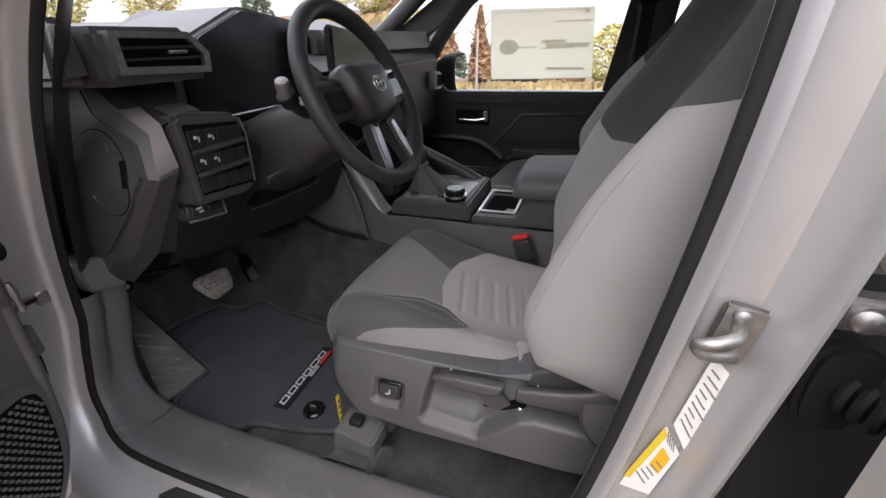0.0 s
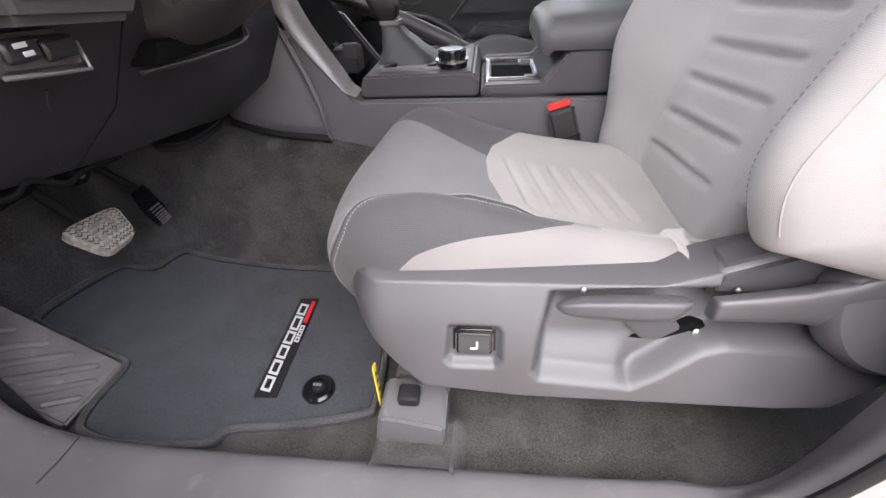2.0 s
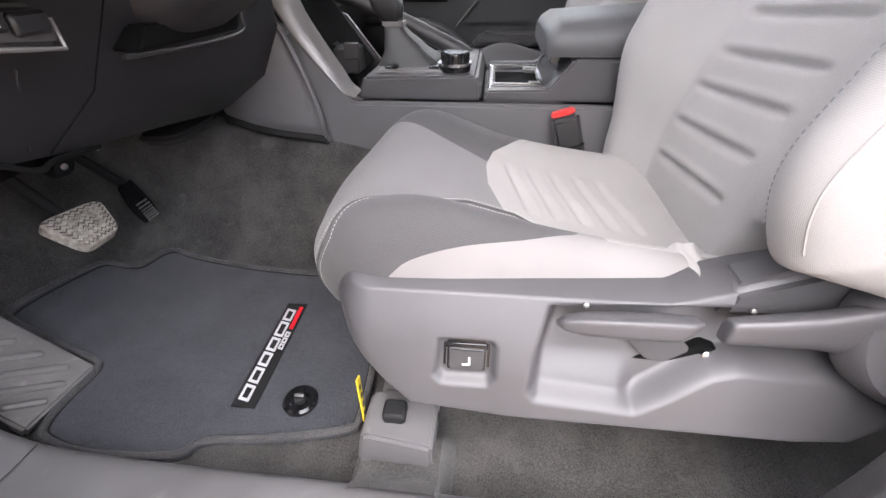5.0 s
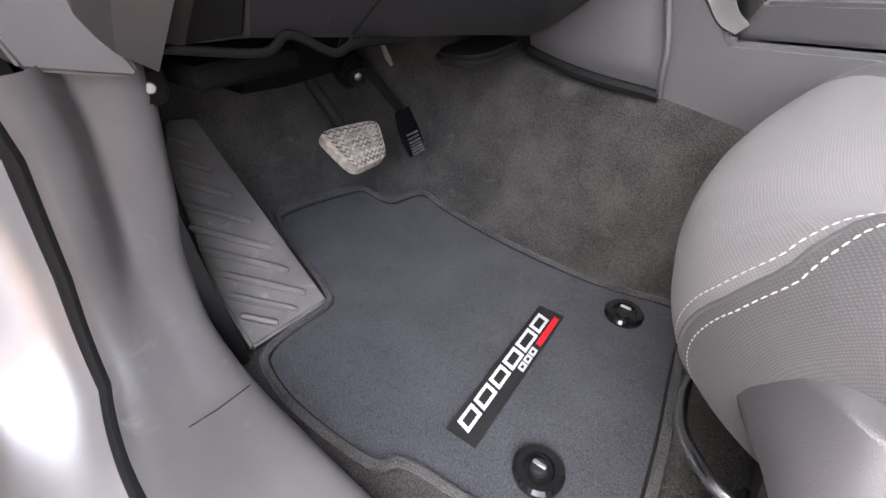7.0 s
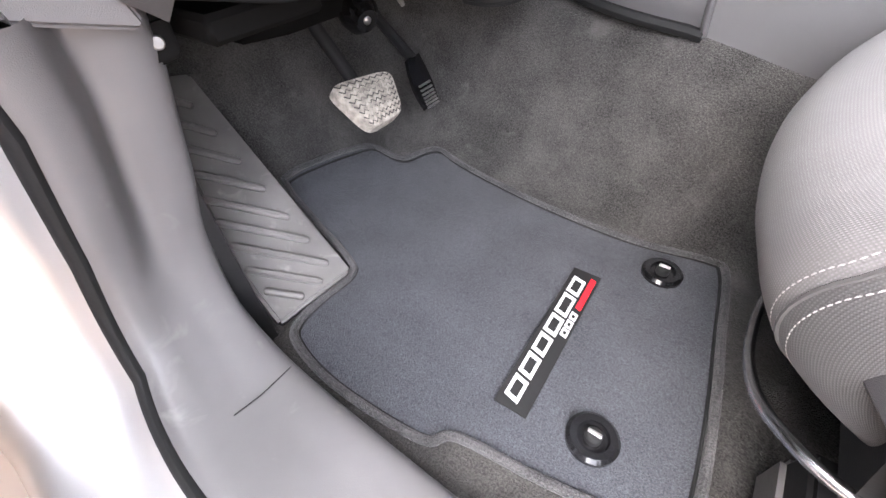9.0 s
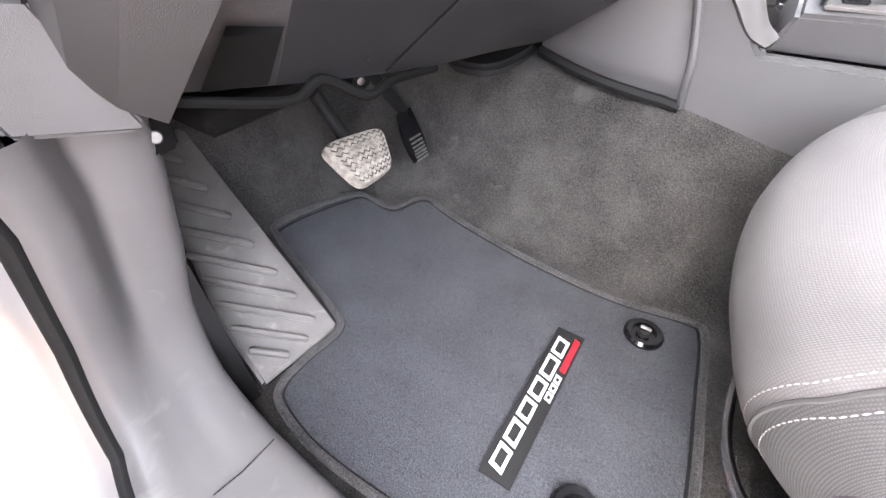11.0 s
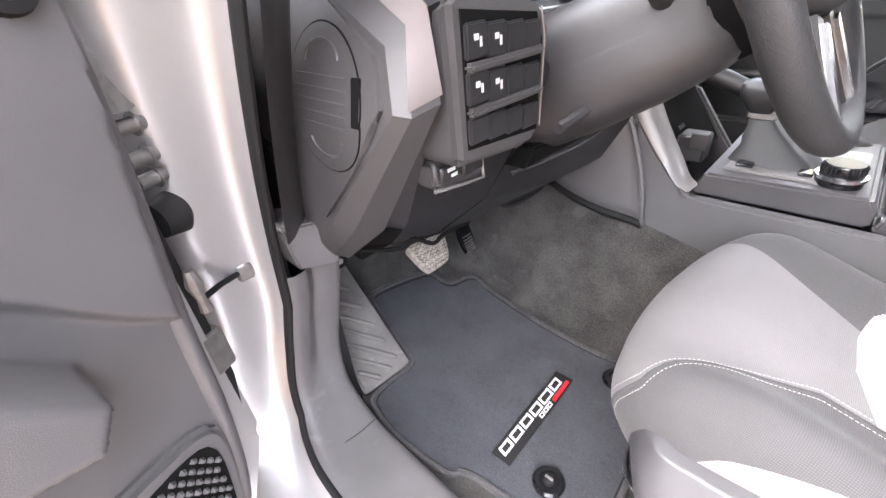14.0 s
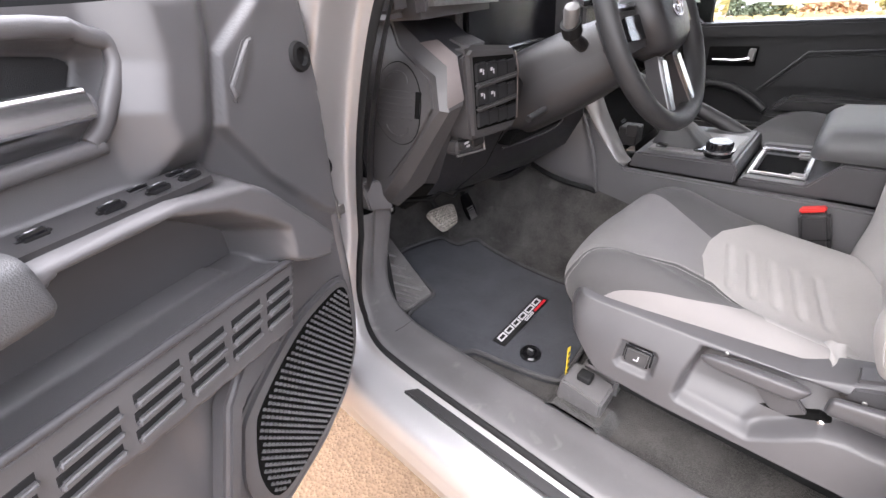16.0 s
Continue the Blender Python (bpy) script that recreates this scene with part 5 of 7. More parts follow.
def cut_with_layers(bm, f, layers):
    val = {v: f(v) for v in bm.verts}
    fresh = set()
    for e in list(bm.edges):
        a, b = e.verts
        va, vb = val[a], val[b]
        if va * vb < 0:
            t = va / (va - vb)
            if t < 0.05:
                fresh.add(a)
            elif t > 0.95:
                fresh.add(b)
            else:
                keep = [(a[l], b[l]) for l in layers]
                _, v = bmesh.utils.edge_split(e, a, t)
                for l, (p, q) in zip(layers, keep):
                    v[l] = p + (q - p) * t
                val[v] = 0.0
                fresh.add(v)
    bmesh.ops.connect_verts(bm, verts=list(fresh))


def region_mesh(bm, faces):
    made, b2 = {}, bmesh.new()
    uv = b2.loops.layers.uv.new("skin")
    la, lb = bm.verts.layers.float["a"], bm.verts.layers.float["b"]
    for f in faces:
        vs = []
        for v in f.verts:
            if v.index not in made or v not in made:
                if v not in made:
                    made[v] = b2.verts.new(v.co)
            vs.append(made[v])
        try:
            g = b2.faces.new(vs)
            for loop, v in zip(g.loops, f.verts):
                loop[uv].uv = (v[la], v[lb])
        except ValueError:
            pass
    return b2


def base(seat, yc):
    """Plastic base cover of the driver's seat with its handles, and the rails."""
    top = curve1([-0.24, -0.165, 0.02, 0.14, 0.20, 0.30, 0.42], [0.822, 0.851, 0.852, 0.852, 0.868, 0.888, 0.90])
    low = curve1([-0.24, -0.175, -0.155, -0.125, -0.10, 0.0, 0.26, 0.31, 0.36, 0.42], [0.815, 0.805, 0.790, 0.762, 0.744, 0.738, 0.738, 0.742, 0.77, 0.80])
    recess = [(0.030, 0.846), (0.42, 0.866), (0.42, 0.792), (0.32, 0.797), (0.205, 0.800), (0.180, 0.793), (0.140, 0.765), (0.117, 0.751), (0.022, 0.756), (0.014, 0.765), (0.018, 0.80)]
    button = [(-0.074, 0.812), (-0.022, 0.812), (-0.017, 0.806), (-0.017, 0.776), (-0.024, 0.769), (-0.070, 0.768), (-0.078, 0.776)]

    def skin(u, v):
        x = -0.220 + 0.640 * u
        z0, z1 = low(x), top(x)
        w = (v - 0.14) / 0.72
        if v < 0.14:
            z, dy = z0 - 0.012 * (1 - (v / 0.14) ** 2) * 0.5, 0.05 * (1 - v / 0.14) ** 1.5
        elif v > 0.86:
            t = (v - 0.86) / 0.14
            z, dy = z1 + 0.010 * math.sin(t * 1.57) - 0.004 * t, 0.045 * t ** 1.2
        else:
            z, dy = z0 + (z1 - z0) * w, 0.0
        y = -0.722 + (z - 0.725) * 0.45 + dy - 0.006 * math.sin(math.pi * min(max(w, 0), 1))
        y += 0.095 * (1 - step(x, -0.220, -0.136)) ** 1.8
        if 0 <= w <= 1:
            y += 0.028 * step(sdf(recess, x, z), -0.002, 0.013) * (1 - 0.42 * (1 - step(z, 0.760, 0.796)) * (1 - step(x, 0.10, 0.125)))
            y += 0.010 * step(sdf(button, x, z), -0.002, 0.006)
            y += 0.012 * step(x, 0.27, 0.40) * step(z, 0.74, 0.80)
        return (x, y, z)
    cover = part("base_cover", grid(skin, 220, 80), GREY, seat, "charcoal plastic seat base cover", sharp=180)
    sw = lambda x, z, d: (x, -0.722 + (z - 0.725) * 0.45 - 0.004 - d, z)
    rock = Euler((radians(-24), 0, 0)).to_matrix()
    part("switch_bezel", block(sw(-0.046, 0.794, -0.006), (0.045, 0.010, 0.031), 0.004, 3, turn=rock), GLOSS, cover)
    part("rocker_switch", block(sw(-0.046, 0.794, -0.002), (0.040, 0.010, 0.026), 0.004, 3, turn=rock), DASH, cover)
    bm = block(sw(-0.043, 0.795, 0.0036), (0.002, 0.0008, 0.008), 0.0002, 1, turn=rock)
    block(sw(-0.0465, 0.7915, 0.0036), (0.007, 0.0008, 0.002), 0.0002, 1, turn=rock, bm=bm)
    part("switch_mark", bm, WHITE, cover, "white pictogram")
    # height lever: a long tapering paddle on a short arm
    rings = []
    for t, h, d in ((0.0, 0.002, 0.004), (0.06, 0.007, 0.009), (0.2, 0.0110, 0.012), (0.5, 0.0130, 0.014), (0.9, 0.0135, 0.014), (0.97, 0.0125, 0.012), (1.0, 0.010, 0.008)):
        c = Vector((0.035, -0.682, 0.841)).lerp(Vector((0.152, -0.682, 0.844)), t)
        rings.append([c + Vector((0.5 * u * t ** 3, v - 0.002, u - 0.4 * v)) for u, v in ellipse(0, 0, h, d, 18, 3.6)])
    lever = part("height_lever", loft(rings), GREY, cover, "charcoal plastic height lever", sharp=60)
    part("lever_arm", prism([(0.086, 0.836), (0.140, 0.838), (0.165, 0.806), (0.146, 0.788), (0.128, 0.790), (0.106, 0.814)], "y", -0.676, -0.668, 0.002), GREY, lever)
    rings = []
    for t, h, d in ((0.0, 0.010, 0.006), (0.03, 0.014, 0.010), (0.25, 0.0165, 0.012), (0.5, 0.020, 0.013), (0.75, 0.028, 0.014), (1.0, 0.045, 0.014)):
        c = Vector((0.174, -0.686, 0.848)).lerp(Vector((0.315, -0.684, 0.862)), t)
        rings.append([c + Vector((0.0, v - 0.002, u - 0.4 * v)) for u, v in ellipse(0, 0, h, d, 18, 3)])
    part("recline_lever", loft(rings), GREY, cover, "charcoal plastic recline lever", sharp=60)
    part("recliner_cover", lathe([(0.065, -0.02), (0.065, 0.0), (0.058, 0.010), (0.02, 0.014), (0.0005, 0.014)], (0.330, -0.694, 0.858), (0, -1, 0.35), 36), GREY, cover)
    # black plate paints the shade in the lever's opening
    part("arm_slot", prism([(0.103, 0.774), (0.116, 0.789), (0.150, 0.800), (0.176, 0.812), (0.190, 0.808), (0.180, 0.796), (0.150, 0.783), (0.122, 0.768)], "y", -0.672, -0.655, 0.001), SHADE_BLACK, cover, "black plate in place of the shade in the lever opening")
    part("pivot", lathe([(0.004, 0.0), (0.004, 0.005), (0.0005, 0.006)], (0.180, -0.672, 0.802), (0, -1, 0.3), 12), CHROME, cover)
    for x, z in ((0.062, 0.850), (0.205, 0.855)):
        part("fastener", lathe([(0.0026, 0.0), (0.0026, 0.002), (0.0005, 0.0025)], (x, -0.668, z), (0, -1, 0.4), 10), ZINC, cover)
    part("rear_shelf", prism([(0.175, 0.840), (0.185, 0.872), (0.26, 0.906), (0.44, 0.93), (0.44, 0.84)], "y", -0.664, -0.618, 0.010, 3), GREY, cover)
    # loose tail of the cushion cover
    bm = grid(lambda u, v: (0.150 + 0.044 * u + 0.002 * math.sin(7 * v), -0.634 + 0.046 * v + 0.002 * math.sin(9 * u), 0.854 + 0.019 * math.sin(2.7 * u + 0.25) * (0.55 + 0.45 * v) + 0.0012 * math.sin(17 * u + 4 * v)), 22, 12)
    part("cover_fold", bm, FAB_L, seat, "pale grey tucked cover end", sharp=180)
    # frame below
    # mostly hidden block, added to keep light out from under the seat
    part("pan_lining", prism([(-0.09, 0.60), (-0.12, 0.71), (0.36, 0.71), (0.38, 0.60)], "y", -0.57, -0.262, 0.006), RUBBER, seat)
    part("seat_pan", prism([(-0.15, 0.70), (-0.17, 0.80), (0.40, 0.80), (0.42, 0.72)], "y", -0.655, -0.20, 0.01), RUBBER, seat)
    for y in (-0.605, -0.235):
        rail = part("rail", prism([(-0.155, 0.628), (-0.150, 0.676), (0.36, 0.664), (0.36, 0.612)], "y", y - 0.022, y + 0.022, 0.004), RUBBER, seat)
        part("rail_foot", block((-0.120, y - 0.006, 0.628), (0.075, 0.06, 0.05), 0.006, 2), TRIM, rail)
        part("rail_riser", prism([(-0.14, 0.67), (-0.13, 0.74), (0.34, 0.74), (0.35, 0.66)], "y", y - 0.008, y + 0.012, 0.004), RUBBER, rail)
    foot = part("rail_cover", prism([(-0.168, 0.640), (-0.160, 0.682), (-0.150, 0.686), (-0.088, 0.672), (-0.080, 0.668), (-0.080, 0.630), (-0.168, 0.628)], "y", -0.722, -0.662, 0.004), TRIM, seat, "grey plastic rail end cover")
    part("rail_clip", block((-0.126, -0.690, 0.688), (0.026, 0.024, 0.016), 0.003, 1), RUBBER, seat)
    part("warning_tag", prism([(-0.692, 0.664), (-0.684, 0.660), (-0.680, 0.735), (-0.690, 0.738)], "x", -0.166, -0.1645), YELLOW, seat, "yellow warning tag")
    for z in (0.676, 0.692, 0.708, 0.722):
        part("tag_print", block((-0.1638, -0.6865, z), (0.0006, 0.005, 0.007), 0.0001, 1), SWITCH, seat)
    bar = spline([(-0.165, -0.28, 0.69), (-0.20, -0.40, 0.655), (-0.213, -0.50, 0.672), (-0.212, -0.575, 0.700), (-0.198, -0.622, 0.726), (-0.17, -0.645, 0.735), (-0.10, -0.66, 0.735)], 6)
    part("slide_bar", tube([(x + 0.012, y, z) for x, y, z in bar], 0.0046, 10), CHROME, seat, "bright steel slide bar")


front_seat(-0.435, -1)
# the passenger's backrest leans further back
PLACED.append(TURNED @ Matrix(((1, 0, 0.20, -0.174), (0, 1, 0, 0), (0, 0, 1, 0), (0, 0, 0, 1))))
front_seat(0.435, 1)
PLACED.pop()


# ---------------------------------------------------------------- floor mat, pedals, foot rest
def floor_mat():
    mat = thing("floor_mat", "dark blue-black carpet floor mat with a bound edge", "floor mat")
    outline = spline([(-0.828, -0.533), (-0.822, -0.470), (-0.806, -0.395), (-0.790, -0.374), (-0.750, -0.372), (-0.728, -0.360), (-0.716, -0.318), (-0.696, -0.302), (-0.655, -0.314), (-0.580, -0.330),
                      (-0.463, -0.346), (-0.336, -0.350), (-0.245, -0.334), (-0.222, -0.348), (-0.208, -0.45), (-0.195, -0.55), (-0.190, -0.645), (-0.205, -0.668), (-0.300, -0.690), (-0.385, -0.703), (-0.412, -0.724), (-0.520, -0.732),
                      (-0.590, -0.722), (-0.612, -0.704), (-0.616, -0.660), (-0.614, -0.612), (-0.640, -0.592), (-0.735, -0.566), (-0.812, -0.546)], 5, closed=True)
    outline = [tuple(p) for p in outline]
    lift = curve1([-0.86, -0.80, -0.72, -0.64, 0.0], [0.650, 0.616, 0.603, 0.600, 0.600])

    def z_at(x, y):
        return lift(x) + 0.0025 * noise.noise((x * 6, y * 6, 3))
    # top as a clipped fine grid
    rings = []
    cx, cy = -0.45, -0.53
    for f in np.linspace(1, 0.04, 26):
        rings.append([(cx + (x - cx) * f, cy + (y - cy) * f, 0) for x, y in outline])
    rings = [[(x, y, z_at(x, y)) for x, y, _ in r] for r in rings]
    bm = loft([[(x, y, z - 0.012) for x, y, z in rings[0]]] + rings)
    part("mat_carpet", bm, MATPILE, mat, sharp=70)
    edge = [(x, y, z_at(x, y) + 0.001) for x, y in outline]
    part("bound_edge", tube([(x, y, z + 0.002) for x, y, z in edge], 0.0050, 8, closed=True), BINDING, mat, "grey bound edge")
    seam = [(cx + (x - cx) * 0.978, cy + (y - cy) * 0.978) for x, y in outline]
    part("edge_seam", tube([(x, y, z_at(x, y) + 0.0005) for x, y in seam], 0.0022, 6, closed=True), RUBBER, mat, "dark seam inside the bound edge")
    # badge strip with plain bars in place of the maker's lettering
    a, b = np.array((-0.357, -0.652)), np.array((-0.363, -0.441))
    d = (b - a) / np.linalg.norm(b - a)
    w = np.array((d[1], -d[0]))
    ln = np.linalg.norm(b - a)

    def on(s, t, h):
        p = a + d * s + w * t
        return (p[0], p[1], 0.6035 + h)

    def strip(name, s0, s1, t0, t1, h, m, parent, slant=0.0, label=""):
        q = [(s0, t0), (s1, t0), (s1 + slant, t1), (s0 + slant, t1)]
        bm = loft([[on(s, t, 0) for s, t in q], [on(s, t, h) for s, t in q]])
        return part(name, bm, m, parent, label)
    badge = strip("badge", 0.0, ln, -0.0175, 0.0175, 0.0016, RUBBER, mat, label="black badge strip with silver and red bars")
    def box_mark(name, s0, s1, t0, t1, th, lean):
        """A plain hollow block in the place of a letter."""
        strip(name, s0, s0 + th * 1.3, t0, t1, 0.0026, WHITE, badge, lean)
        strip(name, s1 - th * 1.3, s1, t0, t1, 0.0026, WHITE, badge, lean)
        strip(name, s0 + th * 1.3, s1 - th * 1.3, t0, t0 + th, 0.0026, WHITE, badge, lean * th / (t1 - t0))
        f = 1 - th / (t1 - t0)
        strip(name, s0 + th * 1.3 + lean * f, s1 - th * 1.3 + lean * f, t1 - th, t1, 0.0026, WHITE, badge, lean * (1 - f))
    k = 0.012
    for wd in (0.026, 0.027, 0.026, 0.027, 0.032, 0.027):
        box_mark("letter_bar", k, k + wd, -0.0120, 0.0042, 0.0034, -0.004)
        k += wd + 0.004
    for q in (0.106, 0.119, 0.132):
        box_mark("small_bar", q, q + 0.011, 0.0065, 0.0145, 0.0022, -0.002)
    strip("red_bar", 0.150, 0.203, 0.0075, 0.0145, 0.0026, REDINK, badge, -0.002, "red bar")
    for x, y in ((-0.281, -0.632), (-0.287, -0.388)):
        ring = part("mat_hook", lathe([(0.0245, -0.002), (0.0245, 0.003), (0.021, 0.0065), (0.015, 0.006), (0.0135, 0.0015), (0.001, 0.0015)], (x, y, 0.602), n=32), GLOSS, mat, "glossy black mat fixing")
        part("hook_knob", lathe([(0.008, 0.0), (0.008, 0.009), (0.006, 0.011), (0.0005, 0.011)], (x, y, 0.602), n=20), RUBBER, ring)
        part("hook_slot", block((x, y, 0.6145), (0.013, 0.004, 0.003), 0.0008, 1), ZINC, ring)


floor_mat()


def pedals():
    br = thing("brake_pedal", "worn ribbed rubber brake pedal on a black arm", "pedal")
    tl, tr, rb, lb = (Vector(p) for p in ((-0.732, -0.492, 0.783), (-0.722, -0.378, 0.770), (-0.684, -0.402, 0.722), (-0.674, -0.478, 0.730)))
    n = (tr - tl).cross(lb - tl).normalized()
    if n.x < 0:
        n = -n

    def q(u, v, h):
        return tl.lerp(tr, u).lerp(lb.lerp(rb, u), v) + n * (h + 0.004 * math.sin(math.pi * u) * math.sin(math.pi * v))
    rim = ellipse(0.5, 0.5, 0.5, 0.5, 32, 5)
    rings = [[q(u, v, -0.014) for u, v in rim], [q(u, v, 0.0) for u, v in rim], [q(0.5 + (u - 0.5) * 0.95, 0.5 + (v - 0.5) * 0.95, 0.003) for u, v in rim], [q(0.5 + (u - 0.5) * 0.4, 0.5 + (v - 0.5) * 0.4, 0.004) for u, v in rim]]
    pad = part("pad", loft(rings), PEDAL, br, "pale worn rubber pad with dark chevron grooves")
    bm = bmesh.new()
    for j in range(8):
        v = 0.10 + 0.112 * j
        tube([q(0.06 + 0.055 * i, v + (0.030 if i % 2 else -0.030), 0.0030) for i in range(17)], 0.0011, 5, bm=bm)
    part("tread", bm, PADBASE, pad)
    part("arm", tube([q(0.45, 0.3, -0.012), (-0.79, -0.44, 0.83), (-0.83, -0.44, 0.93), (-0.83, -0.44, 1.02)], 0.010, 10), RUBBER, br)
    ac = thing("accelerator_pedal", "narrow ribbed black accelerator pedal", "pedal")
    path = [(-0.766, -0.277, 0.746), (-0.745, -0.288, 0.722), (-0.722, -0.300, 0.702), (-0.703, -0.312, 0.690)]
    P = spline(path, 4)
    rings = []
    for k, p in enumerate(P):
        w = 0.017 + 0.007 * math.sin(math.pi * k / (len(P) - 1))
        rings.append([Vector(p) + Vector((0.006, 1, 0.0)) * u + Vector((0.72, 0, 0.69)) * v for u, v in ellipse(0, 0, w, 0.006, 16, 4)])
    pad = part("pad", loft(rings), GLOSS, ac)
    bm = bmesh.new()
    for k in range(7):
        p = Vector(P[-1 - k]) + Vector((0.72, 0, 0.69)) * 0.0065
        u = 0.5
        block(p, (0.004, 0.030, 0.003), 0.001, 1, bm=bm)
    part("ribs", bm, SATIN, pad)
    part("arm", tube([(-0.764, -0.278, 0.744), (-0.84, -0.275, 0.80), (-0.90, -0.30, 0.95)], 0.009, 8), RUBBER, ac)


pedals()


def foot_rest():
    fr = thing("foot_rest", "grey ribbed plastic foot rest plate", "foot rest")
    o, along, across = Vector((-0.628, -0.722, 0.606)), Vector((-0.8246, 0.0165, 0.5655)), Vector((0.02, 0.9998, 0.0))
    n = Vector((0.5654, -0.0113, 0.8248))

    def on(w, u, h=0.0):
        return o + across * w + along * u + n * h
    poly = [(0.004, -0.002), (0.116, -0.006), (0.139, 0.335), (0.102, 0.345), (0.072, 0.290), (0.012, 0.080)]
    bm = loft([[on(w, u, -0.02) for w, u in poly], [on(w, u, 0.004) for w, u in poly]])
    bmesh.ops.bevel(bm, geom=list(bm.edges), offset=0.004, segments=2, affect="EDGES", clamp_overlap=True)
    plate = part("plate", bm, PLATE, fr)
    left = curve1([0.04, 0.08, 0.18, 0.31], [0.017, 0.018, 0.036, 0.088])
    for k in range(9):
        u0 = 0.041 + 0.0340 * k
        w0, w1 = left(u0), 0.096 + 0.06 * max(0.0, u0 - 0.08)
        u1 = u0 - 1.2 * (w1 - w0)
        if u1 < 0.006:
            w1, u1 = w0 + (u0 - 0.006) / 1.2, 0.006
        a, b = on(w0, u0, 0.0060), on(w1, u1, 0.0060)
        part("rib", tube([a, a.lerp(b, 0.06), a.lerp(b, 0.94), b], [0.003, 0.0050, 0.0050, 0.003], 8), PLATE, plate)


foot_rest()


# ---------------------------------------------------------------- driver's door, standing open
DO, DD, DN = Vector((-0.475, -0.905, 0)), Vector((0.376, -0.927, 0)), Vector((0.927, 0.376, 0))


def dpt(s, z, h=0.0):
    p = DO + DD * s + DN * h
    return Vector((p.x, p.y, z))


def dprism(poly, h0, h1, bevel=0.003, seg=2, taper=1.0, bm=None):
    b2 = prism(poly, "z", h0, h1, bevel, seg, taper=taper)
    for v in b2.verts:
        v.co = dpt(v.co.x, v.co.y, v.co.z)
    return merge(bm, b2)


BAND = [(0.098, 1.062), (0.137, 1.109), (0.187, 1.168), (0.210, 1.183), (0.290, 1.200), (0.384, 1.204), (1.02, 1.214), (1.02, 1.150), (0.432, 1.160),
        (0.384, 1.183), (0.300, 1.180), (0.248, 1.159), (0.206, 1.127), (0.186, 1.108), (0.192, 1.068), (0.168, 1.050), (0.120, 1.030)]
WELL = [(0.192, 1.066), (0.190, 1.108), (0.206, 1.125), (0.248, 1.156), (0.300, 1.176), (0.384, 1.178), (0.436, 1.156), (1.0, 1.146), (1.0, 1.10), (0.470, 1.090), (0.266, 1.070)]
BAR = [(0.165, 1.060), (0.266, 1.072), (0.470, 1.091), (1.02, 1.130), (1.02, 1.015), (0.450, 1.012), (0.400, 0.998), (0.300, 0.984), (0.205, 0.972)]
SAIL = [(-0.02, 1.36), (0.024, 1.040), (0.060, 1.072), (0.133, 1.152), (0.176, 1.225), (0.150, 1.294), (0.078, 1.338), (0.060, 1.36)]
SHOULDER = [(0.150, 1.36), (0.165, 1.300), (0.196, 1.230), (0.215, 1.212), (0.262, 1.212), (0.262, 1.262), (0.245, 1.300), (0.236, 1.36)]
BAY = [(0.300, 1.252), (0.268, 1.280), (0.252, 1.306), (0.262, 1.318), (0.32, 1.328), (1.02, 1.338), (1.02, 1.248), (0.36, 1.248)]
LEDGE = [(0.20, 1.176), (0.24, 1.196), (0.30, 1.206), (1.02, 1.224), (1.02, 1.16), (0.30, 1.16), (0.22, 1.15)]


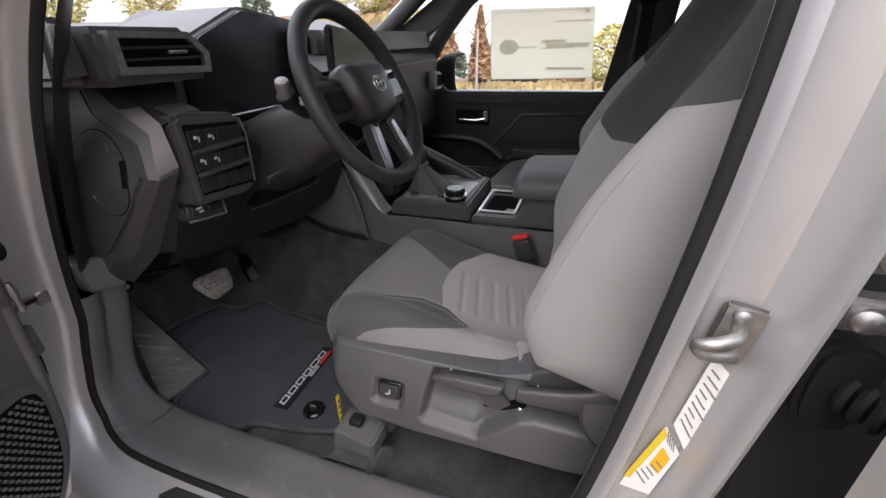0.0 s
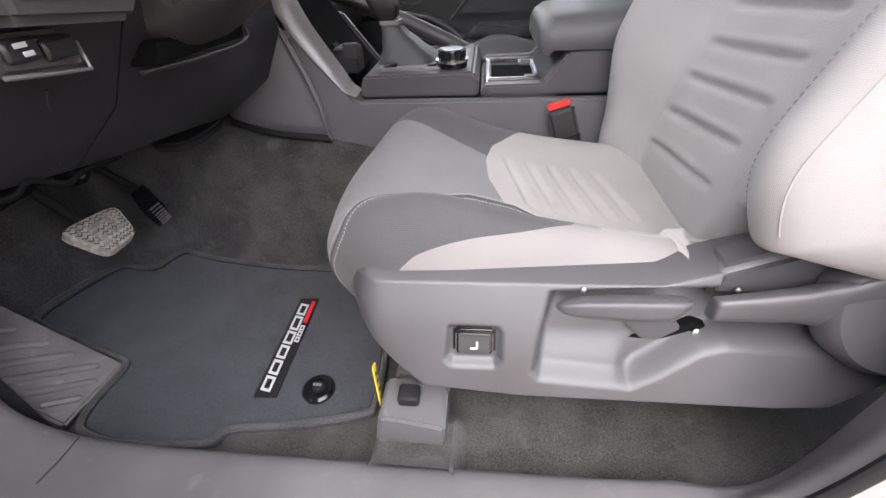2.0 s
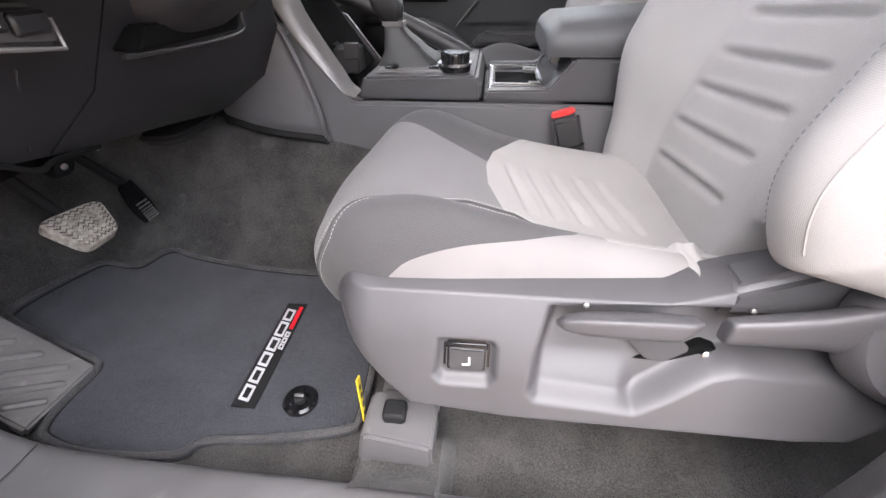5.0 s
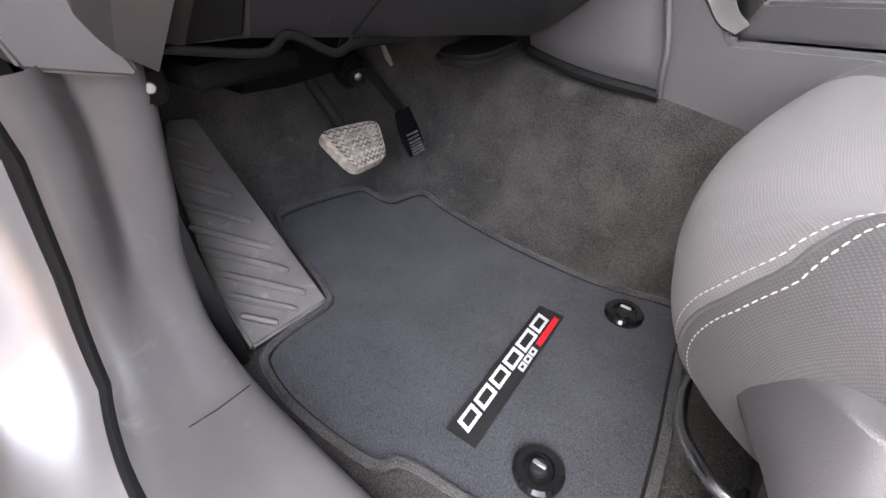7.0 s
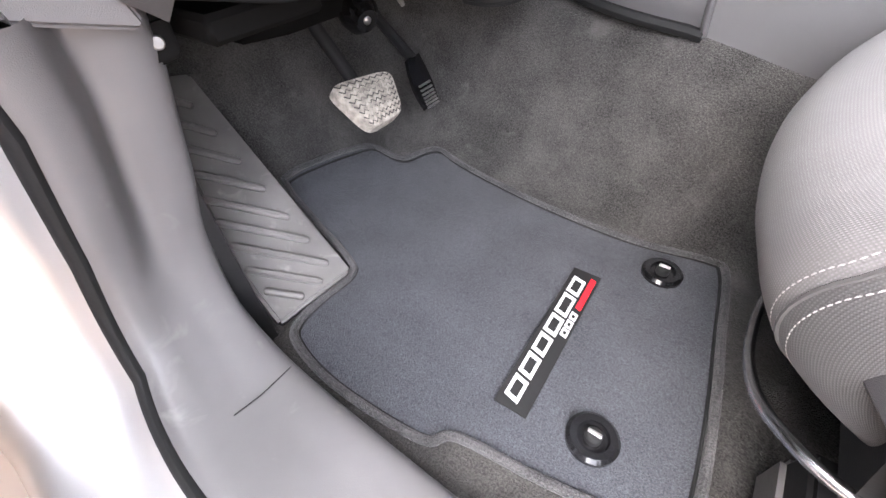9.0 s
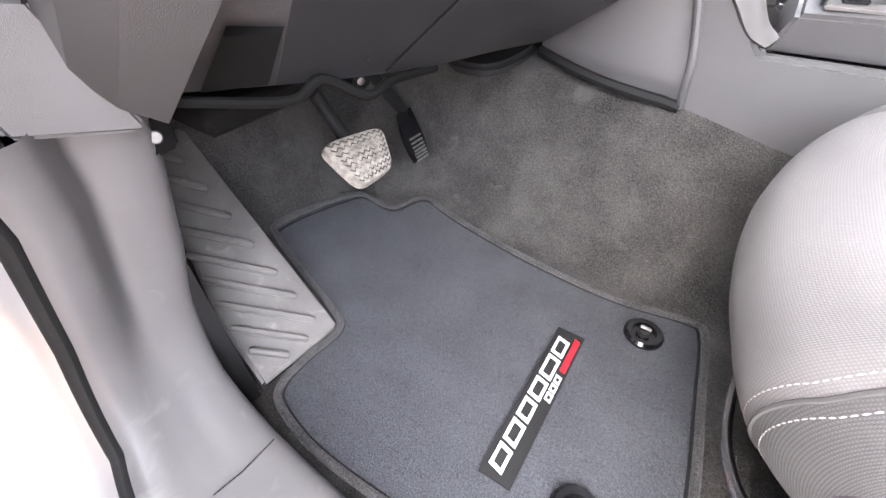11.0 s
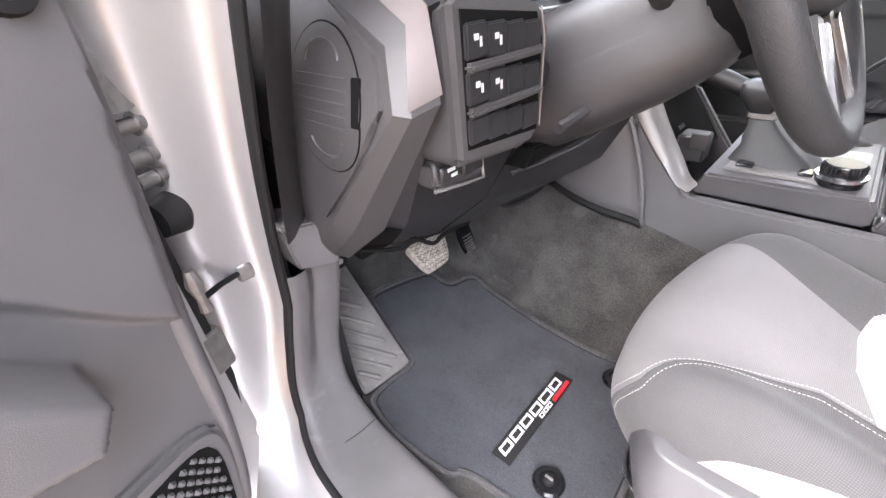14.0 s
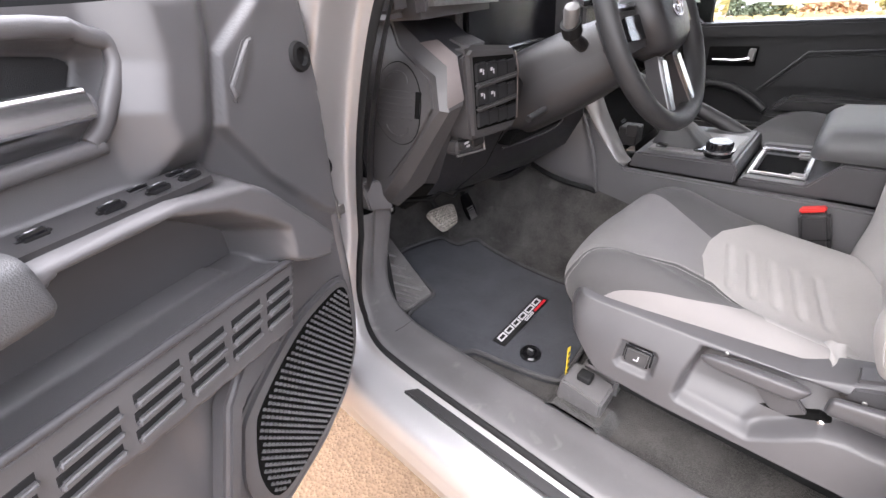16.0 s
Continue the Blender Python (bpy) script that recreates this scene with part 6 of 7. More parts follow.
def driver_door():
    door = thing("driver_door", "open driver's door with a charcoal moulded inner panel", "door")
    panel = [tuple(p) for p in spline([(-0.004, 1.345), (0.006, 1.19), (0.024, 1.04), (0.034, 0.92), (0.055, 0.82), (0.100, 0.755), (0.160, 0.722), (0.30, 0.70), (0.95, 0.69), (1.0, 0.80), (1.0, 1.345)], 4)]

    def lift(s, z):
        h = 0.012 * step(sdf(SAIL, s, z), -0.003, 0.006)
        h += 0.034 * step(sdf(SHOULDER, s, z), -0.022, 0.024)
        h = max(h, 0.062 * step(sdf(BAND, s, z), -0.006, 0.008))
        h -= 0.060 * step(sdf(WELL, s, z), -0.003, 0.016)
        h = max(h, 0.042 * step(sdf(BAR, s, z), -0.004, 0.006)) if sdf(BAR, s, z) > -0.01 else h
        h -= 0.010 * (1 - step(z, 0.93, 0.98)) * step(s, 0.33, 0.37)
        h -= 0.026 * step(sdf(BAY, s, z), -0.004, 0.010)
        return h
    S = list(np.arange(-0.004, 0.52, 0.0036)) + list(np.linspace(0.53, 1.0, 18))
    Z = list(np.arange(0.69, 0.97, 0.012)) + list(np.arange(0.97, 1.346, 0.0034))
    bm = bmesh.new()

    def row(s, z):
        """Rows run along the slant of the pocket's edge."""
        return z + 0.09 * (s - 0.2) * max(0.0, 1 - abs(z - 1.07) / 0.12)
    vs = [[bm.verts.new((s, row(s, z), lift(s, row(s, z)))) for z in Z] for s in S]
    for i in range(len(S) - 1):
        for j in range(len(Z) - 1):
            q = (vs[i][j], vs[i + 1][j], vs[i + 1][j + 1], vs[i][j + 1])
            if sum(inside(panel, v.co.x, v.co.y) for v in q) >= 3:
                bm.faces.new(q)
    for v in [v for v in bm.verts if not v.link_faces]:
        bm.verts.remove(v)
    for v in bm.verts:
        v.co = dpt(v.co.x, v.co.y, v.co.z)
    inner = part("inner_panel", bm, DOORP, door, "charcoal grained inner panel", sharp=180)
    part("panel_edge", tube([dpt(s, z, -0.003) for s, z in panel], 0.009, 10), DOORP, inner)
    part("panel_back", dprism(panel, -0.045, -0.030, 0.004), GREY, inner)
    skin = [(-0.10, 1.25), (-0.11, 0.85), (-0.08, 0.62), (0.02, 0.56), (0.98, 0.56), (1.02, 0.85), (1.03, 1.25)]
    part("outer_skin", dprism(skin, -0.185, -0.165, 0.012, 3), PAINT, door)
    part("door_shell", dprism([(-0.018, 1.30), (-0.016, 0.82), (0.05, 0.70), (0.95, 0.62), (0.99, 0.85), (0.99, 1.30)], -0.166, -0.032, 0.012, 2), PAINT, door)
    part("shell_seal", tube([dpt(s, z, -0.040) for s, z in ((-0.012, 1.30), (-0.010, 0.92), (0.014, 0.80), (0.08, 0.72), (0.16, 0.68), (0.9, 0.66))], 0.006, 8), RUBBER, door)
    part("sail_facet", dprism([(0.094, 1.306), (0.150, 1.240), (0.152, 1.262), (0.110, 1.304)], 0.008, 0.0170, 0.004, 3), DOORP, inner)
    # black sheet in the recess deepens its shade by colour
    part("bay_lining", dprism([(0.312, 1.262), (0.280, 1.286), (0.268, 1.304), (0.276, 1.310), (0.33, 1.318), (0.99, 1.326), (0.99, 1.258), (0.37, 1.258)], -0.027, -0.022, 0.002, 2), BLACKP, inner, "black sheet for the shade in the recess behind the handle")
    part("screw_boss", lathe([(0.019, -0.002), (0.017, 0.004), (0.011, 0.005), (0.0095, -0.001), (0.0005, -0.001)], dpt(0.026, 1.272, 0.013), DN, 22), RUBBER, inner)
    part("bay_rim", tube([dpt(s, z, 0.004) for s, z in spline([(1.0, 1.340), (0.36, 1.334), (0.262, 1.322), (0.248, 1.306), (0.264, 1.280), (0.298, 1.248), (0.36, 1.244), (1.0, 1.244)], 4)], 0.0075, 12), DOORP, inner)
    part("pull_handle", loft([[dpt(s, 1.278 + 0.02 * (s - 0.29) + v, 0.010 + u) for u, v in ellipse(0, 0, 0.012 * g, 0.013 * g, 16, 4)] for s, g in ((0.286, 0.5), (0.292, 0.95), (0.36, 1), (0.70, 1))]), CHROME, inner, "satin silver door handle")
    # switch plate on the armrest
    turn = Matrix(((DD.x, DN.x, 0), (DD.y, DN.y, 0), (0, 0, 1))).to_3x3()
    part("switch_plate", loft([[dpt(s, z, h) for s, h, z in row] for row in
         ([(0.222, 0.014, 1.194), (0.238, 0.046, 1.192), (0.60, 0.048, 1.209), (0.60, 0.012, 1.213)], [(0.222, 0.014, 1.2055), (0.238, 0.046, 1.1985), (0.60, 0.048, 1.2135), (0.60, 0.012, 1.2175)])]), DASH, inner, "black switch plate")
    for s, h in ((0.252, 0.036), (0.285, 0.037), (0.255, 0.022), (0.292, 0.022), (0.325, 0.036), (0.375, 0.030)):
        p = dpt(s, 1.202 + 0.042 * (s - 0.24), h)
        b = part("window_switch", block(p, (0.022, 0.010, 0.009), 0.003, 2, turn=turn), GLOSS, inner)
        part("switch_mark", block(p + Vector((0, 0, 0.0050)), (0.007, 0.0025, 0.0006), 0.0001, 1, turn=turn), CHROME, b)
    part("elbow_pad", loft([[dpt(s, 1.188 + v, 0.034 + u) for u, v in ellipse(0, 0, 0.036 * g, 0.026 * g, 22, 4)] for s, g in ((0.398, 0.86), (0.403, 0.97), (0.42, 1), (0.7, 1.03), (0.95, 1.03))]), ARM, inner)
    # slots in the pocket's front, their shade drawn as black plates
    for g, (s0, s1, z0) in enumerate(((0.190, 0.228, 1.046), (0.241, 0.281, 1.050), (0.293, 0.333, 1.055), (0.345, 0.388, 1.060), (0.402, 0.448, 1.064), (0.462, 0.510, 1.068))):
        for r in range(3):
            d0, zz = 0.0065 * r, z0 - 0.0158 * r
            poly = [(s0 + d0, zz - 0.011), (s1 + d0 + 0.003, zz - 0.0085), (s1 + d0, zz + 0.001), (s0 + d0 - 0.003, zz - 0.0015)]
            part("slot", dprism(poly, 0.036, 0.0424, 0.0006, 1), RUBBER, inner, "black plate in place of a slot's shade")
            fin = [(s0 + d0 + 0.001, zz - 0.0155), (s1 + d0 + 0.004, zz - 0.0130), (s1 + d0 + 0.001, zz - 0.0055), (s0 + d0 - 0.002, zz - 0.0080)]
            part("slot_fin", dprism(fin, 0.036, 0.0475, 0.0022, 3), DOORP, inner)
    part("pocket_lip", tube([dpt(s, z, 0.043) for s, z in ((0.170, 1.061), (0.266, 1.0715), (0.470, 1.0905), (1.0, 1.128))], 0.0045, 10), GREY, inner)
    # speaker grille
    rim = [tuple(p) for p in spline([(0.046, 0.935), (0.048, 0.86), (0.068, 0.795), (0.110, 0.748), (0.175, 0.722), (0.310, 0.712), (0.345, 0.79), (0.320, 0.868), (0.290, 0.905), (0.190, 0.945), (0.110, 0.952)], 5, closed=True)]
    gr = part("speaker_surround", dprism(rim, -0.012, 0.010, 0.006), DOORP, inner)
    face = [tuple(p) for p in spline([(0.060, 0.925), (0.062, 0.86), (0.080, 0.802), (0.118, 0.760), (0.180, 0.737), (0.298, 0.730), (0.318, 0.79), (0.296, 0.862), (0.270, 0.892), (0.185, 0.928), (0.115, 0.936)], 5, closed=True)]
    part("speaker_mesh_back", dprism(face, 0.006, 0.0115, 0.0), SHADE_BLACK, gr)
    bm = bmesh.new()
    for i in range(34):
        for j in range(32):
            s, z = 0.05 + 0.0104 * (i + 0.5 * (j % 2)), 0.724 + 0.0076 * j
            if sdf(face, s, z) > 0.004:
                vs = [[bm.verts.new(dpt(s + a * u, z + b * v, hh)) for u, v in ((1, 0), (0, 1), (-1, 0), (0, -1))] for a, b, hh in ((0.0033, 0.0031, 0.0112), (0.0019, 0.0017, 0.0156))]
                for k in range(4):
                    bm.faces.new((vs[0][k], vs[0][(k + 1) % 4], vs[1][(k + 1) % 4], vs[1][k]))
                bm.faces.new(vs[1])
    mesh = part("speaker_mesh", bm, DOORP, gr, "perforated black speaker mesh")
    mesh["kind"] = "stuff"
    part("grille_fin", dprism([(0.212, 0.992), (0.286, 0.984), (0.322, 0.952), (0.372, 0.850), (0.40, 0.70), (0.372, 0.70), (0.350, 0.838), (0.300, 0.934), (0.222, 0.958)], 0.0, 0.030, 0.007, 3), GREY, inner, "charcoal moulded fin")
    part("belt_strip", dprism([(0.0, 1.338), (1.0, 1.338), (1.0, 1.354), (0.0, 1.354)], -0.06, -0.01, 0.004), RUBBER, door)
    # hinges, latch gear and check strap in the gap
    for z in (1.06, 0.80):
        hg = part("hinge", prism([(-0.70, -0.905), (-0.60, -0.905), (-0.585, -0.935), (-0.60, -0.955), (-0.70, -0.945)], "z", z - 0.03, z + 0.03, 0.006), PAINT, door)
        part("hinge_pin", lathe([(0.010, -0.04), (0.010, 0.04), (0.006, 0.043)], (-0.590, -0.935, z), n=12), ZINC, hg)
        part("hinge_bolt", lathe([(0.011, 0.0), (0.011, 0.007), (0.006, 0.009), (0.0005, 0.009)], (-0.640, -0.905, z + 0.012), (0.2, 1, 0), 12), ZINC, hg)
    ck = part("check_strap", tube([(-0.612, -0.834, 0.972), (-0.590, -0.868, 0.981), (-0.560, -0.905, 0.989)], 0.006, 8, flat=0.6), RUBBER, door, "black check strap")
    part("strap_bracket", block((-0.608, -0.834, 0.974), (0.014, 0.020, 0.024), 0.003, 1), ZINC, ck)
    part("strap_plate", dprism([(0.004, 0.935), (0.004, 0.985), (-0.022, 0.985), (-0.022, 0.935)], -0.075, -0.030, 0.003), ZINC, door)
    part("wiring_boot", tube(spline([(-0.66, -0.88, 1.13), (-0.60, -0.91, 1.12), (-0.53, -0.94, 1.12)], 4), 0.018, 12), RUBBER, door, "black rubber wiring boot")
    part("shell_clip", tube([dpt(-0.014, z, -0.022) for z in (1.24, 1.225, 1.21, 1.195)], [0.004, 0.009, 0.004, 0.007], 8), ZINC, door)
    for z, h in ((1.178, -0.046), (1.152, -0.048), (1.133, -0.050)):
        bolt = part("shell_bolt", lathe([(0.0062, -0.02), (0.0062, 0.0035), (0.0055, 0.0045), (0.0005, 0.0045)], dpt(-0.044, z, h), -DD, 12), ZINC, door)
        part("bolt_flange", lathe([(0.0095, 0.0), (0.0095, 0.0015), (0.006, 0.002)], dpt(-0.040, z, h), -DD, 14), ZINC, bolt)
    part("shell_latch", loft([[dpt(-0.030 + u, 1.205 + v, h) for u, v in ellipse(0, 0, 0.018, 0.016, 16, 4)] for h in (-0.066, -0.040)]), ZINC, door)
    part("shell_grommet", lathe([(0.0005, 0.006), (0.014, 0.006), (0.020, 0.0), (0.016, -0.02)], dpt(-0.044, 1.098, -0.052), -DD, 20), RUBBER, door, "black rubber grommet")
    part("shell_clip", tube([dpt(-0.050, z, -0.045) for z in (1.262, 1.252, 1.244, 1.232, 1.224, 1.214)], [0.003, 0.007, 0.003, 0.008, 0.003, 0.006], 8), CHROME, door)
    part("shell_clip", tube([dpt(-0.012, z, -0.022) for z in (1.06, 1.045, 1.03, 1.015)], [0.004, 0.008, 0.004, 0.006], 8), ZINC, door)


driver_door()


# ---------------------------------------------------------------- passenger door
def passenger_door():
    door = thing("passenger_door", "closed passenger door, its moulded inner panel blackened for shade", "door")
    # far door's shade is put into its black colour
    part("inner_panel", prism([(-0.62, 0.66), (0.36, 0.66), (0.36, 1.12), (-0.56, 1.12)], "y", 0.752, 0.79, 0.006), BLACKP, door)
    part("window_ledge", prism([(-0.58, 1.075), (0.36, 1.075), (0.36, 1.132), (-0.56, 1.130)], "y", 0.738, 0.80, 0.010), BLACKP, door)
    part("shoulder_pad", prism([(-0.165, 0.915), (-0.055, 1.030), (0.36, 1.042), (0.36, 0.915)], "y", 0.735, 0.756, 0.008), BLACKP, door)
    part("pad_seam", tube([(-0.175, 0.742, 0.905), (-0.060, 0.738, 1.036), (0.36, 0.738, 1.05)], 0.004, 8), DASH, door)
    part("elbow_pad", prism([(-0.12, 0.850), (-0.08, 0.895), (0.36, 0.900), (0.36, 0.850)], "y", 0.690, 0.755, 0.012), DASH, door)
    part("pull_ledge", prism([(-0.135, 0.800), (-0.125, 0.838), (0.36, 0.836), (0.36, 0.795)], "y", 0.675, 0.755, 0.006), DASH, door)
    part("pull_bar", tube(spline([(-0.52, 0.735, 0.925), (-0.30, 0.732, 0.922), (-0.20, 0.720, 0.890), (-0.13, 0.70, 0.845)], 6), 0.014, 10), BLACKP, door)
    part("switch_plate", block((0.02, 0.674, 0.818), (0.10, 0.003, 0.020), 0.001, 1), GLOSS, door)
    # black plate paints the shade in the handle recess
    bay = part("handle_bay", prism([(-0.365, 0.985), (-0.365, 1.052), (-0.205, 1.052), (-0.205, 0.985)], "y", 0.749, 0.7535, 0.002), SHADE_BLACK, door)
    part("pull_handle", tube([(-0.345, 0.740, 1.008), (-0.27, 0.735, 1.006), (-0.225, 0.738, 1.012)], [0.006, 0.007, 0.009], 10), CHROME, bay, "satin silver door handle")
    part("handle_root", block((-0.222, 0.742, 1.024), (0.022, 0.016, 0.045), 0.004, 1), SATIN, bay)
    part("lower_panel", prism([(-0.58, 0.66), (0.36, 0.66), (0.36, 0.79), (-0.50, 0.79)], "y", 0.715, 0.757, 0.01), DASH, door)
    part("outer_skin", prism([(-0.68, 0.50), (0.40, 0.50), (0.42, 1.12), (-0.66, 1.12)], "y", 0.90, 0.945, 0.012), PAINT, door)
    fr = [(-0.60, 1.125), (-0.36, 1.125), (-0.32, 1.46), (-0.35, 1.50), (-0.62, 1.36)]
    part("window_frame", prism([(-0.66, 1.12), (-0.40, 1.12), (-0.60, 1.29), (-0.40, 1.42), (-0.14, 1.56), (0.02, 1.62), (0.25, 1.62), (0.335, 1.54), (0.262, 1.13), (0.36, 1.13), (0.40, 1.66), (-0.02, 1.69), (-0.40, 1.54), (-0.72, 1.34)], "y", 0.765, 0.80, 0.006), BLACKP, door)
    g = part("window_pane", prism([(-0.62, 1.125), (0.30, 1.125), (0.35, 1.60), (0.02, 1.64), (-0.40, 1.45), (-0.62, 1.30)], "y", 0.781, 0.784), GLASS, door)
    g.visible_shadow = False
    mir = thing("wing_mirror", "black wing mirror outside the passenger window", "mirror")
    shell = [(y, z) for y, z in ellipse(0.965, 1.192, 0.125, 0.094, 36, 3.2)]
    part("housing", loft([[(x, 0.965 + (y - 0.965) * g, 1.192 + (z - 1.192) * g) for y, z in shell] for x, g in ((-0.405, 0.97), (-0.415, 1.0), (-0.47, 0.92), (-0.53, 0.55))]), RUBBER, mir)
    part("mirror_glass", prism([(0.965 + (y - 0.965) * 0.88, 1.192 + (z - 1.192) * 0.86) for y, z in shell], "x", -0.4035, -0.4005), material("mirror_silver", (0.9, 0.9, 0.9), 0.02, 1.0), mir)
    part("foot", block((-0.47, 0.83, 1.12), (0.06, 0.12, 0.03), 0.01, 2), RUBBER, mir)
    st = thing("window_sheet", "cream paper price sheet on the passenger window, seen from behind", "paper sheet")
    part("sheet", prism([(-0.217, 1.448), (0.197, 1.441), (0.216, 1.184), (-0.208, 1.178)], "y", 0.775, 0.7765), SHEET, st)
    faint = SHEET.copy()
    faint.name = "faint_print"
    for node in faint.node_tree.nodes:
        if node.type == "BSDF_TRANSLUCENT":
            node.inputs[0].default_value = (0.80, 0.79, 0.74, 1)
    for x0, x1, z0, z1 in ((-0.10, -0.02, 1.300, 1.306), (0.0, 0.10, 1.318, 1.330), (0.0, 0.13, 1.296, 1.300), (0.02, 0.19, 1.300, 1.316), (0.05, 0.19, 1.392, 1.397), (0.03, 0.18, 1.215, 1.226), (0.16, 0.18, 1.42, 1.434), (-0.20, 0.17, 1.432, 1.435)):
        part("printed_bar", block(((x0 + x1) / 2, 0.7742, (z0 + z1) / 2), (x1 - x0, 0.0008, z1 - z0), 0.0001, 1), faint, st, "faint grey printed bar")
    bm = prism(ellipse(-0.135, 1.305, 0.040, 0.030, 28), "y", 0.7738, 0.7746)
    part("printed_mark", bm, faint, st)
    tagged(part("door_post", prism([(0.345, 0.60), (0.345, 1.10), (0.375, 1.66), (0.47, 1.66), (0.45, 1.1), (0.45, 0.60)], "y", 0.735, 0.80, 0.01), DASH), "dark trimmed centre post on the passenger side", "pillar", kind="structure")
    belt = thing("passenger_seat_belt", "black seat belt hanging by the passenger post", "seat belt")
    part("webbing", loft([[(0.36 + d, 0.722, z) for d in (0, 0.045)] for z in (0.75, 1.1, 1.45)] + [[(0.36 + d, 0.7235, z) for d in (0, 0.045)] for z in (1.45, 1.1, 0.75)], caps=False, closed=False), RUBBER, belt)
    part("upper_guide", block((0.382, 0.725, 1.46), (0.07, 0.02, 0.05), 0.008, 2), GLOSS, belt)


passenger_door()


# ---------------------------------------------------------------- rear post on the driver's side
def rear_post():
    st = thing("door_striker", "bright zinc door striker bolted to the post", "striker")
    turn = Euler((0, radians(8), radians(-6))).to_matrix()
    part("plate", block((0.374, -0.808, 1.103), (0.036, 0.007, 0.062), 0.005, 2, turn=turn), ZINC, st)
    part("loop", tube(spline([(0.376, -0.808, 1.112), (0.368, -0.832, 1.114), (0.350, -0.842, 1.112), (0.340, -0.838, 1.106), (0.346, -0.838, 1.098), (0.366, -0.830, 1.094), (0.374, -0.808, 1.094)], 5), 0.0062, 10), ZINC, st)
    for z in (1.124, 1.081):
        part("bolt", lathe([(0.007, 0.0), (0.007, 0.005), (0.004, 0.007), (0.0005, 0.007)], (0.374, -0.811, z), (0, -1, 0), 12), ZINC, st)

    def label(poly, y=-0.8075, t=0.0012):
        return prism(poly, "y", y, y + t)
    la = thing("tyre_label", "white printed data label stuck on the painted post", "label")
    part("sheet", label([(0.366, 1.074), (0.388, 1.050), (0.369, 0.944), (0.351, 0.979)]), PAPER, la)
    bm = bmesh.new()
    for k in range(9):
        t = 0.12 + 0.09 * k
        a, b = Vector((0.366, 0, 1.074)).lerp(Vector((0.351, 0, 0.979)), t), Vector((0.388, 0, 1.050)).lerp(Vector((0.369, 0, 0.944)), t)
        p, q = a.lerp(b, 0.15), a.lerp(b, 0.55 + 0.3 * ((k * 7) % 3) / 2)
        tube([(p.x, -0.8078, p.z), (q.x, -0.8078, q.z)], 0.0010, 4, bm=bm)
    part("printed_bars", bm, INK, la, "grey printed bars")
    lb = thing("warning_label", "white and yellow warning label on the painted post", "label")
    part("sheet", label([(0.346, 0.974), (0.365, 0.938), (0.349, 0.862), (0.316, 0.866)]), PAPER, lb)
    part("yellow_band", label([(0.344, 0.972), (0.349, 0.962), (0.325, 0.884), (0.318, 0.882)], -0.8081, 0.0008), YELLOW, lb)
    part("amber_panel", label([(0.348, 0.944), (0.358, 0.928), (0.351, 0.900), (0.340, 0.912)], -0.8081, 0.0008), AMBER, lb)
    bm = bmesh.new()
    for k in range(5):
        tube([(0.330 + 0.004 * k, -0.8081, 0.896 + 0.006 * k), (0.341 + 0.003 * k, -0.8081, 0.880 + 0.008 * k)], 0.0009, 4, bm=bm)
    for k in range(4):
        tube([(0.349 + 0.0025 * k, -0.8083, 0.968 - 0.004 * k), (0.351 + 0.0025 * k, -0.8083, 0.952 - 0.004 * k)], 0.0006, 4, bm=bm)
    part("printed_bars", bm, INK, lb, "dark printed bars")
    for z in (1.20, 1.15):
        h = thing("rear_door_hinge", "bright bolted hinge of the rear door", "hinge", "rear door hinges")
        part("leaf", block((0.448, -0.822, z), (0.050, 0.022, 0.030), 0.005, 2), ZINC, h)
        part("bolt", lathe([(0.010, 0.0), (0.010, 0.006), (0.006, 0.009), (0.0005, 0.009)], (0.440, -0.833, z), (-0.2, -1, 0), 12), ZINC, h)
        part("knuckle", lathe([(0.009, -0.02), (0.009, 0.02)], (0.472, -0.842, z), n=12), ZINC, h)
    bo = thing("wiring_boot", "black rubber wiring boot in the rear door gap", "boot")
    part("flange", prism(ellipse(0.452, 1.072, 0.026, 0.046, 28, 3), "y", -0.826, -0.808, 0.005, 2), RUBBER, bo)
    for k in range(4):
        part("bellow", lathe([(0.014, -0.004), (0.018, 0.0), (0.014, 0.004)], (0.456 + 0.008 * k, -0.828 - 0.008 * k, 1.072), (0.7, -0.7, 0), 18), RUBBER, bo)
    pl = thing("body_plug", "round black rubber plug in the post", "plug")
    part("cap", lathe([(0.014, 0.0), (0.013, 0.004), (0.006, 0.005), (0.0005, 0.004)], (0.440, -0.812, 0.866), (0, -1, 0), 20), RUBBER, pl)


rear_post()


# ---------------------------------------------------------------- beyond the windows
PLACED.append(Matrix())


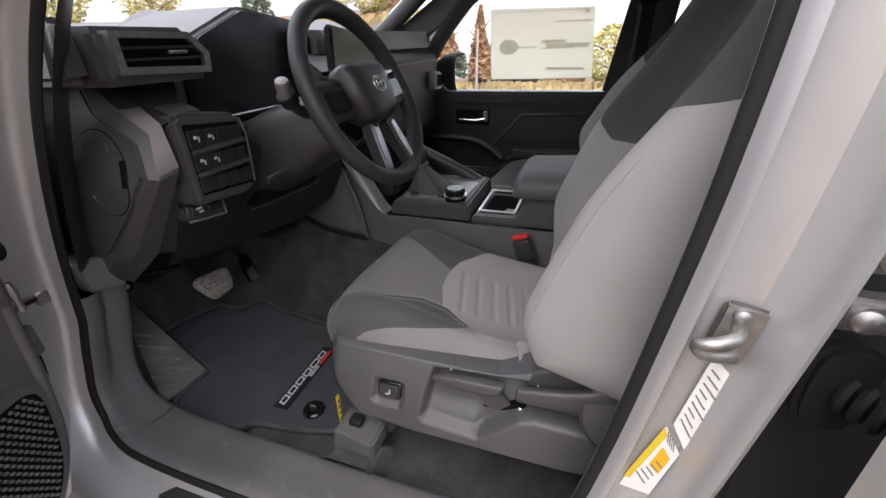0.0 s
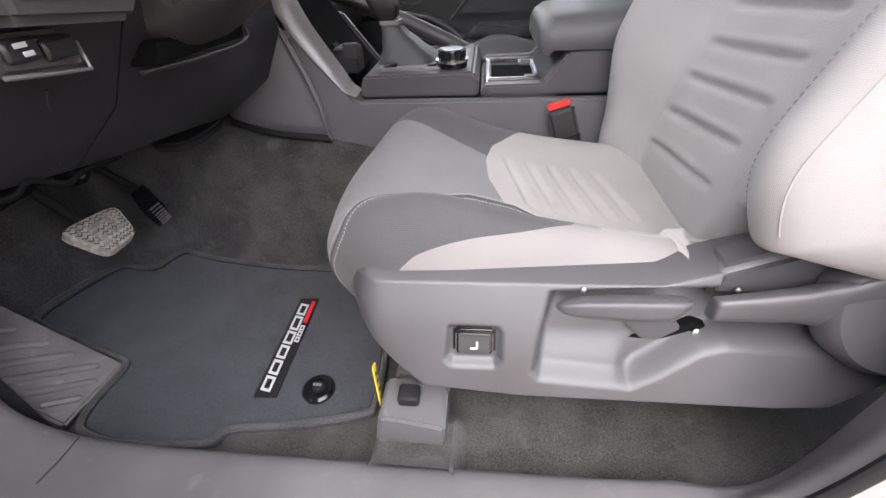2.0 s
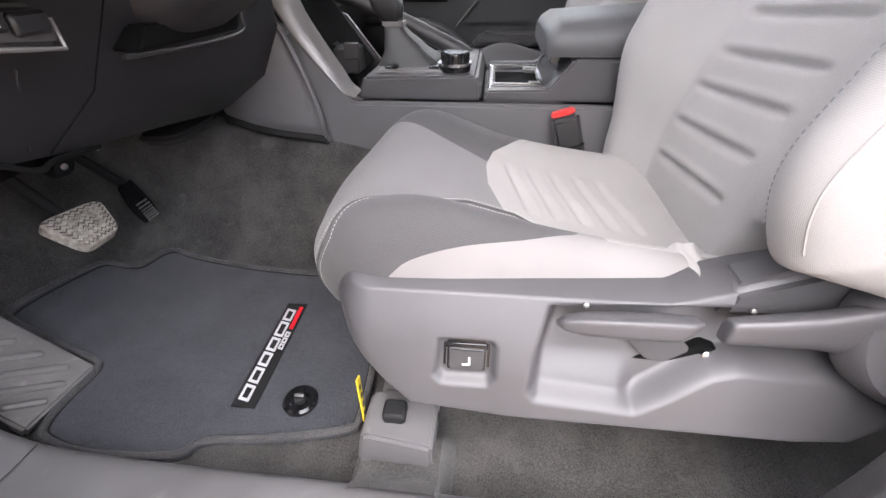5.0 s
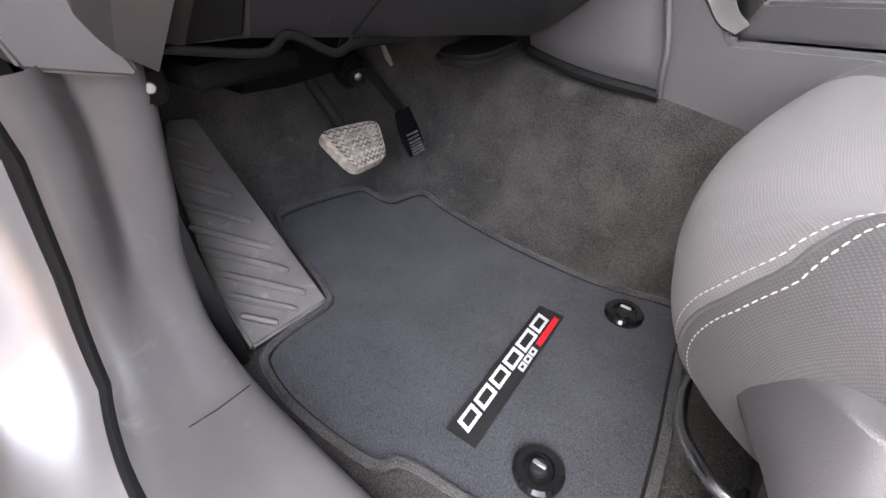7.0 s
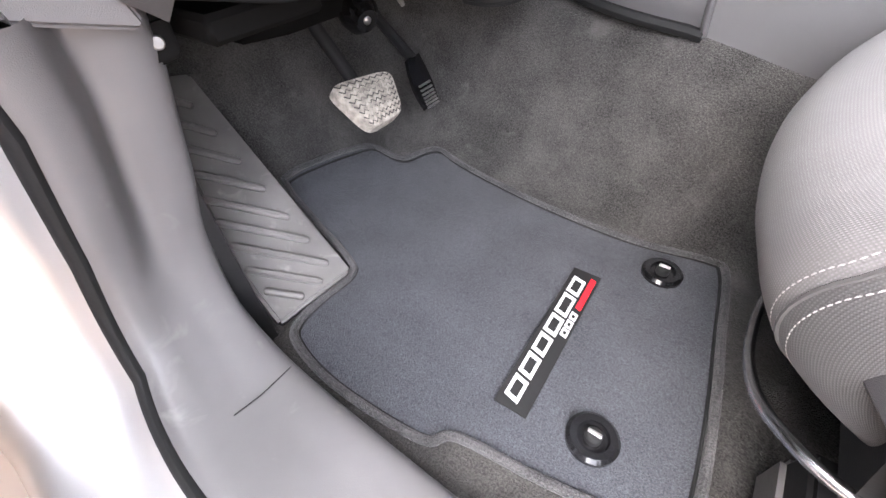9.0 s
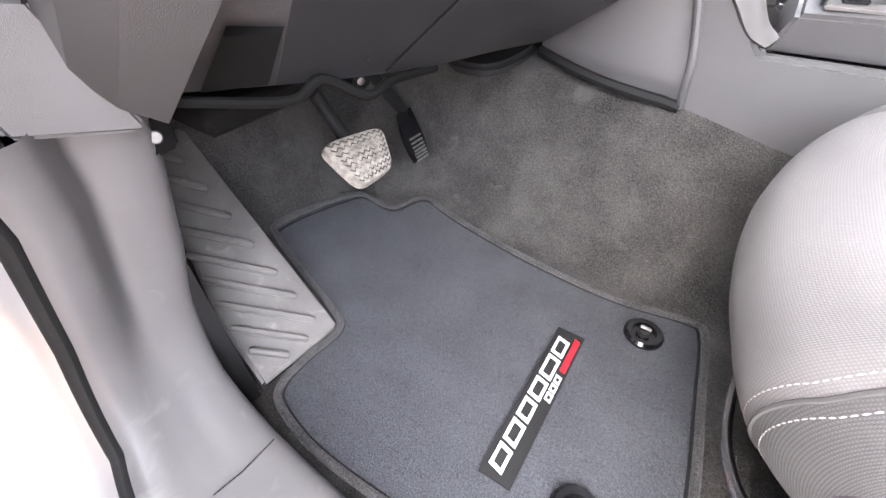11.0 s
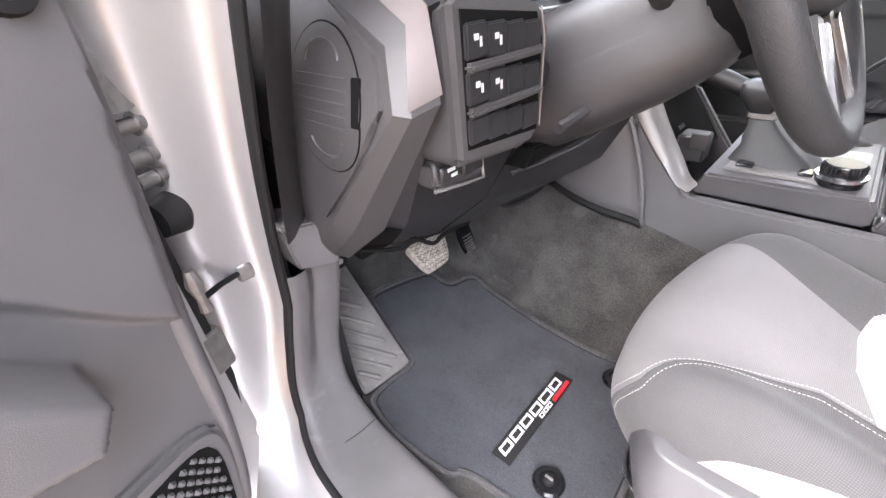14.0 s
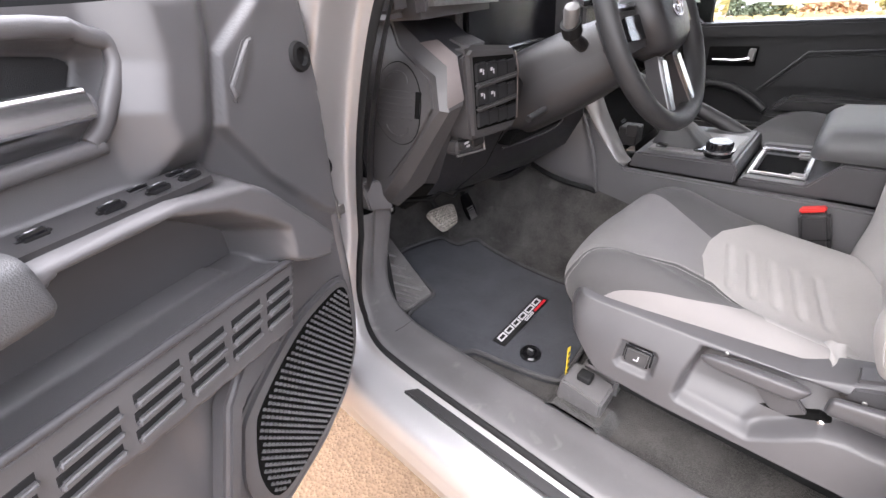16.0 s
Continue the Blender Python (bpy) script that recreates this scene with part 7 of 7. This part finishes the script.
def leaf_mesh(name, rng, n, r, h, z0, mat, parent, cone=False, size=0.20):
    """A crown of many small leaf clumps with an uneven outline."""
    verts, faces = [], []
    for _ in range(n):
        t = rng.random()
        a = rng.uniform(0, 2 * math.pi)
        z = z0 + h * t
        k = (1 - t) if cone else math.sin(math.pi * min(0.08 + 0.9 * t, 1)) ** 0.6
        rad = r * k * (0.35 + 0.65 * rng.random() ** 0.5) * (0.75 + 0.35 * noise.noise((math.cos(a) * 1.7, math.sin(a) * 1.7, z * 0.8 + r)))
        c = Vector((rad * math.cos(a), rad * math.sin(a), z))
        for _ in range(3):
            d = Vector((rng.uniform(-1, 1), rng.uniform(-1, 1), rng.uniform(-0.8, 0.8))) * size
            e = Vector((rng.uniform(-1, 1), rng.uniform(-1, 1), rng.uniform(-0.8, 0.8))) * size
            b = len(verts)
            verts += [c + d, c + e, c - d * 0.6, c - e * 0.6]
            faces.append((b, b + 1, b + 2, b + 3))
    me = bpy.data.meshes.new(name)
    me.from_pydata([tuple(v) for v in verts], [], faces)
    me.materials.append(mat)
    ob = new(name, me)
    ob.parent = parent
    return ob


def tree(x, y, r, h, mat, bark, cone, seed, label):
    rng = random.Random(seed)
    t = thing("tree", label, "tree", "trees beyond the truck")
    t.location = (x, y, 0)
    bm = tube([(0, 0, 0), (0.1, 0, h * 0.3), (0.0, 0.1, h * 0.62), (0.05, 0.05, h * 0.9)], [0.22, 0.17, 0.10, 0.03], 8)
    for k in range(7):
        a = k * 2.4
        z = h * (0.25 + 0.08 * k)
        tube([(0, 0, z), (r * 0.4 * math.cos(a), r * 0.4 * math.sin(a), z + 0.12 * h), (r * 0.7 * math.cos(a), r * 0.7 * math.sin(a), z + 0.18 * h)], [0.08, 0.05, 0.02], 6, bm=bm)
    part("trunk", bm, bark, t)
    leaf_mesh("crown", rng, 1500, r, h * 0.82, h * 0.16, mat, t, cone)


BARK = material("tree_bark", (0.14, 0.10, 0.07), 0.9, bump=0.6, bscale=20, var=0.3, vscale=6)
L_GREEN = material("conifer_green", (0.14, 0.17, 0.11), 0.8, var=0.4, vscale=1.2)
L_YEL = material("yellow_green_leaves", (0.64, 0.58, 0.27), 0.8, var=0.3, vscale=1.2)
L_RUST = material("rust_leaves", (0.48, 0.30, 0.18), 0.8, var=0.35, vscale=1.2)
for i, (x, y, r, h, m, c, lab) in enumerate((
        (-12.2, 36, 2.2, 7.6, L_RUST, True, "rust-brown conifer beyond the lot"), (-10.0, 39, 1.9, 7.2, L_RUST, True, "rust-brown conifer beyond the lot"),
        (-9.6, 44, 2.0, 6.2, L_GREEN, True, "dark green conifer beyond the lot"), (-22, 40, 4.6, 9.5, L_YEL, False, "yellow-green leafy tree beyond the lot"),
        (-17.5, 42, 3.8, 7.5, L_YEL, False, "yellow-green leafy tree beyond the lot"), (-27, 35, 2.4, 8.2, L_GREEN, True, "dark green conifer beyond the lot"),
        (-34, 30, 3.4, 7.2, L_YEL, False, "yellow-green leafy tree beyond the lot"), (-40, 26, 3.6, 6.4, L_YEL, False, "yellow-green leafy beyond the lot"),
        (1.5, 44, 4.2, 5.8, L_YEL, False, "yellow-green leafy tree beyond the lot"), (8, 46, 4.0, 6.4, L_YEL, False, "yellow-green leafy tree beyond the lot"),
        (-4.5, 48, 4.0, 4.2, L_YEL, False, "yellow-green leafy tree beyond the lot"), (12, 40, 2.2, 8, L_GREEN, True, "dark green conifer beyond the lot"))):
    tree(x, y, r, h, m, BARK, c, 40 + i, lab)


def hedge():
    rng = random.Random(9)
    for k, (x, y, m) in enumerate(((-13, 45, L_GREEN), (-7.5, 47, L_GREEN), (-3, 46, L_RUST), (2, 47, L_RUST), (6, 46, L_YEL), (-18, 44, L_YEL))):
        b = thing("shrub", "low broad shrub at the lot's edge", "shrub", "shrubs along the lot")
        b.location = (x, y, 0)
        leaf_mesh("foliage", rng, 700, 2.8, 1.7, 0.1, m, b, False, 0.22)


hedge()


def verge():
    rng = random.Random(5)
    verts, faces = [], []
    for _ in range(5200):
        x, y = rng.uniform(-50, 35), rng.uniform(34, 44)
        h = rng.uniform(0.3, 1.0)
        w = rng.uniform(0.2, 0.5)
        a = rng.uniform(0, 3.14)
        b = len(verts)
        dx, dy = w * math.cos(a), w * math.sin(a)
        verts += [(x - dx, y - dy, 0), (x + dx, y + dy, 0), (x + dx * 0.6, y + dy * 0.6, h), (x - dx * 0.5, y - dy * 0.5, h * 0.9)]
        faces.append((b, b + 1, b + 2, b + 3))
    me = bpy.data.meshes.new("tall_grass")
    me.from_pydata(verts, [], faces)
    me.materials.append(material("straw_grass", (0.48, 0.36, 0.18), 0.9, var=0.4, vscale=0.4))
    tagged(new("tall_grass", me), "straw-coloured tall grass along the lot's edge", "grass", kind="stuff")
    pole = thing("light_pole", "pale slender lamp pole at the edge of the lot", "pole")
    part("mast", tube([(-8.4, 32, 0), (-8.4, 32, 4.6)], [0.09, 0.06], 10), PAINT, pole)


verge()


# each thing's empty stands at the foot of its parts
bpy.context.view_layer.update()
for ob in list(scene.objects):
    if ob.type == "EMPTY" and ob.parent is None and ob.location.length < 1e-6 and ob.children:
        pts = [c.matrix_world @ Vector(p) for c in ob.children_recursive if c.type == "MESH" for p in c.bound_box]
        lo = Vector([min(p[k] for p in pts) for k in range(3)])
        hi = Vector([max(p[k] for p in pts) for k in range(3)])
        foot = Vector(((lo.x + hi.x) / 2, (lo.y + hi.y) / 2, lo.z))
        ob.location = foot
        for c in ob.children:
            c.location = c.location - foot
